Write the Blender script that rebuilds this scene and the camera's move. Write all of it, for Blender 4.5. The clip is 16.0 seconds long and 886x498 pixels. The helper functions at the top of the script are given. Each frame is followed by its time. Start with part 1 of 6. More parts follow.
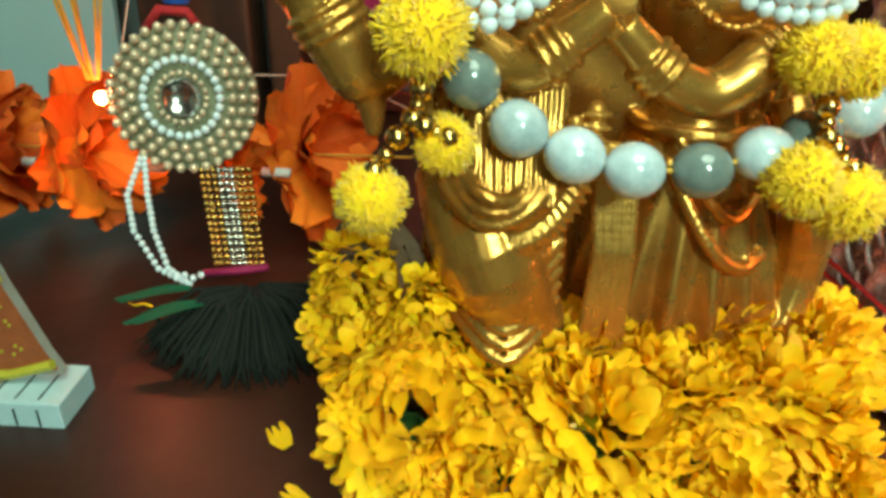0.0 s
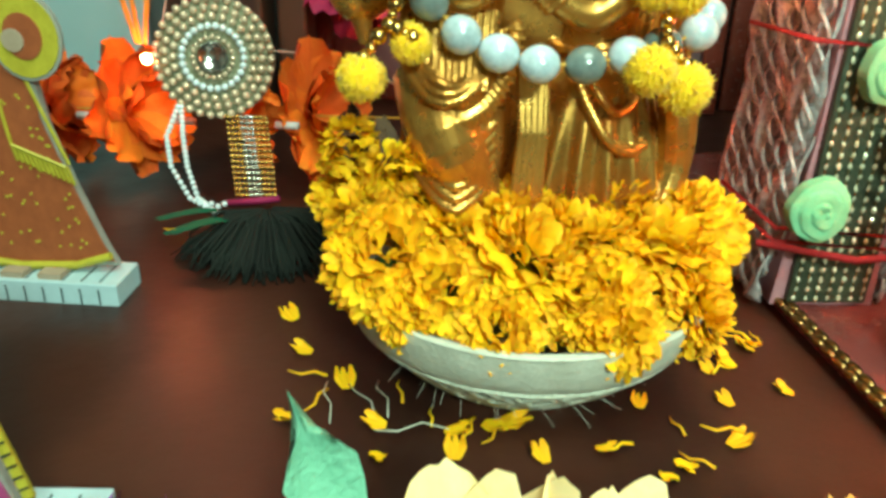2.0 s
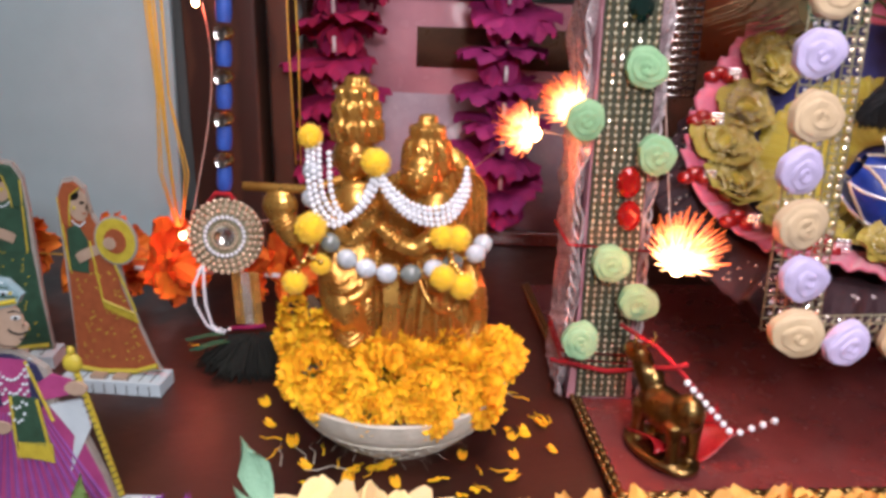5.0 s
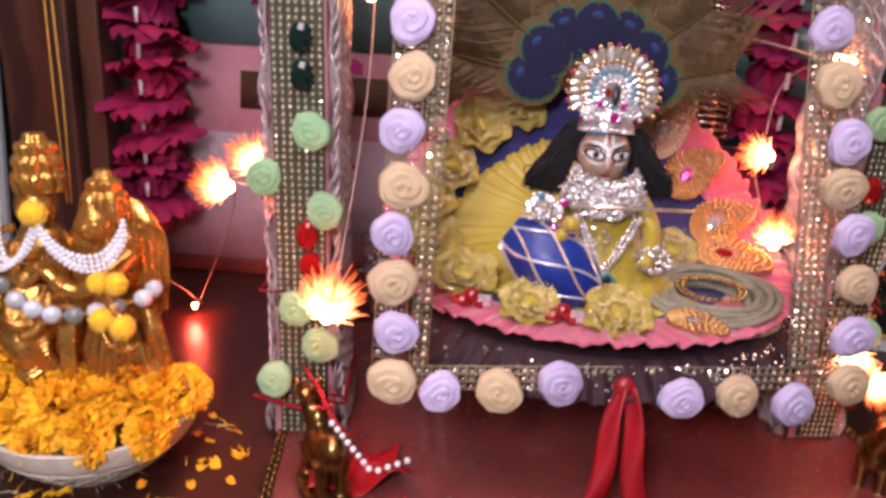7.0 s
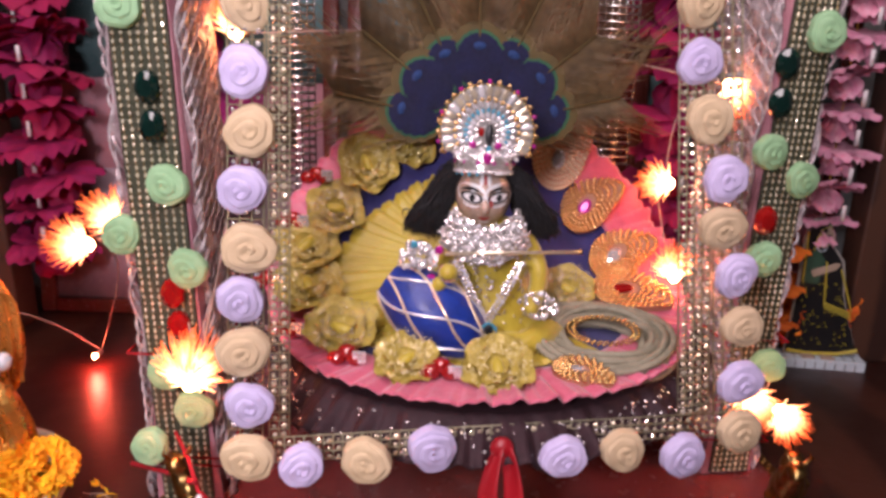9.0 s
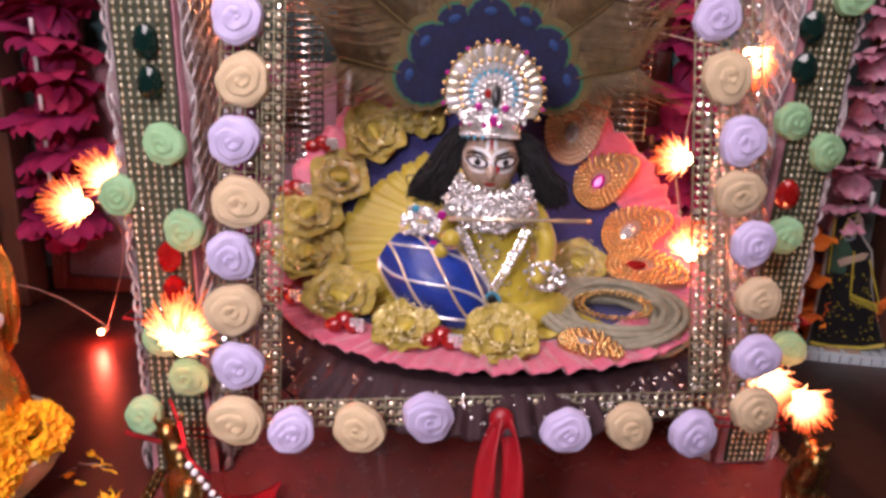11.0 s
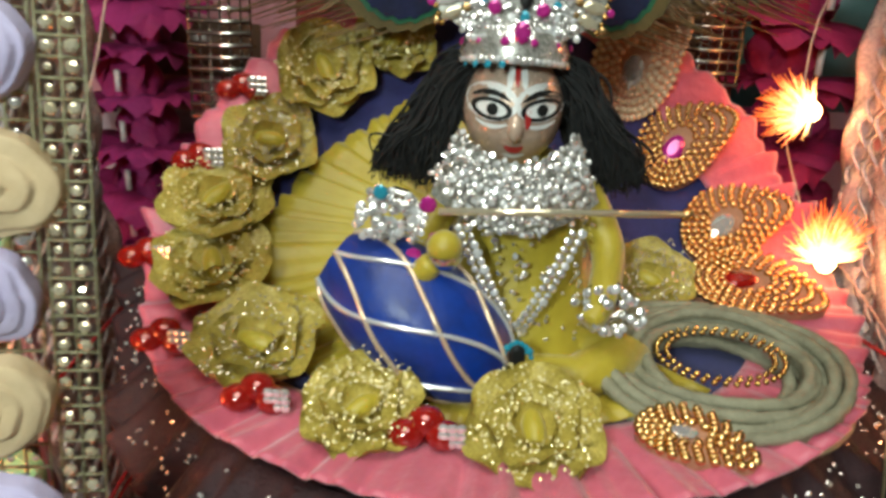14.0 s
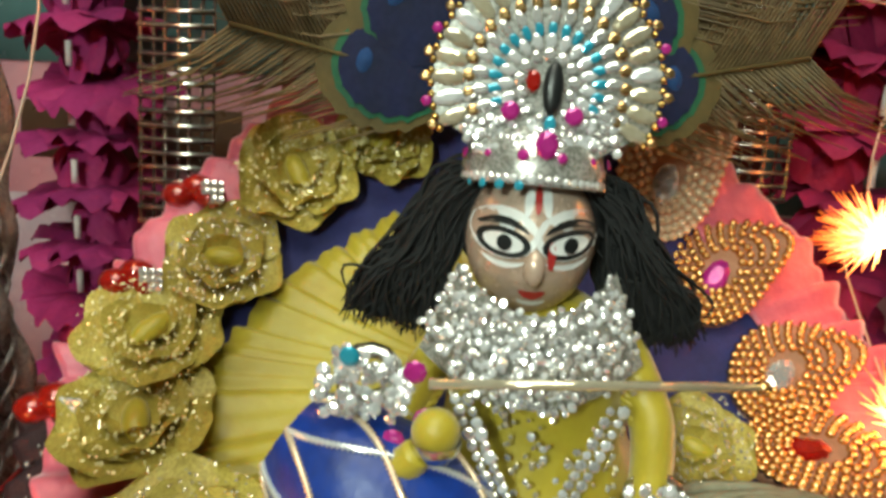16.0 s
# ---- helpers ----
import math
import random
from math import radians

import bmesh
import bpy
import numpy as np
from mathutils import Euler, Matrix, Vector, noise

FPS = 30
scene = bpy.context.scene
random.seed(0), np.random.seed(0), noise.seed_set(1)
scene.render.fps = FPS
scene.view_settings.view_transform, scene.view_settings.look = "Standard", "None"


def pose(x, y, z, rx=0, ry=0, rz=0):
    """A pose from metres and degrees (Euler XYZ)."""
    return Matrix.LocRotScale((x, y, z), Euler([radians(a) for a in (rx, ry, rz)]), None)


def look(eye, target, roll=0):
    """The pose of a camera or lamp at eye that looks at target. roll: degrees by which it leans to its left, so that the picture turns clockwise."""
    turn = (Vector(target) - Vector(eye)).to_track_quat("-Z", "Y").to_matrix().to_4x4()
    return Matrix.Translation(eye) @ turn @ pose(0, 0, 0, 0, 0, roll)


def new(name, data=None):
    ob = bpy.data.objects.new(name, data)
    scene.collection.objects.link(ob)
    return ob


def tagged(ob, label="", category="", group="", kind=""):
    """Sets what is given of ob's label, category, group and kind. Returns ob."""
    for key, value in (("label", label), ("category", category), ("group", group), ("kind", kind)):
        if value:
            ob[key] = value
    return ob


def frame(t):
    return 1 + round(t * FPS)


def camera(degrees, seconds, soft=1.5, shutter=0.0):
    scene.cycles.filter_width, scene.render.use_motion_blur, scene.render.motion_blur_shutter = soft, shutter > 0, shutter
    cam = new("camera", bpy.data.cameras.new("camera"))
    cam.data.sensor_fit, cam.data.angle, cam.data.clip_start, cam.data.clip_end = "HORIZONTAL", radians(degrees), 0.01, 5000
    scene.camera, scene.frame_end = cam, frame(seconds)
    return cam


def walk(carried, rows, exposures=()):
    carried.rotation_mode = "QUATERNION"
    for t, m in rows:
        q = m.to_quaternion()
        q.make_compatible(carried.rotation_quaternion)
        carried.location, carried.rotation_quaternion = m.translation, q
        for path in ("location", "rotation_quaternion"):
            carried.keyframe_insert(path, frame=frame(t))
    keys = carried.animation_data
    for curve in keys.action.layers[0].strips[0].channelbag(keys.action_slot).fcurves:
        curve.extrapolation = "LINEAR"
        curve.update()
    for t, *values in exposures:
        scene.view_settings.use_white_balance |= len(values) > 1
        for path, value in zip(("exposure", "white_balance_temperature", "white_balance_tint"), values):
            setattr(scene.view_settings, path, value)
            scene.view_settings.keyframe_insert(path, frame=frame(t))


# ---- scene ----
cam = camera(61.2, 16.0, soft=3.3, shutter=0.5)
PATH = [
    (0, (-0.029, 0.043, 0.234), (-0.104, 1.816, -0.689), 1.5),
    (0.5, (-0.025, 0.023, 0.232), (-0.106, 1.784, -0.712), 1.5),
    (1, (-0.025, -0.013, 0.232), (-0.093, 1.765, -0.679), 2.6),
    (1.5, (-0.022, -0.037, 0.234), (-0.114, 1.745, -0.669), 1.2),
    (2, (-0.01, -0.066, 0.222), (-0.083, 1.737, -0.639), 2.1),
    (2.5, (-0.01, -0.114, 0.234), (-0.095, 1.715, -0.57), 2.2),
    (3, (0.001, -0.174, 0.257), (-0.088, 1.676, -0.498), 2.3),
    (3.5, (0.01, -0.224, 0.282), (-0.093, 1.65, -0.41), 2.0),
    (3.7, (0.024, -0.249, 0.291), (-0.076, 1.646, -0.341), 2.6),
    (5.8, (0.184, -0.317, 0.392), (0.049, 1.55, -0.311), 0.9),
    (6, (0.22, -0.33, 0.388), (0.161, 1.538, -0.326), 1.8),
    (6.3, (0.266, -0.347, 0.384), (0.278, 1.545, -0.263), 1.9),
    (6.5, (0.309, -0.346, 0.397), (0.234, 1.543, -0.257), 3.4),
    (7, (0.368, -0.316, 0.419), (0.246, 1.587, -0.186), 3.3),
    (7.5, (0.398, -0.285, 0.424), (0.265, 1.617, -0.18), 2.4),
    (8, (0.445, -0.251, 0.424), (0.388, 1.657, -0.173), 2.3),
    (8.5, (0.458, -0.248, 0.427), (0.405, 1.66, -0.169), 2.7),
    (9, (0.45, -0.264, 0.449), (0.391, 1.645, -0.143), 1.4),
    (9.2, (0.449, -0.261, 0.436), (0.411, 1.643, -0.174), 2.5),
    (11.3, (0.469, -0.246, 0.412), (0.334, 1.669, -0.146), 2.0),
    (11.5, (0.465, -0.238, 0.417), (0.325, 1.683, -0.122), 2.2),
    (12, (0.456, -0.198, 0.413), (0.309, 1.718, -0.143), 2.2),
    (12.5, (0.457, -0.163, 0.412), (0.262, 1.747, -0.149), 1.7),
    (13, (0.472, -0.1, 0.391), (0.337, 1.803, -0.21), 1.6),
    (13.5, (0.456, -0.048, 0.362), (0.291, 1.835, -0.292), 1.0),
    (14, (0.456, 0.003, 0.356), (0.336, 1.891, -0.295), 2.0),
    (14.5, (0.454, 0.035, 0.347), (0.357, 1.933, -0.275), 3.5),
    (15, (0.448, 0.066, 0.353), (0.348, 1.989, -0.189), 3.7),
    (15.5, (0.45, 0.079, 0.355), (0.347, 2.014, -0.141), 4.0),
    (16, (0.449, 0.094, 0.359), (0.331, 2.041, -0.083), 3.4),
]
walk(cam, [(t, look(eye, target, roll)) for t, eye, target, roll in PATH],
     [(0.0, -0.25, 6150, -34), (1.0, -0.45, 6150, -32), (1.5, -0.6, 6100, -24), (2.0, 0.08, 6000, -34), (3.7, -0.1, 6200, -2), (6.0, -0.36, 6600, 46), (9.0, -0.40, 6800, 48), (12.0, -0.48, 6600, 42), (13.2, -0.58, 6400, 6), (14.5, -0.50, 6600, -2), (16.0, -0.38, 6800, -8)])

# ---- world and lights ----
world = bpy.data.worlds.new("room_air")
scene.world = world
world.use_nodes = True
world.node_tree.nodes["Background"].inputs[0].default_value = (0.75, 0.85, 1.0, 1)
world.node_tree.nodes["Background"].inputs[1].default_value = 0.05


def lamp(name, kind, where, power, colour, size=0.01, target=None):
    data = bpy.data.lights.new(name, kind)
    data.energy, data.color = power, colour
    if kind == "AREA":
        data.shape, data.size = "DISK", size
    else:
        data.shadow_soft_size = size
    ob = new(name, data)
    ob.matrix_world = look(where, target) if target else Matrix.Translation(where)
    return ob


# Added key light, no fitting seen: stands in for a light at the camera.
lamp("unseen_key_light", "AREA", (0.22, -0.62, 0.66), 11.0, (0.93, 1.0, 0.97), 0.16, (0.25, 0.35, 0.1))
# Broad fill from above, added to lift the dark tones; no such lamp seen.
lamp("overhead_fill", "AREA", (0.3, -0.5, 1.75), 34.0, (1.0, 0.95, 0.88), 1.2, (0.3, -0.3, 0.0))
# fairy lights: place, strength
FAIRY = [
    ((0.123, 0.345, 0.253), 2.2), ((0.236, 0.262, 0.167), 5.0), ((0.657, 0.5, 0.291), 1.0), ((0.655, 0.435, 0.212), 1.0),
    ((0.688, 0.45, 0.394), 0.7), ((0.752, 0.38, 0.100), 1.8), ((-0.025, 0.605, 0.018), 0.9), ((-0.238, 0.44, 0.112), 0.3),
    ((-0.228, 0.5, 0.347), 0.6), ((0.158, 0.335, 0.275), 0.0), ((0.70, 0.33, 0.145), 0.5), ((0.24, 0.42, 0.43), 0.6),
]
for where, k in FAIRY:
    if k:
        lamp("fairy_glow", "POINT", where, 1.0 * k, (1.0, 0.105, 0.055), 0.006)

# ---- materials ----
MATS = {}


def mat(name, c1, c2=None, scale=60.0, rough=0.5, metal=0.0, bump=0.0, bscale=None, spread=0.0, glow=0.0, glass=0.0, coat=0.0, sheen=0.0,
        cell=False, wave=None, rvar=0.1, thin=0.0):
    """A procedural surface: two tones mixed by noise at two scales, fine relief, and a shift from object to object."""
    if name in MATS:
        return MATS[name]
    m = bpy.data.materials.new(name)
    m.use_nodes = True
    n, k = m.node_tree.nodes, m.node_tree.links
    b = n["Principled BSDF"]
    c2 = c2 or tuple(x * 0.72 for x in c1)
    tc = n.new("ShaderNodeTexCoord")
    big = n.new("ShaderNodeTexNoise")
    big.inputs["Scale"].default_value, big.inputs["Detail"].default_value = scale, 4
    k.new(tc.outputs["Object"], big.inputs["Vector"])
    fac = big.outputs["Fac"]
    if wave:
        w = n.new("ShaderNodeTexWave")
        w.inputs["Scale"].default_value, w.inputs["Distortion"].default_value = wave
        w.inputs["Detail"].default_value = 3
        w.bands_direction = "X"
        k.new(tc.outputs["Object"], w.inputs["Vector"])
        fac = w.outputs["Fac"]
    if cell:
        v = n.new("ShaderNodeTexVoronoi")
        v.inputs["Scale"].default_value = scale
        k.new(tc.outputs["Object"], v.inputs["Vector"])
        sep = n.new("ShaderNodeSeparateColor")
        k.new(v.outputs["Color"], sep.inputs[0])
        fac = sep.outputs[0]
    fine = n.new("ShaderNodeTexNoise")
    fine.inputs["Scale"].default_value, fine.inputs["Detail"].default_value = scale * 6, 3
    k.new(tc.outputs["Object"], fine.inputs["Vector"])
    add = n.new("ShaderNodeMath")
    add.operation = "MULTIPLY_ADD"
    add.inputs[1].default_value = 0.35
    k.new(fine.outputs["Fac"], add.inputs[0])
    k.new(fac, add.inputs[2])
    ramp = n.new("ShaderNodeMapRange")
    ramp.inputs["From Min"].default_value, ramp.inputs["From Max"].default_value = 0.45, 0.9
    k.new(add.outputs[0], ramp.inputs["Value"])
    mix = n.new("ShaderNodeMix")
    mix.data_type = "RGBA"
    mix.inputs["A"].default_value, mix.inputs["B"].default_value = (*c1, 1), (*c2, 1)
    k.new(ramp.outputs["Result"], mix.inputs["Factor"])
    colour = mix.outputs["Result"]
    if spread:
        info = n.new("ShaderNodeObjectInfo")
        hsv = n.new("ShaderNodeHueSaturation")
        mr = n.new("ShaderNodeMapRange")
        mr.inputs["To Min"].default_value, mr.inputs["To Max"].default_value = 1 - spread, 1 + spread
        k.new(info.outputs["Random"], mr.inputs["Value"])
        k.new(mr.outputs["Result"], hsv.inputs["Value"])
        mh = n.new("ShaderNodeMapRange")
        mh.inputs["To Min"].default_value, mh.inputs["To Max"].default_value = 0.5 - spread * 0.05, 0.5 + spread * 0.05
        k.new(info.outputs["Random"], mh.inputs["Value"])
        k.new(mh.outputs["Result"], hsv.inputs["Hue"])
        k.new(colour, hsv.inputs["Color"])
        colour = hsv.outputs["Color"]
    k.new(colour, b.inputs["Base Color"])
    rr = n.new("ShaderNodeMapRange")
    rr.inputs["To Min"].default_value, rr.inputs["To Max"].default_value = max(0.02, rough - rvar), min(1, rough + rvar)
    k.new(fine.outputs["Fac"], rr.inputs["Value"])
    k.new(rr.outputs["Result"], b.inputs["Roughness"])
    b.inputs["Metallic"].default_value = metal
    b.inputs["Coat Weight"].default_value = coat
    b.inputs["Sheen Weight"].default_value = sheen
    b.inputs["Transmission Weight"].default_value = glass
    if thin:
        b.inputs["Subsurface Weight"].default_value = thin
        b.inputs["Subsurface Radius"].default_value = (0.004, 0.0025, 0.001)
    if glow:
        b.inputs["Emission Color"].default_value = (*c1, 1)
        b.inputs["Emission Strength"].default_value = glow
    if bump:
        bp = n.new("ShaderNodeBump")
        bp.inputs["Strength"].default_value, bp.inputs["Distance"].default_value = bump, 0.002
        if cell:
            k.new(fac, bp.inputs["Height"])
        else:
            t2 = n.new("ShaderNodeTexNoise")
            t2.inputs["Scale"].default_value, t2.inputs["Detail"].default_value = bscale or scale * 5, 4
            k.new(tc.outputs["Object"], t2.inputs["Vector"])
            k.new(t2.outputs["Fac"], bp.inputs["Height"])
        k.new(bp.outputs["Normal"], b.inputs["Normal"])
    MATS[name] = m
    return m


WOOD = mat("dark_polished_wood", (0.052, 0.016, 0.009), (0.026, 0.008, 0.005), 6, 0.42, bump=0.12, bscale=120, wave=(2.2, 6.0))
DARKWOOD = mat("dark_brown_wood", (0.075, 0.032, 0.018), (0.035, 0.015, 0.010), 8, 0.5, bump=0.2, wave=(5, 4))
WALLPAINT = mat("grey_green_wall_paint", (0.36, 0.40, 0.38), (0.30, 0.34, 0.33), 5, 0.8, bump=0.15, bscale=90)
ROOMPAINT = mat("room_wall_paint", (0.62, 0.60, 0.56), (0.54, 0.52, 0.48), 4, 0.85, bump=0.1)
BOARD = mat("pale_teal_board", (0.40, 0.56, 0.58), (0.34, 0.49, 0.51), 4, 0.45, bump=0.05)
GOLD = mat("antique_gold_paint", (0.72, 0.41, 0.095), (0.44, 0.20, 0.038), 30, 0.29, 0.80, bump=0.05, bscale=300)
BRASS = mat("aged_brass", (0.40, 0.27, 0.09), (0.15, 0.09, 0.035), 60, 0.3, 1.0, bump=0.2)
MARI = mat("marigold_petal", (0.92, 0.53, 0.005), (0.89, 0.43, 0.004), 90, 0.75, bump=0.1, bscale=400, spread=0.13, thin=0.5)
MARIY = mat("marigold_yellow_petal", (0.90, 0.55, 0.007), (0.86, 0.46, 0.005), 90, 0.75, bump=0.1, bscale=400, spread=0.16, thin=0.4)
GREEN = mat("green_sepal", (0.10, 0.20, 0.04), (0.05, 0.11, 0.02), 80, 0.6)
WITHER = mat("withered_brown_petal", (0.16, 0.085, 0.035), (0.09, 0.05, 0.025), 90, 0.8)
STRAW = mat("white_straw", (0.72, 0.70, 0.58), (0.55, 0.53, 0.42), 90, 0.55, bump=0.3, spread=0.12)
BASKET = mat("bowl_lining", (0.42, 0.42, 0.38), (0.30, 0.30, 0.26), 60, 0.7)
POM = mat("yellow_pompom_wool", (0.93, 0.62, 0.012), (0.90, 0.54, 0.009), 300, 0.9, sheen=0.3)
PEARL = mat("white_pearl", (0.80, 0.84, 0.86), (0.70, 0.74, 0.78), 40, 0.18, coat=0.6, rvar=0.05)
AGATE = mat("grey_white_agate", (0.62, 0.68, 0.72), (0.34, 0.40, 0.43), 90, 0.16, coat=0.7, spread=0.25, rvar=0.05)
AGATED = mat("dark_grey_agate", (0.22, 0.26, 0.24), (0.14, 0.16, 0.15), 90, 0.15, coat=0.7, rvar=0.05)
GOLDBEAD = mat("gold_bead", (0.78, 0.55, 0.20), (0.60, 0.38, 0.10), 60, 0.2, 1.0)
ROSEBEAD = mat("rose_pearl_bead", (0.86, 0.70, 0.52), (0.74, 0.56, 0.38), 60, 0.2, 0.45)
CRYSTAL = mat("champagne_crystal", (0.86, 0.80, 0.62), (0.74, 0.66, 0.46), 120, 0.07, 0.7, rvar=0.03, spread=0.12)
COPPERBEAD = mat("copper_gold_bead", (0.88, 0.62, 0.30), (0.74, 0.46, 0.18), 60, 0.2, 1.0)
SILVER = mat("silver_setting", (0.80, 0.80, 0.76), (0.60, 0.60, 0.56), 90, 0.2, 1.0)
STONE = mat("clear_rhinestone", (0.97, 0.97, 0.96), (0.90, 0.92, 0.92), 200, 0.11, 0.75, rvar=0.03, spread=0.15)
GLASSY = mat("milky_rhinestone", (0.92, 0.94, 0.95), (0.82, 0.86, 0.88), 200, 0.10, 0.55, coat=1.0, rvar=0.03)
MAGSTONE = mat("magenta_rhinestone", (0.55, 0.03, 0.30), (0.40, 0.02, 0.22), 100, 0.08, 0.3, coat=1.0, rvar=0.03)
BLUESTONE = mat("aqua_rhinestone", (0.05, 0.45, 0.62), (0.04, 0.30, 0.45), 100, 0.08, 0.4, coat=1.0, rvar=0.03)
EMERALD = mat("emerald_green_gem", (0.001, 0.035, 0.026), (0.001, 0.016, 0.013), 60, 0.05, 0.3, coat=1.0, rvar=0.03)
RUBY = mat("red_gem", (0.42, 0.012, 0.008), (0.25, 0.008, 0.006), 60, 0.06, 0.2, coat=1.0, rvar=0.03)
GLITTER = mat("gold_glitter_fabric", (0.50, 0.40, 0.085), (0.34, 0.26, 0.045), 1500, 0.5, 0.1, bump=0.2, cell=True)
YELFAB = mat("yellow_satin", (0.44, 0.355, 0.03), (0.36, 0.27, 0.018), 30, 0.45, bump=0.25, sheen=0.3)
PINKFAB = mat("pink_organza", (0.62, 0.135, 0.20), (0.48, 0.085, 0.14), 35, 0.45, bump=0.4, sheen=0.4, thin=0.1)
BLUEFAB = mat("royal_blue_satin", (0.004, 0.040, 0.30), (0.003, 0.018, 0.14), 45, 0.40, bump=0.35, bscale=90)
NAVY = mat("navy_velvet", (0.015, 0.018, 0.13), (0.010, 0.012, 0.08), 60, 0.8, sheen=0.4)
MAROON = mat("dark_maroon_net", (0.034, 0.009, 0.013), (0.018, 0.005, 0.008), 140, 0.7, bump=0.6)
GREYROPE = mat("grey_green_cord", (0.30, 0.29, 0.20), (0.19, 0.18, 0.12), 120, 0.7, bump=0.4)
LILAC = mat("lilac_foam_rose", (0.54, 0.50, 0.71), (0.47, 0.42, 0.64), 40, 0.85, bump=0.2, bscale=500, spread=0.06)
CREAM = mat("cream_foam_rose", (0.58, 0.46, 0.29), (0.51, 0.39, 0.23), 40, 0.85, bump=0.2, bscale=500, spread=0.06)
GRNROSE = mat("mint_green_foam_rose", (0.28, 0.54, 0.30), (0.21, 0.45, 0.23), 40, 0.8, bump=0.2, bscale=500, spread=0.1)
LACE = mat("silvery_pink_lace", (0.54, 0.50, 0.50), (0.38, 0.32, 0.32), 70, 0.28, 0.25, bump=0.9, bscale=160)
MESHGOLD = mat("gold_mesh_tape", (0.42, 0.42, 0.28), (0.24, 0.23, 0.13), 260, 0.4, 0.35, bump=0.6)
MESHBACK = mat("green_gold_net_backing", (0.060, 0.072, 0.040), (0.035, 0.042, 0.022), 260, 0.45, 0.2, bump=0.6)
BEAD = mat("pale_gold_glass_bead", (0.80, 0.78, 0.58), (0.62, 0.58, 0.36), 300, 0.15, 0.3, coat=1.0, rvar=0.04)
GOLDSPECK = mat("gold_glitter_speck", (0.95, 0.88, 0.52), (0.90, 0.76, 0.34), 300, 0.2, 0.4, coat=0.6)
MESHPINK = mat("pink_sheer_panel", (0.55, 0.27, 0.30), (0.42, 0.18, 0.22), 60, 0.45, 0.1, bump=0.5, bscale=200)
REDCLOTH = mat("red_ribbon_satin", (0.36, 0.010, 0.014), (0.24, 0.006, 0.010), 30, 0.4, bump=0.1)
REDTHREAD = mat("red_thread", (0.48, 0.012, 0.02), (0.32, 0.008, 0.014), 300, 0.8, bump=0.5)
MAT_RED = mat("glossy_maroon_board", (0.20, 0.045, 0.040), (0.13, 0.03, 0.027), 10, 0.25, coat=0.3)
MAGCLOTH = mat("magenta_cloth_petal", (0.36, 0.008, 0.078), (0.26, 0.005, 0.06), 40, 0.75, bump=0.4, spread=0.25, thin=0.1)
PURPCLOTH = mat("purple_pink_cloth_petal", (0.38, 0.02, 0.16), (0.26, 0.012, 0.11), 40, 0.75, bump=0.4, spread=0.2)
PINKWHITE = mat("pink_white_cloth_petal", (0.82, 0.56, 0.64), (0.66, 0.18, 0.32), 45, 0.75, bump=0.4, spread=0.15)
ORGCLOTH = mat("orange_cloth_petal", (0.83, 0.20, 0.015), (0.72, 0.13, 0.008), 40, 0.75, bump=0.4, spread=0.18, thin=0.15)
YELCLOTH = mat("pale_yellow_cloth_petal", (0.78, 0.46, 0.12), (0.74, 0.38, 0.07), 40, 0.7, bump=0.4, spread=0.15, thin=0.15)
CREAMCLOTH = mat("cream_cloth_petal", (0.84, 0.66, 0.36), (0.80, 0.58, 0.25), 40, 0.7, bump=0.4, spread=0.1, thin=0.15)
PURPLE = mat("purple_cloth_petal", (0.30, 0.07, 0.42), (0.20, 0.04, 0.30), 40, 0.7, bump=0.4, spread=0.15, thin=0.1)
LEAFCLOTH = mat("mint_cloth_leaf", (0.26, 0.50, 0.33), (0.18, 0.38, 0.24), 60, 0.65, bump=0.6, bscale=500, spread=0.12)
LEAFDARK = mat("green_cloth_leaf", (0.20, 0.34, 0.10), (0.12, 0.24, 0.06), 60, 0.65, bump=0.6, bscale=500)
PIPE = mat("white_pipe_bead", (0.75, 0.72, 0.72), None, 40, 0.35)
YTHREAD = mat("yellow_thread", (0.72, 0.42, 0.06), (0.55, 0.30, 0.03), 200, 0.7)
BLUECLOTH = mat("blue_ribbon_cloth", (0.03, 0.12, 0.52), (0.02, 0.07, 0.36), 60, 0.55, bump=0.3)
FEATHER = mat("peacock_barb", (0.20, 0.135, 0.06), (0.09, 0.065, 0.028), 120, 0.55)
FEATHER2 = mat("peacock_bronze", (0.10, 0.07, 0.016), (0.055, 0.04, 0.010), 60, 0.8)
EYEGREEN = mat("peacock_green", (0.008, 0.10, 0.040), (0.006, 0.06, 0.03), 60, 0.8)
EYEBLUE = mat("peacock_blue", (0.002, 0.006, 0.045), (0.001, 0.004, 0.020), 50, 0.9)
EYESKY = mat("peacock_light_blue", (0.006, 0.045, 0.16), (0.004, 0.03, 0.11), 50, 0.85)
HAIR = mat("black_hair_fibre", (0.008, 0.009, 0.010), (0.004, 0.005, 0.006), 200, 0.75)
SKIN = mat("brass_face", (0.60, 0.46, 0.37), (0.50, 0.36, 0.27), 50, 0.25, 0.3, bump=0.1)
FACEWHITE = mat("white_face_paint", (0.80, 0.82, 0.82), None, 40, 0.35)
BLACK = mat("black_paint", (0.010, 0.012, 0.013), None, 40, 0.35)
REDPAINT = mat("red_paint", (0.45, 0.03, 0.03), None, 40, 0.35)
GLOWBULB = mat("warm_led_bulb", (1.0, 0.55, 0.18), (1.0, 0.5, 0.16), 20, 0.3, glow=60.0)
SILVERGLIT = mat("silver_glitter", (0.80, 0.80, 0.76), (0.42, 0.42, 0.38), 1100, 0.22, 0.7, bump=0.8, cell=True)


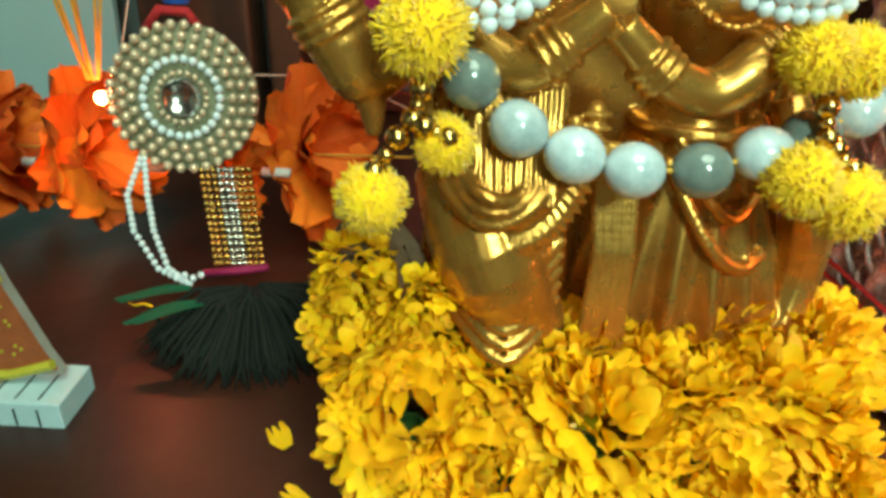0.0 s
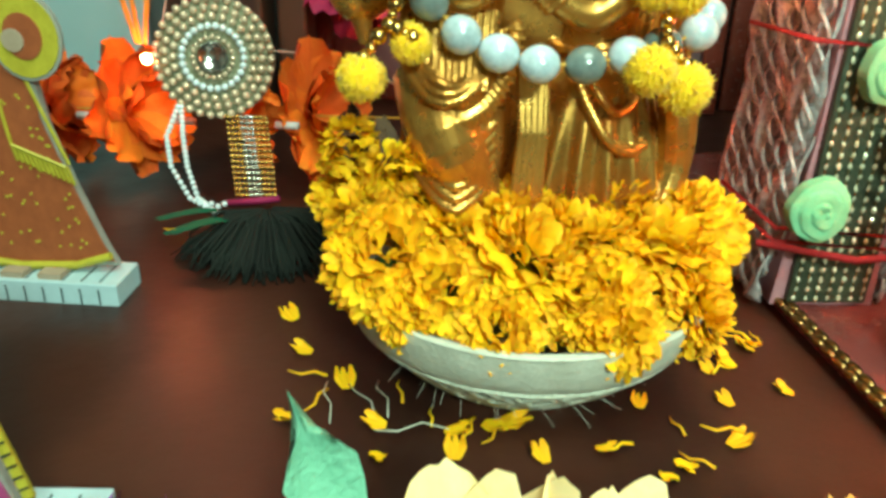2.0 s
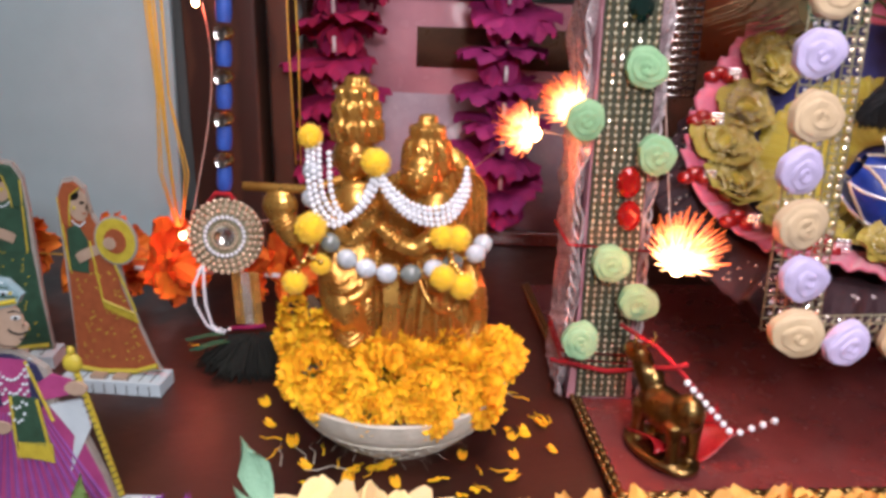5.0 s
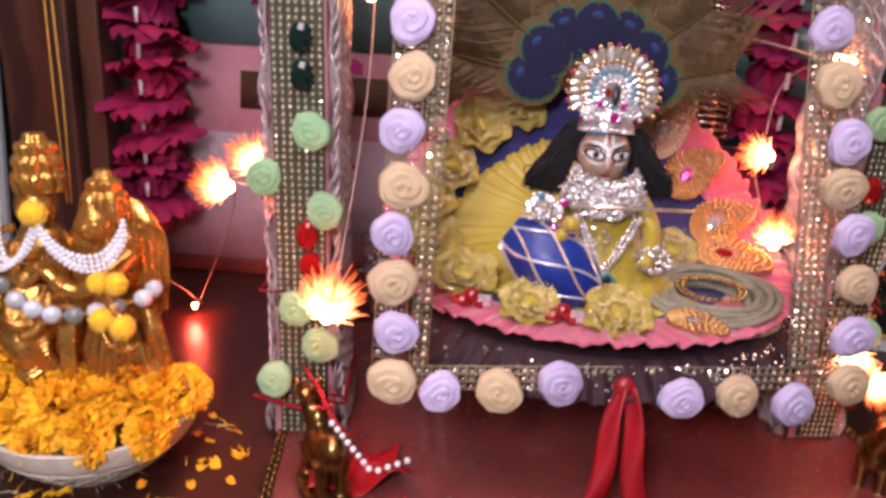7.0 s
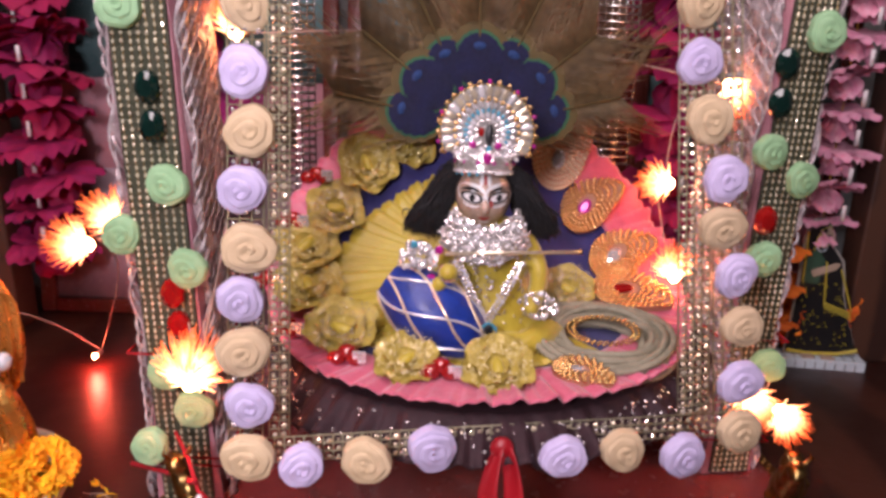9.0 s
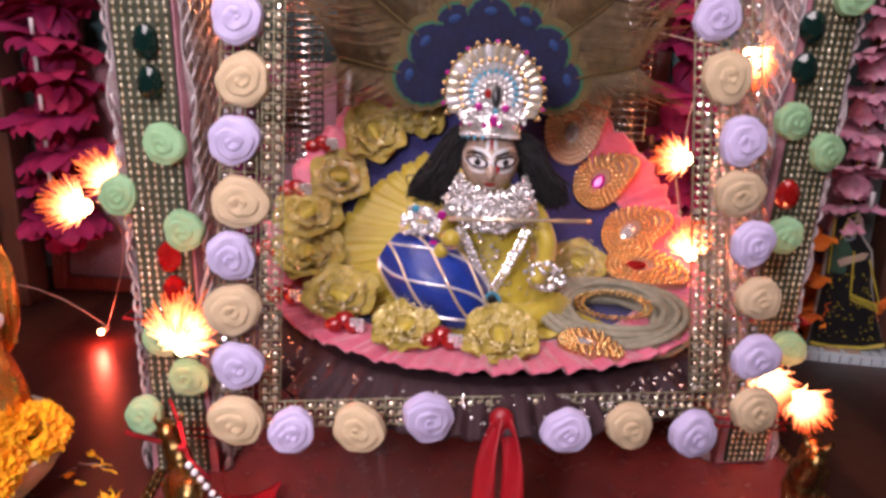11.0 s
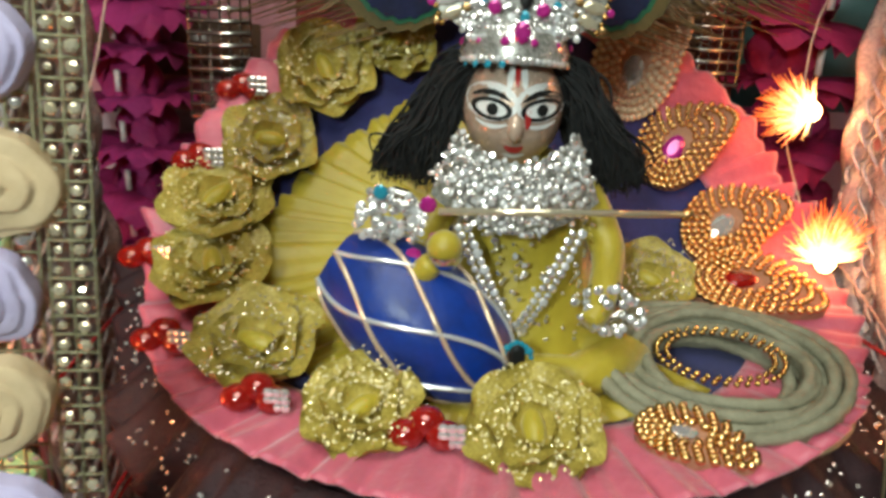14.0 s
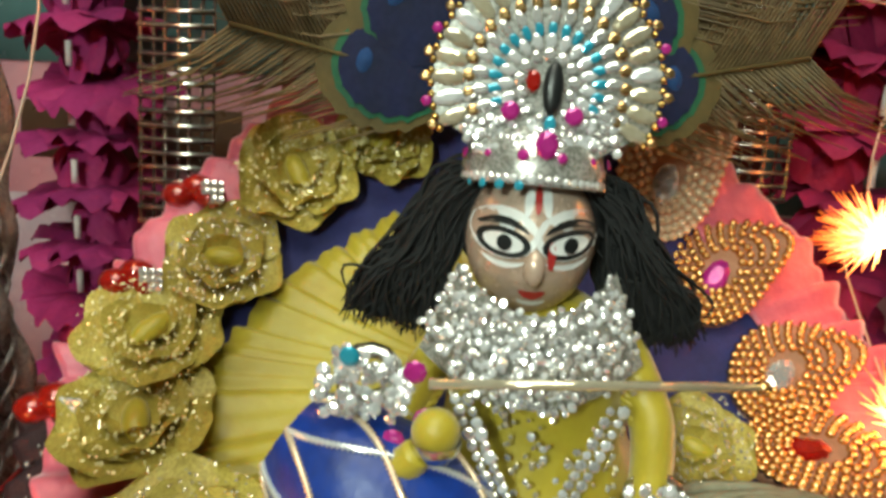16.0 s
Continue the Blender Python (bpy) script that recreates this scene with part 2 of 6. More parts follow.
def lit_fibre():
    """Fibres whose emission stands for the bulb's light: white-hot at bulb, orange-red at tips."""
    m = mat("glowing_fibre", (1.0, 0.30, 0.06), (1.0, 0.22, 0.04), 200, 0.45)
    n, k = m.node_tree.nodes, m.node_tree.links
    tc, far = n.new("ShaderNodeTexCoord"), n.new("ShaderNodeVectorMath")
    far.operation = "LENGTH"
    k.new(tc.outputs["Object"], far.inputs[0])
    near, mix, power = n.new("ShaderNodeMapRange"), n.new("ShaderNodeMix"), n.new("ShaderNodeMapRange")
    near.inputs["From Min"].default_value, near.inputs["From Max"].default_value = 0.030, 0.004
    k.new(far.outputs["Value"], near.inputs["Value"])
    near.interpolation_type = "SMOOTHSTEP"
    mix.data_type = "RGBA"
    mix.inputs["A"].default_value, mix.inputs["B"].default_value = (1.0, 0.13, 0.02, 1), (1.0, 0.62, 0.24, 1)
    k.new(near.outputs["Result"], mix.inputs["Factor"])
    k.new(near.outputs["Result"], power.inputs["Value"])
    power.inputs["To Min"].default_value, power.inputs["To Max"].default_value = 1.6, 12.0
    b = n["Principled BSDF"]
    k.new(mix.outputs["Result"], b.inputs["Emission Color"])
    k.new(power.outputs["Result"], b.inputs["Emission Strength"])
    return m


FIBRE = lit_fibre()
WIRE = mat("clear_pinkish_wire", (0.60, 0.42, 0.34), None, 60, 0.35)
PAPER = mat("white_painted_wood_base", (0.55, 0.68, 0.72), (0.46, 0.58, 0.62), 40, 0.5)
CUTEDGE = mat("grey_cut_wood_edge", (0.35, 0.34, 0.30), (0.26, 0.25, 0.22), 80, 0.7, bump=0.3)
P_ORANGE = mat("painted_rust_sari", (0.36, 0.10, 0.035), (0.26, 0.07, 0.025), 120, 0.5, bump=0.1)
P_YELLOW = mat("painted_yellow_trim", (0.55, 0.48, 0.05), (0.40, 0.33, 0.03), 120, 0.5)
P_SKIN = mat("painted_skin", (0.44, 0.34, 0.25), (0.36, 0.27, 0.19), 60, 0.5)
P_PURPLE = mat("painted_plum_skirt", (0.42, 0.07, 0.22), (0.31, 0.045, 0.16), 60, 0.5)
P_VIOLET = mat("painted_violet_stripe", (0.28, 0.08, 0.32), None, 60, 0.5)
P_DKGREEN = mat("painted_dark_green", (0.03, 0.10, 0.06), (0.02, 0.06, 0.035), 100, 0.5)
P_NAVY = mat("painted_navy", (0.03, 0.035, 0.10), None, 100, 0.5)
P_BLUEGREY = mat("painted_pale_blue", (0.26, 0.42, 0.45), (0.18, 0.32, 0.36), 60, 0.5)
PIC = [mat("print_rose", (0.60, 0.31, 0.35), (0.45, 0.21, 0.25), 9, 0.25, coat=0.4), mat("print_grey", (0.54, 0.42, 0.46), (0.38, 0.28, 0.32), 12, 0.25, coat=0.4),
       mat("print_teal", (0.14, 0.28, 0.28), (0.09, 0.19, 0.20), 9, 0.25, coat=0.4), mat("print_orange", (0.34, 0.09, 0.03), (0.16, 0.06, 0.025), 9, 0.3, coat=0.3),
       mat("print_brown", (0.13, 0.075, 0.045), (0.08, 0.045, 0.03), 12, 0.3, coat=0.3)]
FRAMEWOOD = mat("reddish_picture_frame", (0.14, 0.03, 0.02), (0.08, 0.018, 0.012), 30, 0.25, coat=0.5)


# ---- mesh building ----
class Geo:
    """Collects points and faces of one mesh, with a material slot for each face."""

    def __init__(self):
        self.v, self.f, self.m = [], [], []

    def add(self, verts, faces, slot=0, at=None):
        o = len(self.v)
        self.v += [tuple(at @ Vector(p)) if at else tuple(p) for p in verts]
        self.f += [tuple(i + o for i in q) for q in faces]
        self.m += [slot] * len(faces)
        return self

    def grid(self, fn, nu, nv, slot=0, at=None, loop=False):
        verts = [fn(i / nu, j / nv) for i in range(nu + (0 if loop else 1)) for j in range(nv + 1)]
        w = nv + 1
        faces = []
        for i in range(nu):
            a, b = i * w, ((i + 1) % nu if loop else i + 1) * w
            faces += [(a + j, b + j, b + j + 1, a + j + 1) for j in range(nv)]
        return self.add(verts, faces, slot, at)

    def ball(self, c, r, nu=10, nv=6, slot=0, at=None, rough=0.0):
        r = (r, r, r) if isinstance(r, (int, float)) else r
        verts, faces = [(c[0], c[1], c[2] - r[2])], []
        for j in range(1, nv):
            th = math.pi * j / nv
            for i in range(nu):
                ph = 2 * math.pi * i / nu
                k = 1 + rough * (random.random() - 0.5)
                verts.append((c[0] + k * r[0] * math.sin(th) * math.cos(ph), c[1] + k * r[1] * math.sin(th) * math.sin(ph), c[2] - k * r[2] * math.cos(th)))
        verts.append((c[0], c[1], c[2] + r[2]))
        last = len(verts) - 1
        for i in range(nu):
            n = (i + 1) % nu
            faces.append((0, 1 + n, 1 + i))
            for j in range(nv - 2):
                a, b = 1 + j * nu, 1 + (j + 1) * nu
                faces.append((a + i, a + n, b + n, b + i))
            faces.append((1 + (nv - 2) * nu + i, 1 + (nv - 2) * nu + n, last))
        return self.add(verts, faces, slot, at)

    def tube(self, path, rad, n=6, slot=0, at=None, closed=False, flat=1.0):
        pts = [Vector(p) for p in path]
        rads = rad if isinstance(rad, (list, tuple)) else [rad] * len(pts)
        verts, faces, side = [], [], None
        for i, p in enumerate(pts):
            a = pts[i - 1] if i or closed else p
            b = pts[(i + 1) % len(pts)] if i + 1 < len(pts) or closed else p
            d = (b - a).normalized() if (b - a).length > 1e-9 else Vector((0, 0, 1))
            if side is None:
                side = d.cross(Vector((0.13, 0.2, 1))).normalized()
            side = (side - d * side.dot(d)).normalized()
            up = d.cross(side)
            for j in range(n):
                an = 2 * math.pi * j / n
                verts.append(p + rads[i] * (side * math.cos(an) + up * math.sin(an) * flat))
        m = len(pts)
        for i in range(m if closed else m - 1):
            a, b = i * n, ((i + 1) % m) * n
            faces += [(a + j, a + (j + 1) % n, b + (j + 1) % n, b + j) for j in range(n)]
        if not closed:
            faces += [tuple(reversed(range(n))), tuple((m - 1) * n + j for j in range(n))]
        return self.add(verts, faces, slot, at)

    def limb(self, path, rads, n=12, slot=0):
        """A tube along a curve through the given places."""
        pts, rr = [], []
        for i in range(len(path) - 1):
            p = [Vector(path[max(0, min(len(path) - 1, i + k))]) for k in (-1, 0, 1, 2)]
            for j in range(5):
                t = j / 5
                pts.append(0.5 * (2 * p[1] + (p[2] - p[0]) * t + (2 * p[0] - 5 * p[1] + 4 * p[2] - p[3]) * t * t + (3 * p[1] - p[0] - 3 * p[2] + p[3]) * t ** 3))
                rr.append(rads[i] + (rads[i + 1] - rads[i]) * t)
        return self.tube(pts + [Vector(path[-1])], rr + [rads[-1]], n, slot)

    def turned(self, profile, n=48, slot=0, at=None, wob=None):
        """A lathe through a smoothed profile."""
        q = []
        for i in range(len(profile) - 1):
            p = [Vector(profile[max(0, min(len(profile) - 1, i + k))]) for k in (-1, 0, 1, 2)]
            for j in range(6):
                t = j / 6
                c = 0.5 * (2 * p[1] + (p[2] - p[0]) * t + (2 * p[0] - 5 * p[1] + 4 * p[2] - p[3]) * t * t + (3 * p[1] - p[0] - 3 * p[2] + p[3]) * t ** 3)
                q.append((max(0.0, c.x), c.y))
        return self.lathe(q + [profile[-1]], n, slot, at, wob)

    def lathe(self, profile, n=32, slot=0, at=None, wob=None, a0=0.0):
        def fn(u, w):
            r, z = profile[min(int(round(w * (len(profile) - 1))), len(profile) - 1)]
            an = 2 * math.pi * u + a0
            k = wob(an, z) if wob else 1
            return (r * k * math.cos(an), r * k * math.sin(an), z)
        return self.grid(fn, n, len(profile) - 1, slot, at, loop=True)

    def prism(self, pts, y0, y1, slot=0, at=None, edge=None):
        """A board in the xz plane from an outline, between y0 (front) and y1 (back)."""
        n = len(pts)
        o = [(x, y0, z) for x, z in pts] + [(x, y1, z) for x, z in pts]
        self.add(o, [tuple(range(n)), tuple(reversed(range(n, 2 * n)))], slot, at)
        return self.add(o, [((i + 1) % n, i, n + i, n + (i + 1) % n) for i in range(n)], slot if edge is None else edge, at)

    def box(self, c, s, slot=0, at=None, bev=0.0):
        bm = bmesh.new()
        bmesh.ops.create_cube(bm, size=1)
        for p in bm.verts:
            p.co = Vector((p.co.x * s[0], p.co.y * s[1], p.co.z * s[2]))
        if bev:
            bmesh.ops.bevel(bm, geom=bm.edges[:], offset=bev, segments=2, affect="EDGES", profile=0.7)
        bm.verts.index_update()
        self.add([p.co + Vector(c) for p in bm.verts], [[p.index for p in f.verts] for f in bm.faces], slot, at)
        bm.free()
        return self

    def gem(self, c, r, slot=0, at=None, n=8, tall=0.55, face=(0, -1, 0)):
        """A cut stone whose table looks along face."""
        q = Vector(face).normalized().to_track_quat("Z", "Y").to_matrix().to_4x4()
        q = Matrix.Translation(c) @ q
        q = at @ q if at else q
        rx, rz = (r, r) if isinstance(r, (int, float)) else r
        rings = [(1.0, 0.0), (0.9, 0.32 * tall), (0.52, tall * 0.62)]
        k = min(rx, rz)
        verts = [(rx * s * math.cos(2 * math.pi * (i + 0.5 * (j % 2)) / n), rz * s * math.sin(2 * math.pi * (i + 0.5 * (j % 2)) / n), h * k)
                 for j, (s, h) in enumerate(rings) for i in range(n)]
        faces = []
        for j in range(2):
            for i in range(n):
                a, b, c2, d = j * n + i, j * n + (i + 1) % n, (j + 1) * n + i, (j + 1) * n + (i + 1) % n
                faces += [(a, b, c2), (b, d, c2)] if j % 2 == 0 else [(a, b, d), (a, d, c2)]
        faces.append(tuple(2 * n + i for i in range(n)))
        return self.add(verts, faces, slot, q)

    def mesh(self, name, mats, smooth=True):
        me = bpy.data.meshes.new(name)
        me.from_pydata(self.v, [], self.f)
        for m in mats if isinstance(mats, (list, tuple)) else [mats]:
            me.materials.append(m)
        me.polygons.foreach_set("material_index", self.m)
        me.polygons.foreach_set("use_smooth", [smooth] * len(self.f))
        me.update()
        return me


def part(name, geo, material, parent=None, label="", at=None, smooth=True, kind=""):
    """Links a mesh as one object under a thing or a part."""
    me = geo if isinstance(geo, bpy.types.Mesh) else geo.mesh(name, material, smooth)
    ob = new(name, me)
    if parent:
        ob.parent = parent
    if at is not None:
        ob.matrix_basis = at
    return tagged(ob, label, kind=kind)


def thing(name, label, category, at=None, group="", kind="", data=None):
    ob = new(name, data)
    if data is None:
        ob.empty_display_size = 0.01
    ob.matrix_basis = at if at is not None else Matrix()
    return tagged(ob, label, category, group, kind)


def solid(ob, thick, offset=0.0):
    m = ob.modifiers.new("thickness", "SOLIDIFY")
    m.thickness, m.offset = thick, offset
    return ob


T = Matrix.Translation


def face_to(x, y, z, yaw=0.0, pitch=0.0, roll=0.0):
    return pose(x, y, z, pitch, roll, yaw)


rnd = random.Random(7)

# ---- setting ----
g = Geo().box((0.3, 0.05, -0.02), (3.2, 1.7, 0.04), bev=0.006)
table = thing("table", "dark reddish-brown polished wooden table strewn with petals", "table")
part("tabletop", g, WOOD, table)
for x, y in ((-1.2, -0.7), (1.8, -0.7), (-1.2, 0.8), (1.8, 0.8)):
    part("leg", Geo().box((x, y, -0.395), (0.07, 0.07, 0.71), bev=0.005), DARKWOOD, table)
tagged(part("floor", Geo().box((0.3, -0.6, -0.78), (4.4, 3.4, 0.06)), ROOMPAINT), "plain room floor", "floor", kind="structure")
tagged(part("ceiling", Geo().box((0.3, -0.6, 1.85), (4.4, 3.4, 0.06)), ROOMPAINT), "plain painted ceiling", "ceiling", kind="structure")
for nm, c, s in (("wall_north", (0.3, 0.95, 0.53), (4.4, 0.08, 2.58)), ("wall_south", (0.3, -2.28, 0.53), (4.4, 0.08, 2.58)),
                 ("wall_west", (-1.9, -0.6, 0.53), (0.08, 3.1, 2.58)), ("wall_east", (2.5, -0.6, 0.53), (0.08, 3.1, 2.58))):
    tagged(part(nm, Geo().box(c, s), WALLPAINT if nm == "wall_north" else ROOMPAINT), "grey-green painted room wall", "wall", kind="structure")

b = thing("backing_board", "pale teal upright board leaning behind the painted cut-out dolls", "board", face_to(-0.68, 0.72, 0.0, 0, -4))
part("panel", Geo().box((0, 0, 0.36), (0.64, 0.012, 0.72), bev=0.002), BOARD, b)
for x, w in ((-0.285, 0.10), (-0.205, 0.03), (1.06, 0.16)):
    p = thing("wooden_post", "dark brown upright wooden post behind the altar things", "post", T((x, 0.74, 0)), "altar posts")
    part("shaft", Geo().box((0, 0, 0.5), (w, 0.05, 1.0), bev=0.004), DARKWOOD, p)


def picture(label, x, y, w, h, yaw, cols):
    """A framed print that leans back; cols: bands (x0, z0, x1, z1, print) in parts of the picture."""
    p = thing("framed_picture", label, "picture", face_to(x, y, 0.0, yaw, -6), "pictures behind the altar")
    part("backing", Geo().box((0, 0.008, h / 2), (w, 0.006, h)), DARKWOOD, p)
    for sx in (-1, 1):
        part("frame_side", Geo().box((sx * (w / 2 - 0.011), 0, h / 2), (0.022, 0.022, h), bev=0.003), FRAMEWOOD, p)
    for z in (0.011, h - 0.011):
        part("frame_rail", Geo().box((0, -0.0005, z), (w - 0.046, 0.02, 0.022), bev=0.003), FRAMEWOOD, p)
    for i, (x0, z0, x1, z1, k) in enumerate(cols):
        iw, ih = w - 0.044, h - 0.044
        part("print", Geo().box((-iw / 2 + iw * (x0 + x1) / 2, 0.003 - 0.0008 * i, 0.022 + ih * (z0 + z1) / 2), (iw * (x1 - x0), 0.001, ih * (z1 - z0))), PIC[k], p)


picture("framed faded print in rose and grey tones behind the idol", 0.03, 0.80, 0.46, 0.52, 0,
        [(0, 0, 1, 1, 0), (0, 0, 1, 0.42, 1), (0.35, 0.5, 0.9, 0.62, 4), (0.1, 0.7, 1, 1, 2)])
picture("framed print in brown and orange tones behind the swing", 0.48, 0.82, 0.42, 0.62, 0,
        [(0, 0, 1, 1, 4), (0.2, 0.45, 0.85, 0.85, 3), (0, 0.6, 0.25, 1, 2)])
picture("framed print in rose and teal tones behind the swing", 0.83, 0.80, 0.30, 0.5, -6,
        [(0, 0, 1, 1, 1), (0.0, 0.5, 1, 1, 2), (0.3, 0.1, 1, 0.5, 0)])


# ---- cloth flowers and garlands ----
def petal_mesh(name, length, width, material, teeth=5, cup=0.3, jag=0.06, nu=8, seed=0, tip=0.6):
    r = random.Random(seed)
    jags = [1 + jag * (r.random() - 0.5) * 2 for _ in range(nu + 1)]

    def fn(u, w):
        half = width / 2 * math.sin(math.pi * (0.10 + 0.72 * w)) ** 0.7 * (1 if w < 0.7 else max(0.04, 1 - (w - 0.7) * tip))
        L = length * w * (1 - 0.22 * w * (2 * u - 1) ** 2) * (1 if w < 0.99 else jags[int(round(u * nu))])
        x = (u - 0.5) * 2 * half
        return (x, L, cup * length * w * w + 0.07 * width * math.sin(u * math.pi * teeth + seed) * w + 0.25 * width * (u - 0.5) ** 2)
    return Geo().grid(fn, nu, 5).mesh(name, material)


def cloth_flower(parent, at, meshes, n, layers, seed, spread=(18, 62), name="petal", keep=None):
    """A cloth flower: layers of petals round z."""
    r = random.Random(seed)
    for lay in range(layers):
        k = n - lay * 2
        for i in range(k):
            an = 360 / k * i + r.uniform(-9, 9) + lay * 23
            tilt = spread[0] + (spread[1] - spread[0]) * lay / max(1, layers - 1) + r.uniform(-9, 9)
            s = (1 - 0.2 * lay) * r.uniform(0.88, 1.1)
            m = at @ Matrix.Rotation(radians(an), 4, "Z") @ Matrix.Rotation(radians(tilt), 4, "X") @ Matrix.Scale(s, 4)
            part(name, meshes[r.randrange(len(meshes))], None, parent, at=m)


def petals_for(tag, material, length, width, n=3, **kw):
    return [petal_mesh(tag + "_petal", length, width, material, seed=i + len(tag), **kw) for i in range(n)]


MAGP, PURP, PWP = petals_for("magenta", MAGCLOTH, 0.064, 0.072, tip=0.3, jag=0.02, cup=0.35), petals_for("purplepink", PURPCLOTH, 0.064, 0.072, tip=0.3, jag=0.02, cup=0.35), petals_for("pinkwhite", PINKWHITE, 0.046, 0.046, tip=0.3, jag=0.02)
ORP = petals_for("orange", ORGCLOTH, 0.056, 0.050, jag=0.04, tip=0.3, cup=0.2)
YLP, CRP = petals_for("yellow", YELCLOTH, 0.044, 0.027, jag=0.05, cup=0.18, tip=0.5, teeth=2), petals_for("cream", CREAMCLOTH, 0.046, 0.036, jag=0.04, cup=0.15, tip=0.3, teeth=2)
RDP = petals_for("scarlet", mat("red_cloth_petal", (0.46, 0.012, 0.016), (0.34, 0.008, 0.012), 40, 0.7, bump=0.4, spread=0.15), 0.042, 0.034, jag=0.03, tip=0.3, teeth=2)
PPP = petals_for("purple", PURPLE, 0.036, 0.012, jag=0.1, cup=0.3)


def hanging_garland(label, x, y, z0, z1, meshes, step=0.048, seed=0):
    """A vertical string of cloth flowers with white pipe beads between."""
    r = random.Random(seed)
    g = thing("hanging_garland", label, "garland", T((x, y, 0)), "hanging garlands")
    part("string", Geo().tube([(0, 0, z0 - 0.03), (0, 0, z1)], 0.0008, 5), YTHREAD, g)
    z, i = z0, 0
    while z < z1:
        cloth_flower(g, pose(r.uniform(-0.008, 0.008), 0, z, 180 + r.uniform(-14, 14), r.uniform(-14, 14), 0), meshes, 7, 2, seed * 31 + i, (-18, 40))
        part("pipe_bead", Geo().tube([(0.004, -0.042, z + 0.012), (0.004, -0.042, z + 0.032)], 0.0028, 7), PIPE, g)
        z, i = z + step, i + 1
    return g


hanging_garland("magenta cloth-flower garland with white pipe beads hanging behind the idol", -0.130, 0.74, 0.13, 0.72, MAGP, seed=1)
hanging_garland("magenta-purple cloth-flower garland hanging behind the swing post", 0.095, 0.74, 0.10, 0.72, PURP, seed=2)
hanging_garland("deep magenta cloth-flower garland hanging behind the swing", 0.70, 0.66, 0.10, 0.66, MAGP, seed=3)
hanging_garland("short orange cloth-flower garland hanging beside the small doll", 0.862, 0.72, 0.06, 0.17, ORP, seed=7)
hanging_garland("pink and white cloth-flower garland hanging by the dark post", 0.925, 0.72, 0.20, 0.62, PWP, seed=4)


def orange_garland(x0, x1, y, label, seed):
    g = thing("lying_garland", label, "garland", T((0, y, 0)), "orange garlands")
    r = random.Random(seed)
    part("string", Geo().tube([(x0 - 0.03, 0, 0.062), ((x0 + x1) / 2, 0.01, 0.055), (x1 + 0.03, 0, 0.062)], 0.0009, 5), YTHREAD, g)
    x, i = x0, 0
    while x < x1:
        cloth_flower(g, pose(x, r.uniform(-0.01, 0.01), 0.060, 90 + r.uniform(-25, 25), 0, 90 + r.uniform(-30, 30)), ORP, 9, 2, seed * 57 + i, (0, 35))
        part("pipe_bead", Geo().tube([(x + 0.045, -0.040, 0.064), (x + 0.062, -0.041, 0.064)], 0.003, 7), PIPE, g)
        x, i = x + r.uniform(0.062, 0.078), i + 1


orange_garland(-0.56, -0.10, 0.50, "orange cloth-flower garland lying along the board", 5)
orange_garland(0.84, 1.15, 0.76, "orange cloth-flower garland lying behind the small doll", 6)


def front_garland():
    g = thing("front_garland", "cream, yellow, purple and red cloth-flower garland along the table", "garland", T((0, 0, 0)))
    r = random.Random(11)
    pts = []
    for i in range(27):
        x = -0.34 + i * 0.042
        y = 0.085 + (0.05 * max(0, min(1, (x - 0.1) / 0.2))) + r.uniform(-0.006, 0.006)
        if x < -0.14:
            y -= 0.052
        pts.append((x, y, 0.022))
        col = PPP if -0.14 < x < -0.03 or 0.50 < x < 0.54 else RDP if 0.55 < x < 0.60 else (CRP if -0.03 < x < 0.07 else YLP)
        n = 14 if col is PPP else 9
        at = pose(x, y, 0.014, r.uniform(-30, 10), r.uniform(-18, 18), r.uniform(0, 90)) @ Matrix.Scale(1.18 if col is CRP else 1.08, 4)
        cloth_flower(g, at, col, n, 3 if col is PPP else 2, 100 + i, (40, 68))
    part("string", Geo().tube(pts, 0.001, 5), YTHREAD, g)
    leaf = petal_mesh("cloth_leaf", 0.048, 0.019, LEAFCLOTH, teeth=3, cup=0.15, jag=0.05, tip=3.0)
    leafd = petal_mesh("cloth_leaf_dark", 0.05, 0.016, LEAFDARK, teeth=3, cup=0.1, jag=0.05, tip=3.0)
    for x, y, z, rx, ry, rz, m in ((-0.035, 0.068, 0.074, 72, -14, 30, leaf), (-0.030, 0.062, 0.050, 74, -26, 26, leaf), (-0.028, 0.052, 0.030, 70, -24, 12, leaf),
                                   (-0.147, 0.054, 0.046, 80, 6, 14, leafd), (-0.140, 0.050, 0.030, 72, -10, -16, leafd), (0.60, 0.14, 0.02, 60, 12, -40, leaf)):
        part("leaf", m, None, g, at=pose(x, y, z, rx, ry, rz))
    for x in (0.22, 0.29, 0.40, 0.34):
        part("pipe_bead", Geo().tube([(x, 0.093, 0.052), (x + 0.014, 0.093, 0.053)], 0.003, 7), PIPE, g)


front_garland()


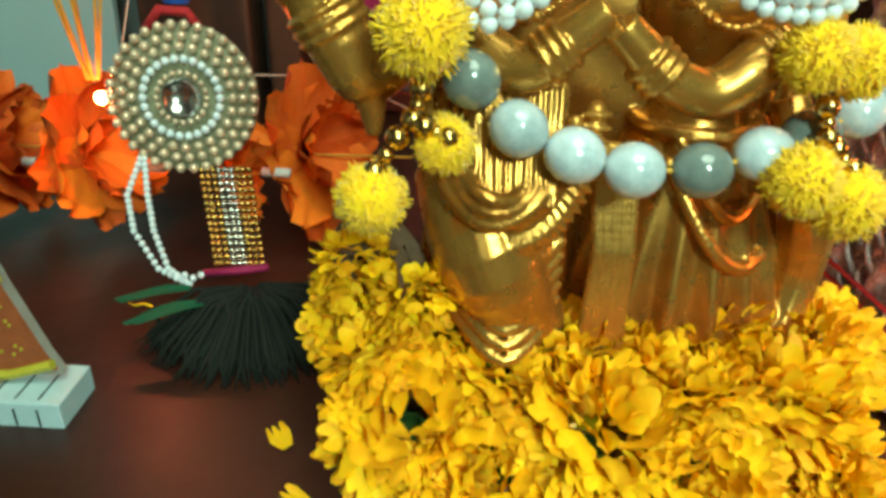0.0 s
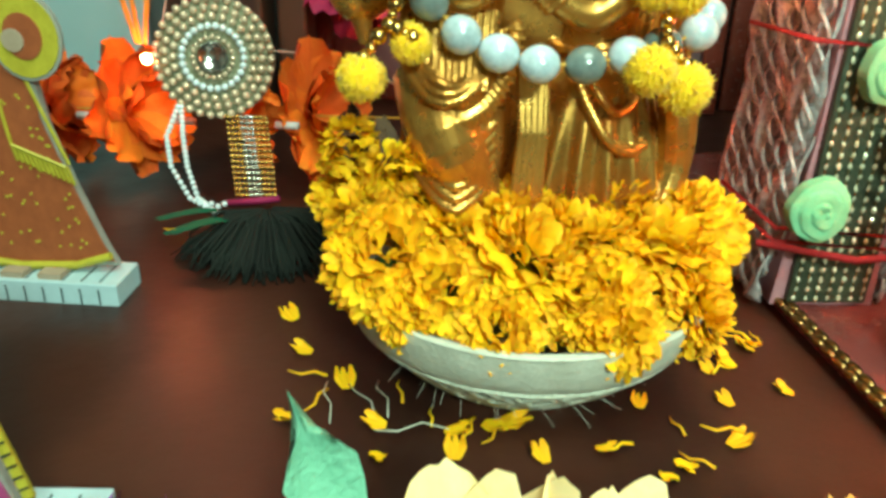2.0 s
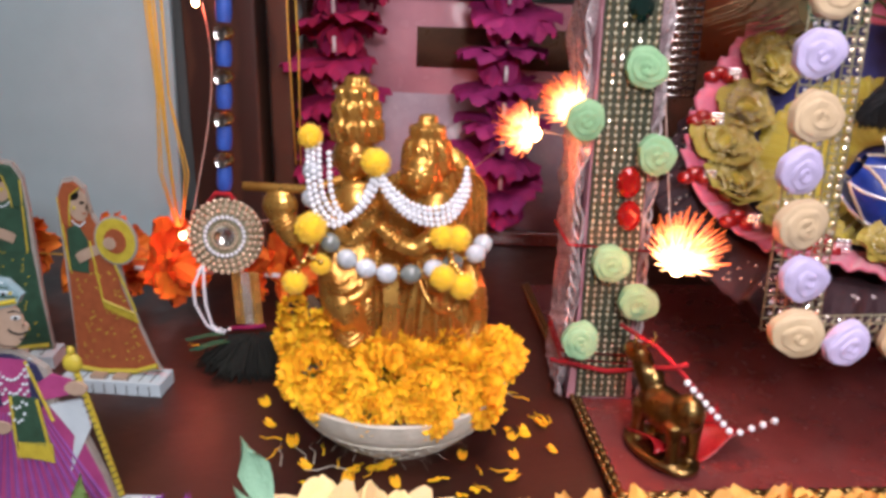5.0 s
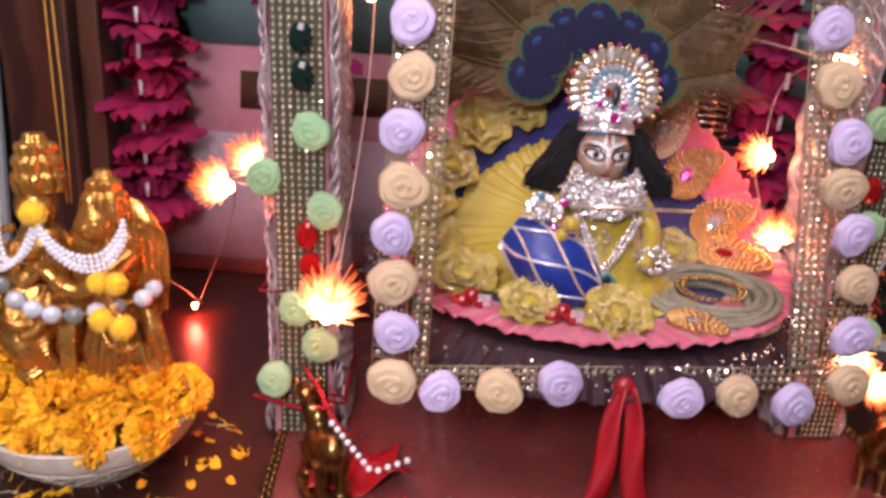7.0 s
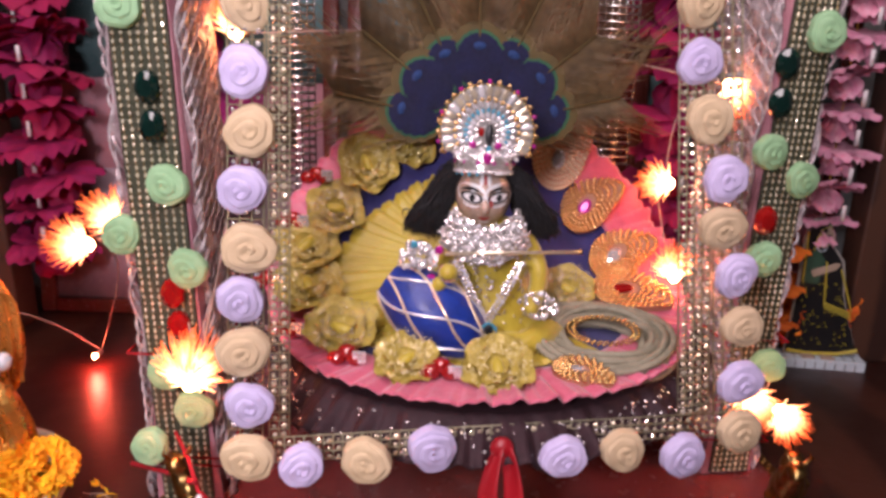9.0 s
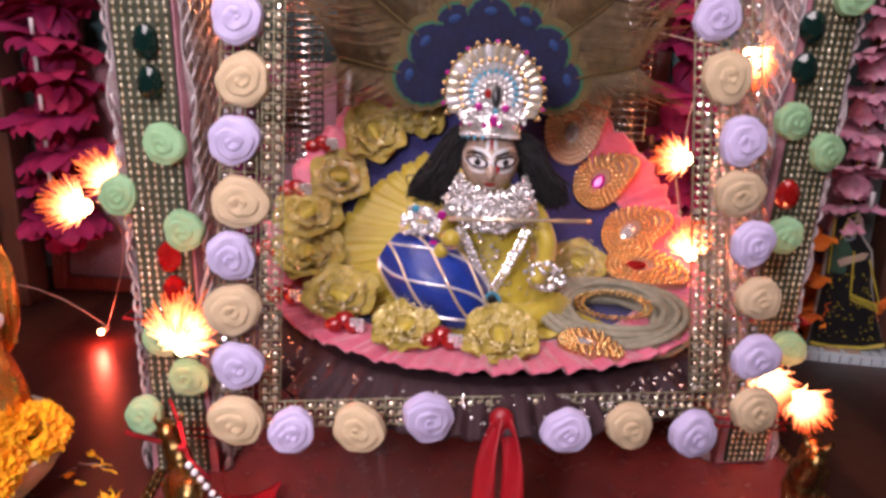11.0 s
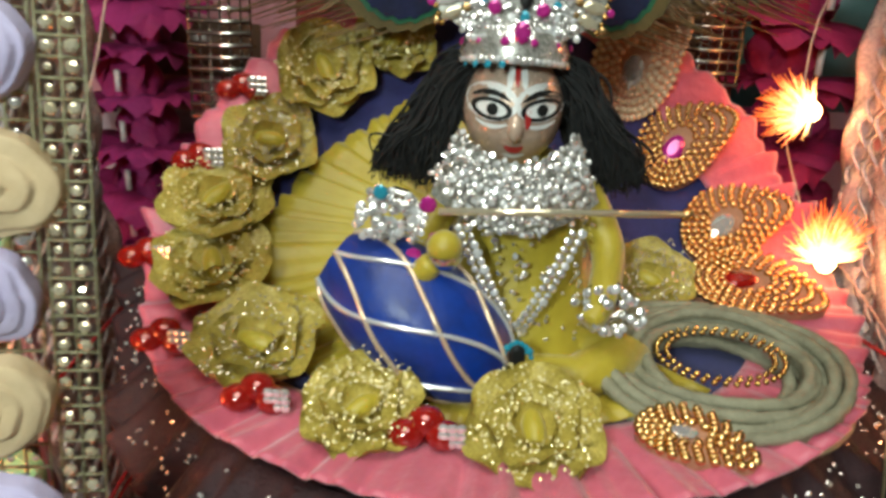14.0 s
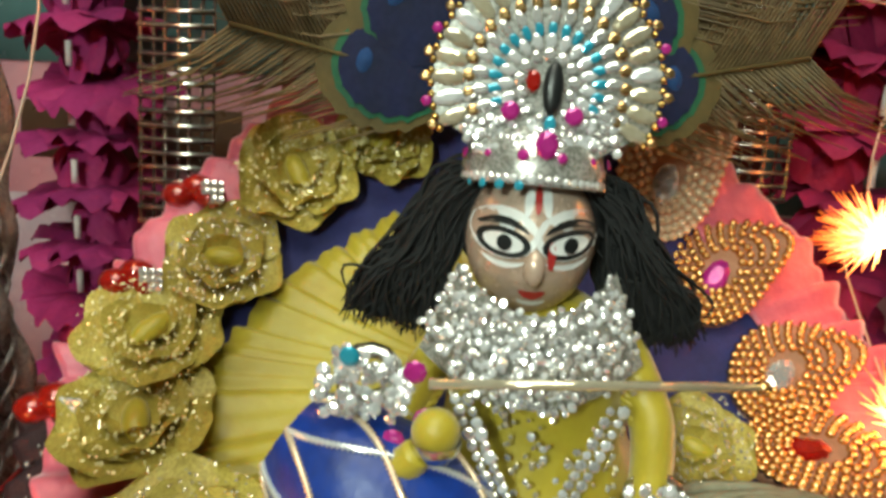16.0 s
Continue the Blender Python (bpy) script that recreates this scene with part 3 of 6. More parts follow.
# ---- bowl of marigolds ----
BX, BY = 0.016, 0.275
bowl = thing("straw_bowl", "round white straw bowl with wound bands, heaped with marigolds", "bowl", T((BX, BY, 0)) @ Matrix.Diagonal((1.13, 1.13, 1, 1)))
part("lining", Geo().lathe([(0.0, 0.004), (0.040, 0.004), (0.056, 0.016), (0.070, 0.034), (0.079, 0.056), (0.076, 0.056), (0.066, 0.036), (0.050, 0.018), (0.0, 0.010)], 48), BASKET, bowl)
part("rim_band", Geo().turned([(0.0735, 0.033), (0.0775, 0.038), (0.0805, 0.047), (0.0820, 0.056), (0.0805, 0.0585), (0.0785, 0.056)], 96, wob=lambda a, z: 1 + 0.006 * math.sin(5 * a) + 0.004 * math.sin(23 * a)), STRAW, bowl, "smooth white split-cane rim band")
for z, rr in ((0.0335, 0.0742), (0.0575, 0.0818)):
    part("binding", Geo().tube([(rr * math.cos(a * math.pi / 32), rr * math.sin(a * math.pi / 32), z) for a in range(64)], 0.0012, 6, closed=True), STRAW, bowl)
part("base_ring", Geo().tube([(0.043 * math.cos(a * math.pi / 24), 0.043 * math.sin(a * math.pi / 24), 0.004) for a in range(48)], 0.004, 6, closed=True), STRAW, bowl)
straws = []
for i in range(4):
    tw = (-0.55, 0.5, -0.3, 0.7)[i]
    straws.append(Geo().tube([((0.044 + 0.0305 * (k / 5) ** 0.75) * math.cos(tw * k / 5), (0.044 + 0.0305 * (k / 5) ** 0.75) * math.sin(tw * k / 5), 0.003 + 0.032 * k / 5) for k in range(6)], 0.0011, 4).mesh("straw", STRAW))
for i in range(110):
    part("straw", straws[i % 4], None, bowl, at=Matrix.Rotation(2 * math.pi * i / 110 + rnd.uniform(-0.05, 0.05), 4, "Z"))
fuzz = Geo().tube([(0.042, 0, 0.003), (0.054, 0.003, 0.010), (0.064, -0.002, 0.009), (0.076, 0.004, 0.004)], [0.0003, 0.0003, 0.0002, 0.0001], 4).mesh("straw", STRAW)
for i in range(44):
    part("straw", fuzz, None, bowl, at=Matrix.Rotation(2 * math.pi * i / 44 + rnd.uniform(-0.1, 0.1), 4, "Z") @ pose(0, 0, rnd.uniform(0, 0.006), rnd.uniform(-20, 20), 0, 0) @ Matrix.Scale(rnd.uniform(0.68, 0.88), 4))

def ruffle(name, material, seed, L=0.0115, W=0.0145):
    """A short fan-shaped petal with a wavy outer edge."""
    r = random.Random(seed)
    ph, lobes = r.uniform(0, 6), r.choice((2, 3, 3))

    def fn(u, w):
        x = (u - 0.5) * W * (0.30 + 0.70 * math.sin(math.pi * (0.04 + 0.60 * w)) ** 0.8)
        lobe = abs(math.sin(math.pi * lobes * u)) ** 0.6
        edge = 1 - 0.28 * w * (2 * u - 1) ** 2 - 0.26 * w ** 3 * (1 - lobe)
        return (x, L * w * edge, w * w * (0.0028 * lobe + 0.0016 * math.sin(u * 7 + ph)) + 0.0014 * w)
    return Geo().grid(fn, 12, 4).mesh(name, material)


MP = [ruffle("marigold_petal", MARI if i < 4 else MARIY, i) for i in range(6)]
SEP = Geo().lathe([(0.001, -0.014), (0.005, -0.012), (0.007, -0.004), (0.004, 0.0)], 10).mesh("sepal_cup", GREEN)


def marigold(x, y, z, rad, rx, ry, seed, yellow=0.0, tall=0.8, fill=1.0):
    """A ruffled marigold head: short crinkled petals over a dome."""
    r = random.Random(seed)
    f = thing("marigold", "fresh orange-yellow marigold head with ruffled petals in the bowl", "flower", pose(x, y, z, rx, ry, seed * 40), "marigolds in the bowl")
    if rad > 0.022:
        part("calyx", SEP, None, f)
    n = int(128 * fill)
    for i in range(n):
        c = 1 - 1.25 * (i + 0.5) / n
        si = math.sqrt(max(0.0, 1 - c * c))
        an = i * 2.39996 + r.uniform(-0.2, 0.2)
        d = Vector((si * math.cos(an), si * math.sin(an), c))
        at = T(Vector((d.x, d.y, d.z * tall)) * rad * 0.62)
        along = Vector((c * math.cos(an), c * math.sin(an), -si))
        rise = radians(22 + 48 * max(0.0, c) ** 2 + r.uniform(-16, 16))
        out = (along * math.cos(rise) + d * math.sin(rise)).normalized()
        side = out.cross(d).normalized()
        turn = Matrix((side, out, side.cross(out))).transposed().to_4x4() @ Matrix.Rotation(r.uniform(-0.5, 0.5), 4, "Y")
        k = r.randrange(4, 6) if r.random() < yellow else r.randrange(4)
        part("petal", MP[k], None, f, at=at @ turn @ Matrix.Scale(rad / 0.030 * r.uniform(0.72, 1.05), 4))
    return f


for i, (x, y, z, rad, rx, ry, yl) in enumerate((
        (-0.046, 0.230, 0.072, 0.033, 30, -14, 0.15), (0.012, 0.226, 0.072, 0.036, 30, 4, 0.6), (0.072, 0.246, 0.072, 0.034, 22, 16, 0.2),
        (-0.064, 0.262, 0.086, 0.026, 10, -30, 0.3), (0.010, 0.250, 0.084, 0.028, 24, 0, 0.5), (0.056, 0.268, 0.084, 0.030, 16, 10, 0.3),
        (0.098, 0.278, 0.074, 0.030, 8, 34, 0.1), (0.044, 0.216, 0.068, 0.026, 46, 12, 0.2), (-0.020, 0.216, 0.068, 0.025, 46, -8, 0.2),
        (0.088, 0.240, 0.064, 0.024, 44, 34, 0.1), (-0.040, 0.254, 0.096, 0.020, 30, -10, 0.4), (0.030, 0.246, 0.080, 0.026, 30, 0, 0.5),
        (-0.016, 0.236, 0.080, 0.024, 36, -6, 0.4), (0.044, 0.234, 0.080, 0.025, 36, 8, 0.4), (0.086, 0.262, 0.084, 0.025, 20, 20, 0.2), (-0.058, 0.240, 0.088, 0.022, 30, -24, 0.3),
        (0.052, 0.204, 0.060, 0.022, 56, 8, 0.2), (0.004, 0.202, 0.060, 0.022, 56, 0, 0.3), (0.088, 0.226, 0.058, 0.022, 50, 30, 0.1), (-0.036, 0.212, 0.061, 0.021, 54, -14, 0.2))):
    marigold(x, y, z, rad, rx, ry, i + 1, yl)
for i, (x, y, z, rx, ry) in enumerate(((-0.066, 0.250, 0.106, 40, -20), (-0.044, 0.238, 0.112, 50, 10), (-0.064, 0.246, 0.120, 30, -30))):
    f = marigold(x, y, z, 0.017, rx, ry, 40 + i, 0.6, fill=0.6)
    f["label"] = "half-withered yellow marigold propped beside the idol"
    part("withered_petal", petal_mesh("withered", 0.014, 0.014, WITHER, cup=0.6, seed=9), None, f, at=pose(0.004, 0, 0.004, 30, 20, 60 * i))
    part("withered_petal", petal_mesh("withered", 0.014, 0.012, WITHER, cup=0.9, seed=4), None, f, at=pose(-0.004, 0.002, 0.008, 50, -20, 200 * i))

# loose petals and straw ends on the table round the bowl
LP = ruffle("loose_petal_mesh", MARI, 21, 0.016, 0.012)
LS = Geo().tube([(0, 0.000, 0.0015), (0.001, 0.007, 0.003), (-0.001, 0.014, 0.002), (0.002, 0.021, 0.0015)], [0.0011, 0.0009, 0.0007, 0.0004], 5).mesh("loose_floret_mesh", MARIY)
SS = Geo().tube([(0, 0, 0.001), (0.004, 0.012, 0.004), (0.002, 0.024, 0.003), (0.007, 0.034, 0.001)], 0.0004, 4).mesh("straw_end_mesh", STRAW)
spots = [(-0.106, 0.293, 40), (-0.09, 0.262, 80), (-0.078, 0.24, 100), (-0.066, 0.232, 20), (-0.012, 0.186, 0), (-0.004, 0.214, 170), (0.028, 0.188, 30), (0.05, 0.2, 260), (0.092, 0.211, 20), (0.111, 0.207, 300), (0.082, 0.186, 140),
         (0.100, 0.190, 60), (0.121, 0.237, 30), (0.148, 0.289, 80), (0.152, 0.293, 10), (0.145, 0.30, 200), (0.155, 0.25, 60), (-0.21, 0.40, 90), (0.13, 0.27, 45), (0.085, 0.196, 210), (0.118, 0.262, 330), (-0.083, 0.21, 130)]
for i in range(30):
    an, d = rnd.uniform(-2.6, 0.9), rnd.uniform(0.082, 0.135)
    spots.append((BX + d * math.cos(an), BY + d * math.sin(an) * 0.8 + 0.005, rnd.uniform(0, 360)))
for i, (x, y, a) in enumerate(spots):
    k = (LP, LS, LP, LS, SS)[i % 5] if i > 21 else (LP, LP, LS)[i % 3]
    nm = "straw_end" if k is SS else "loose_petal"
    ob = thing(nm, "thin pale straw end lying on the table" if k is SS else "fallen orange marigold petal lying on the table", "straw" if k is SS else "petal",
               pose(x, y, 0.0015, rnd.uniform(-4, 10), rnd.uniform(-12, 12), a), "straw ends round the bowl" if k is SS else "fallen petals", data=k)
    ob.scale = [rnd.uniform(0.6, 1.0)] * 3


# ---- gold idol of a couple ----
def idol():
    g = Geo()
    # pedestal and back drape
    g.turned([(0.0, 0.0), (0.066, 0.0), (0.068, 0.012), (0.058, 0.02), (0.0, 0.022)], 40, at=T((0.016, 0.292, 0.04)) @ Matrix.Diagonal((1, 0.62, 1, 1)))
    g.ball((0.014, 0.298, 0.14), (0.040, 0.010, 0.085), 28, 18)
    # standing figure with crossed leg
    lx, ly = -0.020, 0.280
    g.turned([(0.0, 0.055), (0.028, 0.055), (0.026, 0.09), (0.024, 0.12), (0.022, 0.150), (0.018, 0.168), (0.021, 0.185), (0.024, 0.205), (0.018, 0.220), (0.009, 0.227), (0.0, 0.23)], 160,
            at=T((lx, ly, 0)) @ Matrix.Diagonal((1, 0.85, 1, 1)), wob=lambda a, z: 1 + (0.09 * math.cos(a * 14) if z < 0.14 else 0))
    g.ball((lx - 0.002, ly - 0.028, 0.133), (0.018, 0.019, 0.017), 40, 24)
    g.limb([(lx - 0.012, ly - 0.020, 0.150), (lx - 0.004, ly - 0.038, 0.130), (lx + 0.006, ly - 0.034, 0.112), (lx + 0.016, ly - 0.030, 0.100)], [0.016, 0.0165, 0.013, 0.008], 32)
    g.ball((lx + 0.001, ly - 0.006, 0.243), (0.0170, 0.016, 0.0195), 32, 20)
    g.ball((lx + 0.001, ly - 0.022, 0.241), (0.0024, 0.003, 0.0045), 8, 6)
    g.turned([(0.0, 0.046), (0.008, 0.045), (0.010, 0.039), (0.0155, 0.036), (0.0155, 0.028), (0.0185, 0.024), (0.0180, 0.014), (0.0205, 0.010), (0.0200, 0.0), (0.018, -0.004), (0.0, -0.006)], 60, at=T((lx + 0.002, ly, 0.258)), wob=lambda a, z: 1 + 0.07 * math.cos(11 * a) + 0.03 * math.cos(23 * a + 400 * z))
    # arms raised to the flute
    g.limb([(-0.036, 0.270, 0.208), (-0.046, 0.258, 0.192), (-0.0595, 0.247, 0.180), (-0.066, 0.245, 0.190), (-0.073, 0.246, 0.202), (-0.076, 0.246, 0.212)], [0.008, 0.008, 0.0075, 0.0095, 0.009, 0.007], 24)
    g.limb([(-0.060, 0.246, 0.180), (-0.0585, 0.246, 0.172), (-0.058, 0.246, 0.164)], [0.006, 0.004, 0.002], 16)
    g.limb([(-0.038, 0.264, 0.205), (-0.030, 0.248, 0.191), (-0.0168, 0.241, 0.1856), (-0.006, 0.239, 0.194), (0.003, 0.238, 0.202)], [0.0078, 0.0074, 0.0068, 0.0058, 0.005], 24)
    g.tube([(lx - 0.080, ly - 0.034, 0.222), (lx - 0.03, ly - 0.036, 0.222), (lx - 0.004, ly - 0.030, 0.230)], 0.0036, 10)
    g.ball((lx - 0.052, ly - 0.034, 0.208), (0.014, 0.010, 0.014), 14, 8)
    # draped sash loop on the lap
    for k in range(3):
        g.limb([(lx - 0.022 + 0.004 * k, ly - 0.022, 0.182), (lx - 0.021 + 0.004 * k, ly - 0.040, 0.160), (lx - 0.006, ly - 0.052, 0.146 + 0.004 * k), (lx + 0.011 - 0.003 * k, ly - 0.046, 0.154), (lx + 0.015 - 0.003 * k, ly - 0.026, 0.178)], [0.0024] * 5, 10)
    for k in range(6):
        z = 0.100 + 0.005 * k
        g.limb([(lx - 0.016 + 0.0006 * k, ly - 0.034, z + 0.010), (lx + 0.002, ly - 0.0500 + 0.001 * k, z - 0.001), (lx + 0.018, ly - 0.036, z + 0.010)], [0.0021] * 3, 8)
    for k in range(30):
        t = k / 29
        a = math.pi * (1.05 + 0.95 * t)
        g.ball((lx + 0.002 + 0.0215 * math.cos(a), ly - 0.047 + 0.020 * abs(t - 0.5), 0.174 + 0.036 * math.sin(a)), 0.0033, 8, 6)
        g.ball((lx + 0.002 + 0.0155 * math.cos(a), ly - 0.050 + 0.020 * abs(t - 0.5), 0.172 + 0.027 * math.sin(a)), 0.0020, 8, 6)
    for k in range(9):
        g.tube([(lx - 0.010 + 0.003 * k, ly - 0.034, 0.180), (lx - 0.008 + 0.0026 * k, ly - 0.049, 0.150)], 0.0013, 6)
    for k in range(12):
        g.tube([(lx - 0.024 + 0.0022 * k, ly - 0.030 - 0.0012 * k, 0.150), (lx - 0.023 + 0.0022 * k, ly - 0.034 - 0.0012 * k, 0.144)], 0.0010, 6)
    # second figure, pleated skirt
    rx, ry = 0.043, 0.286
    g.turned([(0.0, 0.055), (0.042, 0.055), (0.041, 0.075), (0.037, 0.105), (0.031, 0.130), (0.024, 0.150), (0.017, 0.162), (0.0155, 0.170), (0.019, 0.185), (0.022, 0.200), (0.016, 0.213), (0.008, 0.219), (0.0, 0.222)], 220,
            at=T((rx, ry, 0)) @ Matrix.Diagonal((1, 0.85, 1, 1)), wob=lambda a, z: 1 + (0.10 * math.cos(a * 18) * min(1, max(0, (0.150 - z) / 0.05))))
    g.ball((rx - 0.010, ry - 0.012, 0.231), (0.0160, 0.0155, 0.0180), 32, 20)
    g.ball((rx - 0.012, ry - 0.0275, 0.229), (0.002, 0.003, 0.0035), 8, 6)
    for k in range(13):
        g.ball((lx - 0.018 + 0.003 * k, ly - 0.021 - 0.004 * math.sin(math.pi * k / 12), 0.205 - 0.010 * math.sin(math.pi * k / 12)), 0.0018, 6, 4)
        g.ball((rx - 0.016 + 0.0028 * k, ry - 0.017 - 0.004 * math.sin(math.pi * k / 12), 0.203 - 0.010 * math.sin(math.pi * k / 12)), 0.0018, 6, 4)
    g.turned([(0.0, 0.036), (0.006, 0.035), (0.008, 0.029), (0.0135, 0.026), (0.014, 0.018), (0.0175, 0.014), (0.020, 0.0), (0.018, -0.010), (0.0, -0.012)], 60, at=T((rx - 0.006, ry - 0.002, 0.240)), wob=lambda a, z: 1 + 0.06 * math.cos(10 * a) + 0.03 * math.cos(23 * a + 400 * z))
    # veil behind
    g.ball((rx + 0.006, ry + 0.012, 0.186), (0.036, 0.011, 0.064), 32, 20)
    for k in range(9):
        g.limb([(rx - 0.014 + 0.005 * k, ry + 0.002, 0.262 - 0.004 * k), (rx - 0.012 + 0.0065 * k, ry - 0.001 + 0.0004 * k * k * 0.4, 0.215), (rx - 0.008 + 0.0062 * k, ry + 0.001, 0.150)], [0.0015, 0.0020, 0.0018], 6)
    g.limb([(0.064, 0.270, 0.206), (0.0545, 0.252, 0.195), (0.043, 0.244, 0.187), (0.032, 0.2415, 0.1805), (0.019, 0.239, 0.186), (0.006, 0.238, 0.198)], [0.0082, 0.0078, 0.0072, 0.0070, 0.006, 0.005], 24)
    # girdle and hanging drape of the skirt
    g.tube([(rx + 0.020 * math.cos(a), ry + 0.018 * math.sin(a), 0.160) for a in [i * 0.2618 for i in range(24)]], 0.0028, 6, closed=True)
    for k in range(26):
        t = k / 25
        g.ball((rx - 0.012 + 0.034 * t, ry - 0.0215 - 0.010 * math.sin(math.pi * t), 0.152 - 0.032 * math.sin(math.pi * t * 0.62)), 0.0026, 6, 4)
        g.ball((rx - 0.010 + 0.026 * t, ry - 0.0225 - 0.010 * math.sin(math.pi * t), 0.160 - 0.022 * math.sin(math.pi * t * 0.7)), 0.0020, 6, 4)
    for k in range(5):
        g.tube([(lx + 0.026 + 0.003 * k, ly - 0.026, 0.162), (lx + 0.029 + 0.0025 * k, ly - 0.034, 0.13), (lx + 0.027 + 0.003 * k, ly - 0.036, 0.092)], 0.0019, 6)
    # brows, eyes and lips in relief
    for fx, fy, fz in ((lx + 0.001, ly - 0.0205, 0.243), (rx - 0.011, ry - 0.0260, 0.231)):
        for sx in (-1, 1):
            g.ball((fx + sx * 0.0062, fy + 0.0006, fz + 0.0022), (0.0032, 0.0016, 0.0014), 10, 6)
            g.tube([(fx + sx * 0.0026, fy - 0.0002, fz + 0.0046), (fx + sx * 0.0065, fy + 0.0004, fz + 0.0062), (fx + sx * 0.0105, fy + 0.0032, fz + 0.0046)], 0.0008, 6)
            g.ball((fx + sx * 0.0160, fy + 0.013, fz - 0.004), (0.0026, 0.003, 0.0060), 10, 6)
        g.ball((fx, fy + 0.0008, fz - 0.0082), (0.0042, 0.0016, 0.0011), 10, 6)
        g.ball((fx, fy + 0.0014, fz - 0.0102), (0.0034, 0.0016, 0.0011), 10, 6)
    # ribbed cuff over the bent knee
    for k in range(13):
        a = math.pi * (1.02 + 0.80 * k / 12)
        c = Vector((lx - 0.002 + 0.0200 * math.cos(a), ly - 0.026 + 0.0215 * math.sin(a), 0.139))
        g.tube([c + Vector((0, 0, 0.0062)), c - Vector((0, 0, 0.0062))], 0.0015, 6)
    for z in (0.1465, 0.1315):
        g.tube([(lx - 0.002 + 0.0205 * math.cos(a), ly - 0.026 + 0.0220 * math.sin(a), z) for a in [math.pi * (1.0 + 0.84 * k / 16) for k in range(17)]], 0.0013, 6)
    # ribs across the thick sash cord
    for k in range(34):
        t = k / 33
        a = math.pi * (1.03 + 0.97 * t)
        c = Vector((lx + 0.002 + 0.0215 * math.cos(a), ly - 0.0490 + 0.020 * abs(t - 0.5), 0.174 + 0.036 * math.sin(a)))
        o = Vector((math.cos(a), 0, math.sin(a))) * 0.0042
        g.tube([c - o, c + Vector((0, -0.0016, 0)), c + o], 0.0009, 5)
    # armlets and bracelets
    for c, r, nrm in (((-0.0695, 0.2455, 0.196), 0.0100, (-0.5, 0, 0.9)), ((0.0165, 0.2390, 0.1875), 0.0068, (-0.75, 0, 0.66)), ((-0.0095, 0.2395, 0.1910), 0.0068, (0.75, 0, 0.66)), ((0.048, 0.2475, 0.190), 0.0082, (0.8, 0.3, 0.5))):
        q = Vector(nrm).normalized().to_track_quat("Z", "Y").to_matrix()
        for h in (-0.003, 0.0, 0.003):
            g.tube([Vector(c) + q @ Vector((r * math.cos(i * 0.3927), r * math.sin(i * 0.3927), h)) for i in range(16)], 0.0011, 6, closed=True)
    # lower side drape at the far edge
    g.limb([(rx + 0.026, ry - 0.006, 0.170), (rx + 0.036, ry - 0.016, 0.140), (rx + 0.040, ry - 0.012, 0.112), (rx + 0.034, ry - 0.020, 0.09)], [0.006, 0.009, 0.008, 0.007], 10)
    ob = thing("gold_idol", "antique-gold painted idol of a standing couple in the flower bowl", "statue", data=g.mesh("gold_idol", GOLD))
    m = ob.modifiers.new("cast", "REMESH")
    m.mode, m.voxel_size, m.use_smooth_shade = "VOXEL", 0.00062, True
    s = ob.modifiers.new("soften", "SMOOTH")
    s.factor, s.iterations = 0.4, 1


idol()


PB = Geo().ball((0, 0, 0), 0.00235, 8, 6).mesh("pearl", PEARL)


def pearl_path(pts, rows, down):
    g = thing("pearl_necklace", "looped strands of small white pearls draped over the idol", "necklace", group="pearl necklaces")
    for k in range(rows):
        line = []
        for i in range(len(pts) - 1):
            p = [Vector(pts[max(0, min(len(pts) - 1, i + q))]) for q in (-1, 0, 1, 2)]
            for j in range(40):
                t = j / 40
                line.append(0.5 * (2 * p[1] + (p[2] - p[0]) * t + (2 * p[0] - 5 * p[1] + 4 * p[2] - p[3]) * t * t + (3 * p[1] - p[0] - 3 * p[2] + p[3]) * t ** 3) + Vector(down) * k)
        last = None
        for p in line:
            if last is None or (p - last).length >= 0.0043:
                part("pearl", PB, None, g, at=T(p + Vector((0, -0.001 * (k % 2), 0))))
                last = p


pearl_path([(-0.049, 0.246, 0.256), (-0.047, 0.238, 0.226), (-0.040, 0.233, 0.206), (-0.026, 0.231, 0.1985), (-0.010, 0.231, 0.212), (0.003, 0.234, 0.238)], 3, (0.0042, 0.0005, 0.0028))
pearl_path([(0.004, 0.234, 0.239), (0.014, 0.231, 0.222), (0.030, 0.230, 0.208), (0.046, 0.231, 0.203), (0.060, 0.236, 0.206), (0.070, 0.243, 0.220), (0.072, 0.250, 0.232)], 4, (-0.0006, 0.0003, 0.0040))
pearl_path([(-0.033, 0.246, 0.250), (-0.030, 0.238, 0.222), (-0.020, 0.232, 0.206), (-0.006, 0.232, 0.216), (0.004, 0.235, 0.238)], 1, (0, 0, 0))


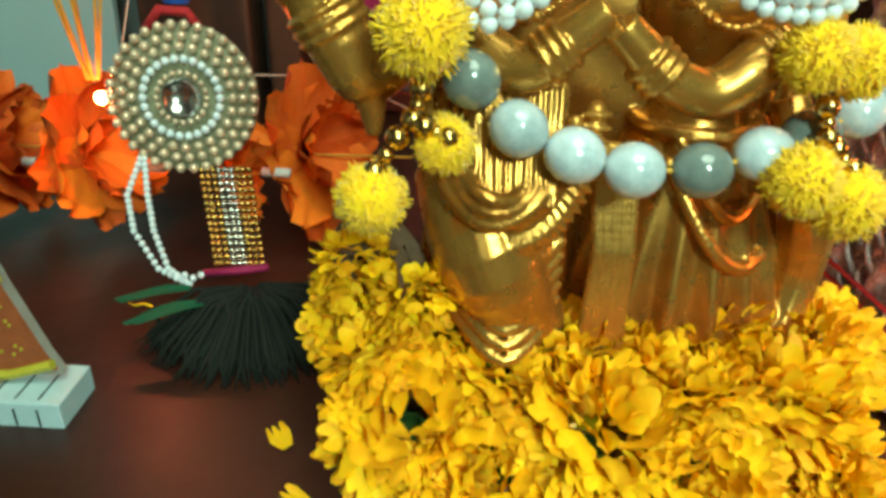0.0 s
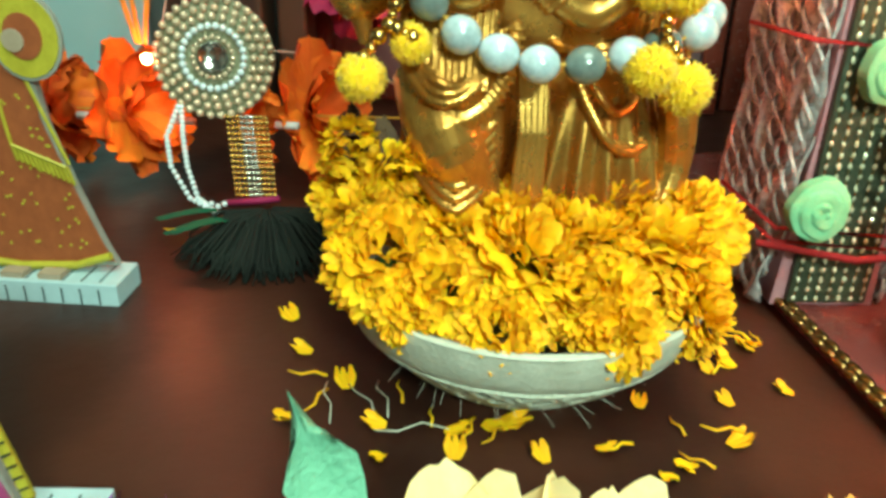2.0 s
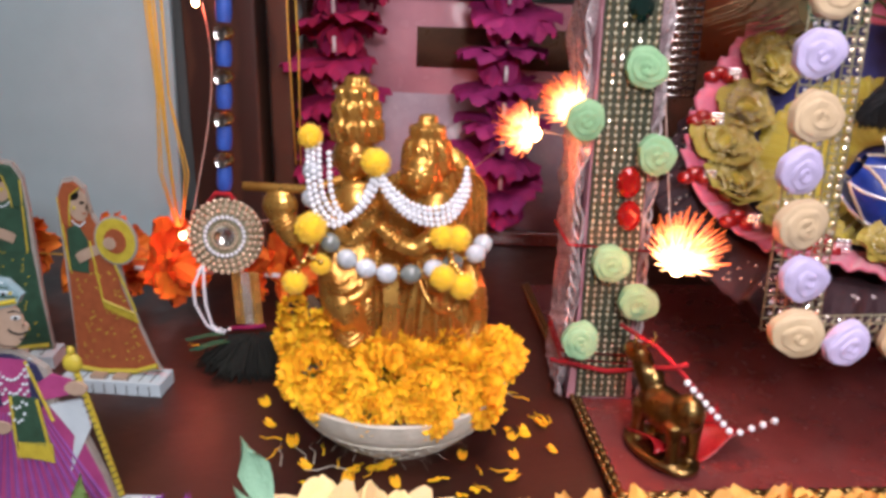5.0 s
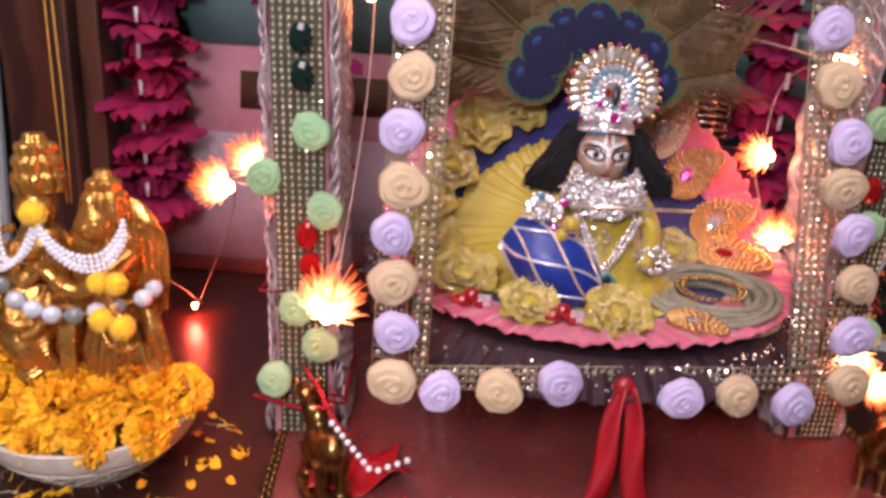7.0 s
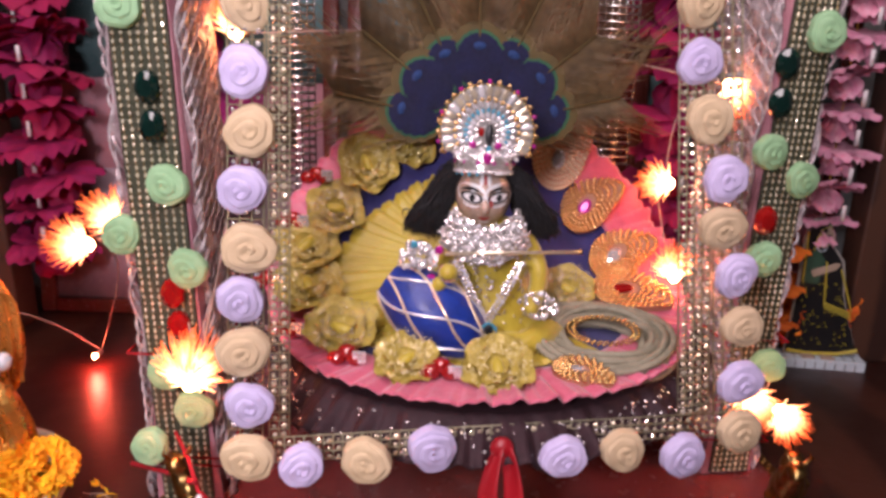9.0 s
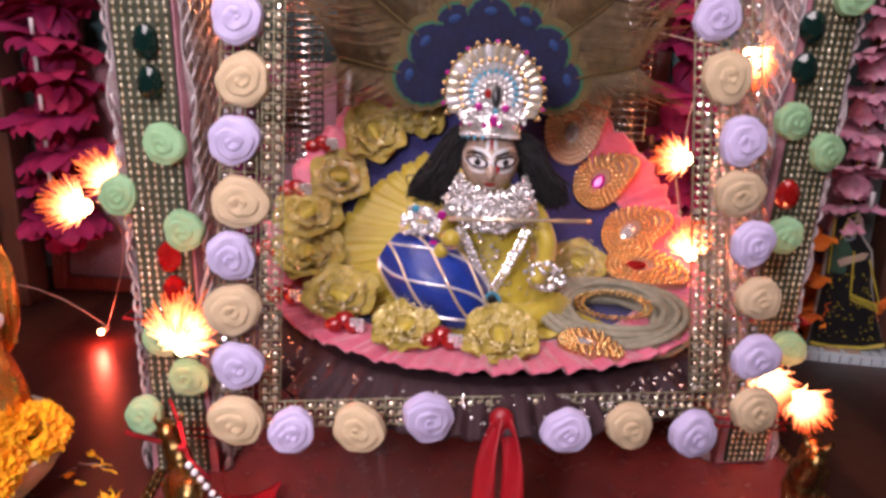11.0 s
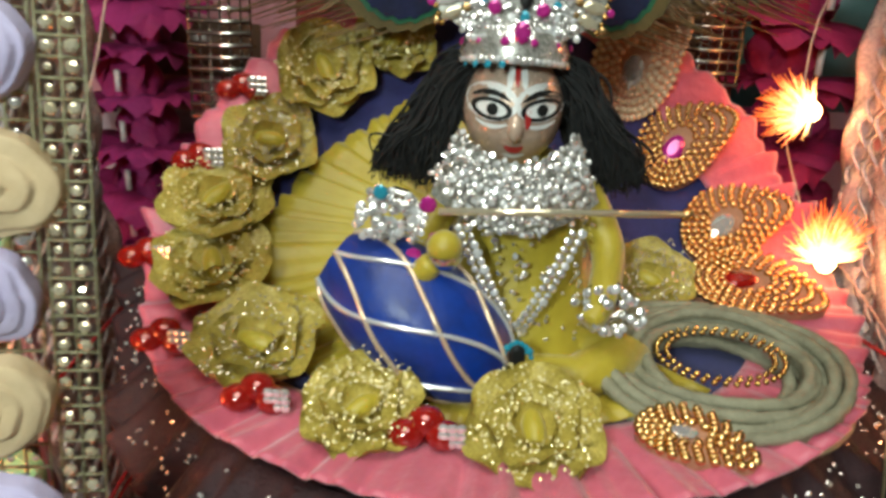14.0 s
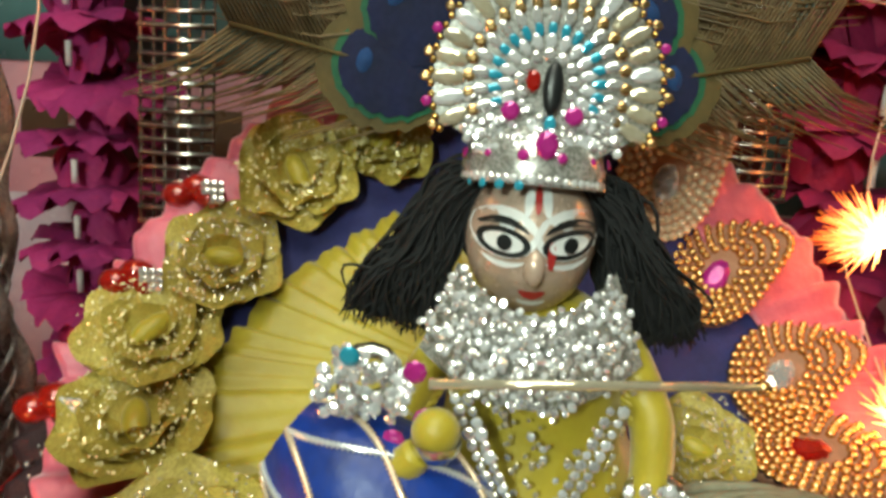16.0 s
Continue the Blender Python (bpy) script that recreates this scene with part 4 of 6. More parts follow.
def agate_string():
    g = thing("agate_bead_string", "string of polished grey and white agate beads round the idol", "necklace")
    pts = [(-0.046, 0.246, 0.236, 0), (-0.047, 0.244, 0.216, 0), (-0.042, 0.240, 0.199, 1), (-0.031, 0.234, 0.184, 1), (-0.018, 0.232, 0.172, 0), (-0.003, 0.230, 0.166, 0), (0.013, 0.230, 0.1625, 0),
           (0.031, 0.232, 0.1625, 1), (0.048, 0.237, 0.166, 0), (0.062, 0.244, 0.169, 1), (0.079, 0.256, 0.173, 0), (0.084, 0.266, 0.178, 0)]
    part("cord", Geo().tube([p[:3] for p in pts], 0.0008, 5), YTHREAD, g)
    for i, (x, y, z, k) in enumerate(pts):
        nx = pts[min(i + 1, len(pts) - 1)]
        pv = pts[max(i - 1, 0)]
        an = math.degrees(math.atan2(nx[2] - pv[2], nx[0] - pv[0]))
        part("agate_bead", Geo().ball((0, 0, 0), (0.0083, 0.0076, 0.0076), 18, 12), AGATED if k else AGATE, g, at=pose(x, y, z, 0, -an, 0))


agate_string()


def pompom(x, y, z, r, squash=1.0):
    """A woolly tuft: core with many short fibres."""
    g = Geo().ball((0, 0, 0), (r * 0.93, r * 0.9, r * 0.93 * squash), 20, 14, rough=0.14)
    q = random.Random(int(x * 9999 + z * 777))
    for _ in range(1300):
        d = Vector((q.gauss(0, 1), q.gauss(0, 1), q.gauss(0, 1))).normalized()
        d.z *= squash
        tip = d * r * q.uniform(0.92, 1.07) + Vector((q.uniform(-1, 1), q.uniform(-1, 1), q.uniform(-1, 1))) * r * 0.12
        g.tube([d * r * 0.8, tip], [r * 0.05, r * 0.015], 3)
    return g


def tassel_set(label, items, links):
    g = thing("pompom_tassel", label, "tassel", group="pompom tassels")
    for x, y, z, r in items:
        part("pompom", pompom(x, y, z, r), POM, g, at=T((x, y, z)))
    for a, b in links:
        n = max(3, int((Vector(b) - Vector(a)).length / 0.0042))
        for i in range(n + 1):
            part("gold_bead", Geo().ball((0, 0, 0), 0.0021 + 0.0012 * (i % 2), 8, 6), GOLDBEAD, g, at=T(Vector(a).lerp(Vector(b), i / n)))


tassel_set("yellow wool pompoms with gold bead chains tied at the idol's side", [(-0.043, 0.224, 0.198, 0.0115), (-0.037, 0.226, 0.169, 0.0078), (-0.055, 0.217, 0.157, 0.0092)],
           [((-0.042, 0.226, 0.187), (-0.045, 0.224, 0.176)), ((-0.046, 0.223, 0.176), (-0.054, 0.217, 0.164)), ((-0.045, 0.223, 0.176), (-0.036, 0.222, 0.172))])
tassel_set("yellow wool pompoms with gold bead chains hanging by the idol's elbow", [(0.054, 0.234, 0.193, 0.0092), (0.066, 0.238, 0.191, 0.0095), (0.056, 0.229, 0.162, 0.0098), (0.071, 0.233, 0.155, 0.0105)],
           [((0.060, 0.236, 0.184), (0.062, 0.234, 0.172)), ((0.062, 0.234, 0.172), (0.070, 0.233, 0.164))])
tassel_set("yellow wool pompom tied between the pearl strands", [(0.004, 0.234, 0.247, 0.0105), (-0.047, 0.247, 0.262, 0.009)], [((0.004, 0.236, 0.240), (0.004, 0.238, 0.236))])


# ---- beaded medallion with tassels, on a peacock-feather tuft ----
def medallion():
    g = thing("beaded_medallion", "round pearl-and-gold beaded medallion with bead tassels standing by the idol", "ornament", pose(-0.187, 0.430, 0.117, -14, 0, 6) @ Matrix.Scale(0.90, 4))
    part("backing_disc", Geo().lathe([(0, 0.003), (0.042, 0.003), (0.044, 0.0), (0.042, -0.003), (0, -0.003)], 40, at=pose(0, 0.003, 0, 90)), MESHGOLD, g)
    bead = Geo().ball((0, 0, 0), 0.0030, 8, 6).mesh("gold_bead", ROSEBEAD)
    for n, r in ((34, 0.0420), (29, 0.0355), (24, 0.0295)):
        for i in range(n):
            a = 2 * math.pi * i / n
            part("gold_bead", bead, None, g, at=T((r * math.cos(a), -0.003, r * math.sin(a))))
    for i in range(26):
        a = 2 * math.pi * i / 26
        part("pearl", PB, None, g, at=T((0.0225 * math.cos(a), -0.005, 0.0225 * math.sin(a))) @ Matrix.Scale(1.15, 4))
    for i in range(20):
        a = 2 * math.pi * i / 20
        part("gold_bead", bead, None, g, at=T((0.0145 * math.cos(a), -0.005, 0.0145 * math.sin(a))) @ Matrix.Scale(0.65, 4))
    part("mirror", Geo().lathe([(0.0, 0.0), (0.0115, 0.0), (0.0115, 0.002)], 28, at=pose(0, -0.004, 0, 90)), SILVER, g)
    part("red_cord", Geo().tube([(-0.020, 0, 0.038), (-0.010, -0.003, 0.050), (0.006, -0.003, 0.049), (0.012, 0, 0.040)], 0.003, 7), REDTHREAD, g)
    small = [Geo().ball((0, 0, 0), 0.0021, 7, 5).mesh("string_bead", m) for m in (SILVER, GOLDBEAD)]
    for i in range(9):
        for k in range(15):
            part("string_bead", small[0 if i in (3, 4, 5) else 1], None, g, at=T((0.008 + 0.0036 * i + 0.0004 * k, -0.002 - (i % 2) * 0.001, -0.043 - 0.0042 * k)))
    c = Geo().tube([(0.006, -0.003, -0.108), (0.028, -0.005, -0.106), (0.046, -0.003, -0.104)], 0.0045, 8, flat=0.6)
    part("magenta_band", c, MAGCLOTH, g)
    for off in (-0.006, 0.006):
        path = [(-0.026 + off * 0.2, -0.004, -0.036), (-0.030 + off, -0.006, -0.058), (-0.028 + off, -0.006, -0.080), (-0.018 + off * 0.5, -0.006, -0.104), (0.000, -0.006, -0.116)]
        for i in range(len(path) - 1):
            for k in range(6):
                part("pearl", PB, None, g, at=T(Vector(path[i]).lerp(Vector(path[i + 1]), k / 6)) @ Matrix.Scale(0.95, 4))
    for k in range(4):
        part("pearl", PB, None, g, at=T((-0.010 + 0.005 * k, -0.007, -0.110 + 0.002 * (k % 2))))


medallion()


def feather_tuft():
    g = thing("feather_tuft", "dark drooping peacock-feather tuft with green sheen on the table", "feathers", T((-0.145, 0.385, 0.0)))
    r = random.Random(3)
    c = Geo()
    for i in range(520):
        a = r.uniform(-2.9, 0.25)
        L = r.uniform(0.03, 0.062)
        ca, sa = math.cos(a), math.sin(a)
        h = r.uniform(0.016, 0.030)
        p = [(0.004 * ca, 0.004 * sa, h), (L * 0.5 * ca, L * 0.5 * sa * 0.9, h * 1.0), (L * 0.85 * ca, L * 0.85 * sa * 0.9, h * 0.5), (L * ca + r.uniform(-0.006, 0.006), L * sa * 0.9, 0.001)]
        c.tube(p, [0.0012, 0.0014, 0.0011, 0.0003], 4)
    part("barb", c, mat("dark_feather", (0.006, 0.009, 0.005), (0.004, 0.005, 0.003), 80, 0.9), g, kind="stuff")
    for i, (x, y, an) in enumerate(((-0.020, -0.02, 200), (0.036, -0.010, -30), (-0.032, -0.006, 190))):
        part("green_barb", petal_mesh("green_barb_mesh", 0.040, 0.012, EYEGREEN, cup=-0.2, seed=i), None, g, at=pose(x, y, 0.028, 4, 0, an - 90))


feather_tuft()

# twisted ribbon rod and threads above the medallion
g = thing("blue_ribbon_rod", "blue ribbon rod wound with gold trim and round mirrors", "ribbon", pose(-0.190, 0.445, 0.165, -2, 3, 0))
for i in range(9):
    z = 0.012 + 0.042 * i
    part("ribbon_wrap", Geo().lathe([(0.0068, -0.013), (0.0082, -0.006), (0.0078, 0.006), (0.0064, 0.013)], 14, at=T((0, 0, z))), BLUECLOTH, g)
    part("gold_trim", Geo().tube([(0.0080 * math.cos(a), 0.0080 * math.sin(a), z + 0.018 + 0.004 * math.sin(a)) for a in [k * 0.5236 for k in range(12)]], 0.0026, 6, closed=True), GOLDBEAD, g)
    part("mirror", Geo().lathe([(0, 0.0), (0.0062, 0.0), (0.0072, 0.001)], 16, at=pose(0, -0.0105, z + 0.019, 90)), SILVER, g)
g = thing("yellow_threads", "loose hanging bundle of thin yellow threads", "thread", T((-0.240, 0.440, 0)))
for i in range(8):
    o = rnd.uniform(-0.012, 0.012)
    part("strand", Geo().tube([(o * 0.3, 0, 0.122), (o * 1.4, rnd.uniform(-0.01, 0.01), 0.18), (o * 0.6 - 0.004, 0, 0.26), (o * 1.2 - 0.006, 0, 0.50)], 0.0009, 5), YTHREAD, g)
g = thing("yellow_threads", "pair of thin yellow threads hanging behind the idol", "thread", T((-0.125, 0.50, 0)))
for o in (-0.003, 0.002):
    part("strand", Geo().tube([(o, 0, 0.18), (o * 2, 0, 0.3), (o - 0.004, 0, 0.6)], 0.0009, 5), YTHREAD, g)


# ---- painted cut-out dolls ----
def arc(cx, cz, rx, rz, a0, a1, n):
    return [(cx + rx * math.cos(radians(a0 + (a1 - a0) * i / n)), cz + rz * math.sin(radians(a0 + (a1 - a0) * i / n))) for i in range(n + 1)]


def disc(g, cx, cz, rx, rz, y0, slot, n=18, th=0.0008):
    g.prism(arc(cx, cz, rx, rz, 0, 360 - 360 / n, n - 1), y0 - th, y0, slot)


def grow(pts, d):
    cx, cz = sum(p[0] for p in pts) / len(pts), sum(p[1] for p in pts) / len(pts)
    return [(x + d * (x - cx) / max(1e-6, math.hypot(x - cx, z - cz)), z + d * (z - cz) / max(1e-6, math.hypot(x - cx, z - cz))) for x, z in pts]


def base_block(g, x0, x1, slot_w, slot_line, depth=0.05, h=0.014):
    g.box(((x0 + x1) / 2, 0, h / 2), (x1 - x0, depth, h), slot_w, bev=0.001)
    n = int((x1 - x0) / 0.012)
    for i in range(1, n):
        g.box((x0 + (x1 - x0) * i / n, -depth / 2 - 0.0002, h * 0.42), (0.0008, 0.0008, h * 0.7), slot_line)
        g.box((x0 + (x1 - x0) * i / n, 0, h + 0.0002), (0.0008, depth * 0.8, 0.0006), slot_line)


def lady(name_label, at, dress, trim, flip=1, tambourine=True):
    """A painted flat wooden figure of a dancer on a block."""
    g = Geo()
    f = [(-0.048, 0.016), (0.046, 0.022), (0.040, 0.034), (0.026, 0.070), (0.014, 0.105), (0.010, 0.128), (0.006, 0.150), (-0.004, 0.163), (-0.010, 0.172), (-0.014, 0.196), (-0.024, 0.205), (-0.036, 0.203), (-0.043, 0.190), (-0.044, 0.16), (-0.043, 0.12), (-0.045, 0.07)]
    f = [(x * flip, z) for x, z in f][::flip]
    g.prism(grow(f, 0.0035), 0.001, 0.006, 5, edge=5)
    g.prism(f, 0.0, 0.003, 0)
    hx = -0.022 * flip
    disc(g, hx, 0.184, 0.0115, 0.0155, 0.0, 2)
    disc(g, hx + 0.011 * flip, 0.181, 0.003, 0.004, 0.0, 2)
    disc(g, hx - 0.004 * flip, 0.193, 0.0065, 0.0050, -0.0006, 4)
    veil = [(-0.017, 0.2000), (-0.026, 0.2035), (-0.036, 0.2015), (-0.042, 0.190), (-0.043, 0.165), (-0.033, 0.164), (-0.0315, 0.180), (-0.028, 0.193)]
    g.prism([(x * flip, z) for x, z in veil][::flip], -0.0020, 0, 0)
    g.tube([(x * flip, -0.0020, z) for x, z in ((-0.017, 0.2000), (-0.028, 0.193), (-0.0315, 0.180), (-0.033, 0.164))], 0.0008, 5, 1)
    disc(g, hx - 0.004 * flip, 0.181, 0.0016, 0.0020, -0.0012, 1, 8)
    for k in range(7):
        g.ball(((-0.030 + 0.0022 * k) * flip, -0.001, 0.168 - 0.004 * math.sin(math.pi * k / 6)), 0.0011, 6, 4, 6)
    disc(g, hx + 0.005 * flip, 0.186, 0.0028, 0.0012, -0.0008, 4, 10)
    disc(g, hx + 0.006 * flip, 0.176, 0.0020, 0.0009, -0.0008, 0, 8)
    g.prism([(x * flip, z) for x, z in [(-0.040, 0.120), (-0.020, 0.118), (-0.016, 0.150), (-0.026, 0.166), (-0.038, 0.160)]][::flip], -0.0008, 0, 3)
    g.prism([(x * flip, z) for x, z in [(-0.032, 0.136), (-0.028, 0.128), (0.000, 0.140), (0.004, 0.148), (-0.002, 0.149), (-0.026, 0.140)]][::flip], -0.0018, -0.001, 2)
    if tambourine:
        disc(g, 0.016 * flip, 0.152, 0.0235, 0.0235, -0.001, 5, 24, 0.002)
        disc(g, 0.016 * flip, 0.152, 0.0215, 0.0215, -0.003, 1, 24)
        disc(g, 0.016 * flip, 0.152, 0.012, 0.012, -0.0038, 0, 20)
        disc(g, 0.010 * flip, 0.150, 0.007, 0.006, -0.0046, 2, 12)
    for a, b in (((-0.014, 0.150), (-0.008, 0.092)), ((-0.008, 0.092), (0.026, 0.080)), ((0.006, 0.140), (0.028, 0.082)), ((-0.043, 0.19), (-0.040, 0.12))):
        g.tube([(a[0] * flip, -0.0012, a[1]), (b[0] * flip, -0.0012, b[1])], 0.0011, 5, 1)
    for i in range(12):
        t = i / 11
        g.tube([((-0.008 + 0.034 * t) * flip, -0.001, 0.092 - 0.012 * t), ((-0.006 + 0.035 * t) * flip, -0.001, 0.083 - 0.013 * t)], 0.0010, 4, 1)
    g.tube([(x * flip, -0.001, z) for x, z in ((-0.046, 0.020), (-0.02, 0.017), (0.02, 0.019), (0.045, 0.026))], 0.0026, 6, 1)
    q = random.Random(5)
    for _ in range(70):
        z = q.uniform(0.03, 0.12)
        x = q.uniform(-0.04, 0.034 - (z - 0.03) * 0.28)
        disc(g, x * flip, z, 0.0009, 0.0009, -0.0002, 1, 6, 0.0006)
    for x in (-0.02, 0.006):
        g.box((x * flip, -0.006, 0.0155), (0.016, 0.012, 0.004), 2)
    base_block(g, -0.062, 0.054, 6, 4, 0.030)
    me = g.mesh("painted_cutout_doll", [dress, trim, P_SKIN, P_DKGREEN, BLACK, CUTEDGE, PAPER], smooth=False)
    return thing("painted_cutout_doll", name_label, "doll", at, "painted cut-out dolls", data=me)


lady("painted flat wooden doll in rust sari holding a tambourine", face_to(-0.255, 0.313, 0, 0) @ Matrix.Diagonal((0.84, 1, 0.98, 1)), P_ORANGE, P_YELLOW)
lady("painted flat wooden doll in dark green dress with raised hand", face_to(-0.392, 0.345, 0, 8), P_DKGREEN, P_YELLOW, -1)
lady("small painted flat doll in black gold-dotted skirt beside the garland", face_to(0.945, 0.70, 0, -6), BLACK, P_YELLOW, tambourine=False)


def king():
    g = Geo()
    f = [(-0.080, 0.018), (0.057, 0.024), (0.050, 0.050), (0.036, 0.090), (0.018, 0.112), (0.022, 0.122), (0.016, 0.140), (0.002, 0.150), (-0.010, 0.156), (-0.030, 0.156), (-0.052, 0.146), (-0.062, 0.12), (-0.062, 0.085), (-0.07, 0.05)]
    g.prism(grow(f, 0.003), 0.001, 0.007, 5, edge=5)
    skirt = [(-0.080, 0.018), (0.057, 0.024), (0.050, 0.050), (0.036, 0.090), (0.014, 0.112), (-0.040, 0.108), (-0.062, 0.07)]
    g.prism(skirt, 0.0, 0.003, 0)
    for i in range(17):
        t = i / 16
        g.tube([(-0.034 + 0.046 * t, -0.0004, 0.104), (-0.078 + 0.131 * t, -0.0004, 0.024)], [0.0006, 0.0021], 5, 7)
    g.tube([(-0.079, -0.001, 0.022), (-0.03, -0.001, 0.017), (0.02, -0.001, 0.019), (0.057, -0.001, 0.027)], 0.0030, 6, 1)
    torso = [(-0.050, 0.110), (0.012, 0.110), (0.018, 0.128), (0.012, 0.146), (-0.006, 0.154), (-0.032, 0.154), (-0.052, 0.144), (-0.058, 0.128)]
    g.prism(torso, -0.001, 0.001, 8)
    g.prism([(-0.018, 0.108), (0.004, 0.108), (0.006, 0.150), (-0.018, 0.152)], -0.0018, -0.001, 0)
    g.prism([(-0.060, 0.080), (-0.044, 0.076), (-0.030, 0.152), (-0.044, 0.150), (-0.060, 0.125)], -0.0024, -0.001, 8)
    g.prism([(-0.010, 0.074), (0.014, 0.070), (0.010, 0.118), (-0.012, 0.122)], -0.0026, -0.001, 3)
    g.prism([(-0.012, 0.068), (0.016, 0.062), (0.014, 0.076), (-0.010, 0.080)], -0.0030, -0.001, 1)
    for i in range(14):
        g.tube([(-0.012 + 0.028 * i / 13, -0.0030, 0.080), (-0.012 + 0.028 * i / 13, -0.0032, 0.066)], 0.0007, 4, 1)
    for a, b in (((-0.044, 0.150), (-0.058, 0.085)), ((-0.030, 0.152), (-0.044, 0.078)), ((0.006, 0.150), (0.020, 0.10)), ((-0.010, 0.12), (-0.012, 0.08)), ((0.010, 0.118), (0.014, 0.074))):
        g.tube([(a[0], -0.003, a[1]), (b[0], -0.003, b[1])], 0.0012, 5, 1)
    q = random.Random(2)
    for _ in range(50):
        disc(g, q.uniform(-0.055, -0.036), q.uniform(0.085, 0.145), 0.0011, 0.0011, -0.0024, 6, 6, 0.0005)
    for k in range(4):
        for i in range(13):
            t = i / 12
            x, z = -0.024 + 0.034 * t, 0.152 - (0.018 + 0.012 * k) * math.sin(math.pi * t)
            g.ball((x, -0.003, z), 0.0013, 6, 4, 6)
    # head in profile, turban, ear and whisker
    disc(g, -0.006, 0.180, 0.0165, 0.0200, -0.001, 2, 22, 0.002)
    disc(g, 0.0105, 0.178, 0.0026, 0.0034, -0.001, 2, 12, 0.002)
    g.prism([(-0.025, 0.188), (0.008, 0.196), (0.012, 0.203), (0.002, 0.214), (-0.018, 0.216), (-0.030, 0.204)], -0.004, 0.003, 9)
    g.tube([(-0.025, -0.0035, 0.192), (0.008, -0.0035, 0.199)], 0.0022, 6, 1)
    disc(g, -0.018, 0.184, 0.0032, 0.0095, -0.003, 4, 14)
    for k in range(4):
        g.tube([(-0.027 + 0.003 * k, -0.0042, 0.197 + 0.004 * k), (-0.008, -0.0046, 0.202 + 0.004 * k), (0.010 - 0.003 * k, -0.0042, 0.202 + 0.0035 * k)], 0.0007, 4, 6 if k % 2 else 3)
    for k in range(6):
        disc(g, -0.022 + 0.0055 * k, 0.2035 + 0.001 * (k % 3), 0.0013, 0.0013, -0.0048, 1 if k % 2 else 4, 8, 0.0006)
    disc(g, 0.005, 0.1855, 0.0034, 0.0015, -0.003, 6, 12)
    disc(g, 0.0055, 0.1855, 0.0013, 0.0014, -0.0038, 4, 10)
    for path, r in (([(0.0, 0.1895), (0.005, 0.1910), (0.010, 0.1892)], 0.0006), ([(0.0105, 0.1735), (0.005, 0.1722), (0.0, 0.1738), (-0.0022, 0.1762)], 0.0009), ([(0.010, 0.1688), (0.0055, 0.1682)], 0.0007), ([(0.0095, 0.1640), (0.002, 0.1618), (-0.008, 0.1625), (-0.016, 0.1668)], 0.0005)):
        g.tube([(x, -0.0032, z) for x, z in path], r, 5, 4)
    disc(g, -0.013, 0.177, 0.0036, 0.0055, -0.0035, 2, 14)
    g.tube([(-0.0125 + 0.0028 * math.cos(a), -0.0046, 0.1775 + 0.0042 * math.sin(a)) for a in [0.6 + i * 0.35 for i in range(13)]], 0.0004, 5, 4)
    # sleeve, hand, staff with ball, pale sash
    g.prism([(0.010, 0.130), (0.016, 0.118), (0.040, 0.124), (0.042, 0.134), (0.024, 0.140)], -0.0030, -0.001, 0)
    g.prism([(0.026, 0.052), (0.048, 0.094), (0.044, 0.118), (0.018, 0.112), (0.034, 0.086)], -0.0010, 0.002, 6)
    g.tube([(0.044, -0.003, 0.142), (0.052, -0.003, 0.105), (0.066, -0.003, 0.034)], 0.0024, 8, 1)
    for i in range(20):
        t = i / 19
        g.tube([(0.0425 + 0.023 * t, -0.0054, 0.137 - 0.103 * t), (0.0465 + 0.023 * t, -0.0054, 0.139 - 0.103 * t)], 0.0005, 4, 4)
    g.ball((0.042, -0.003, 0.150), (0.0075, 0.004, 0.008), 14, 8, 1)
    g.ball((0.042, -0.003, 0.160), (0.003, 0.003, 0.004), 8, 6, 1)
    disc(g, 0.044, 0.131, 0.0085, 0.0055, -0.005, 2, 14, 0.003)
    disc(g, -0.022, 0.094, 0.010, 0.0055, -0.0036, 2, 14, 0.002)
    for x in (-0.03, 0.016):
        g.box((x, -0.006, 0.0155), (0.024, 0.014, 0.004), 2)
    base_block(g, -0.078, 0.086, 6, 4, 0.046)
    me = g.mesh("painted_cutout_doll", [P_PURPLE, P_YELLOW, P_SKIN, P_DKGREEN, BLACK, CUTEDGE, PAPER, P_VIOLET, P_NAVY, P_BLUEGREY], smooth=False)
    thing("painted_cutout_doll", "painted flat wooden doll in plum skirt holding a staff", "doll", face_to(-0.213, 0.120, 0, 4) @ Matrix.Diagonal((0.86, 0.9, 0.88, 1)), "painted cut-out dolls", data=me)


king()

# ---- swing: base board, posts, hanging frame ----
YAW = math.degrees(math.atan2(0.21, 0.978))
UX, UY = math.cos(radians(YAW)), math.sin(radians(YAW))


swing = thing("swing", "home-made cradle swing decked with foam roses, lace and rhinestones", "swing")


def swing_part(name, label, at=None):
    ob = new(name)
    ob.empty_display_size, ob.parent = 0.01, swing
    ob.matrix_basis = at if at is not None else Matrix()
    return tagged(ob, label)


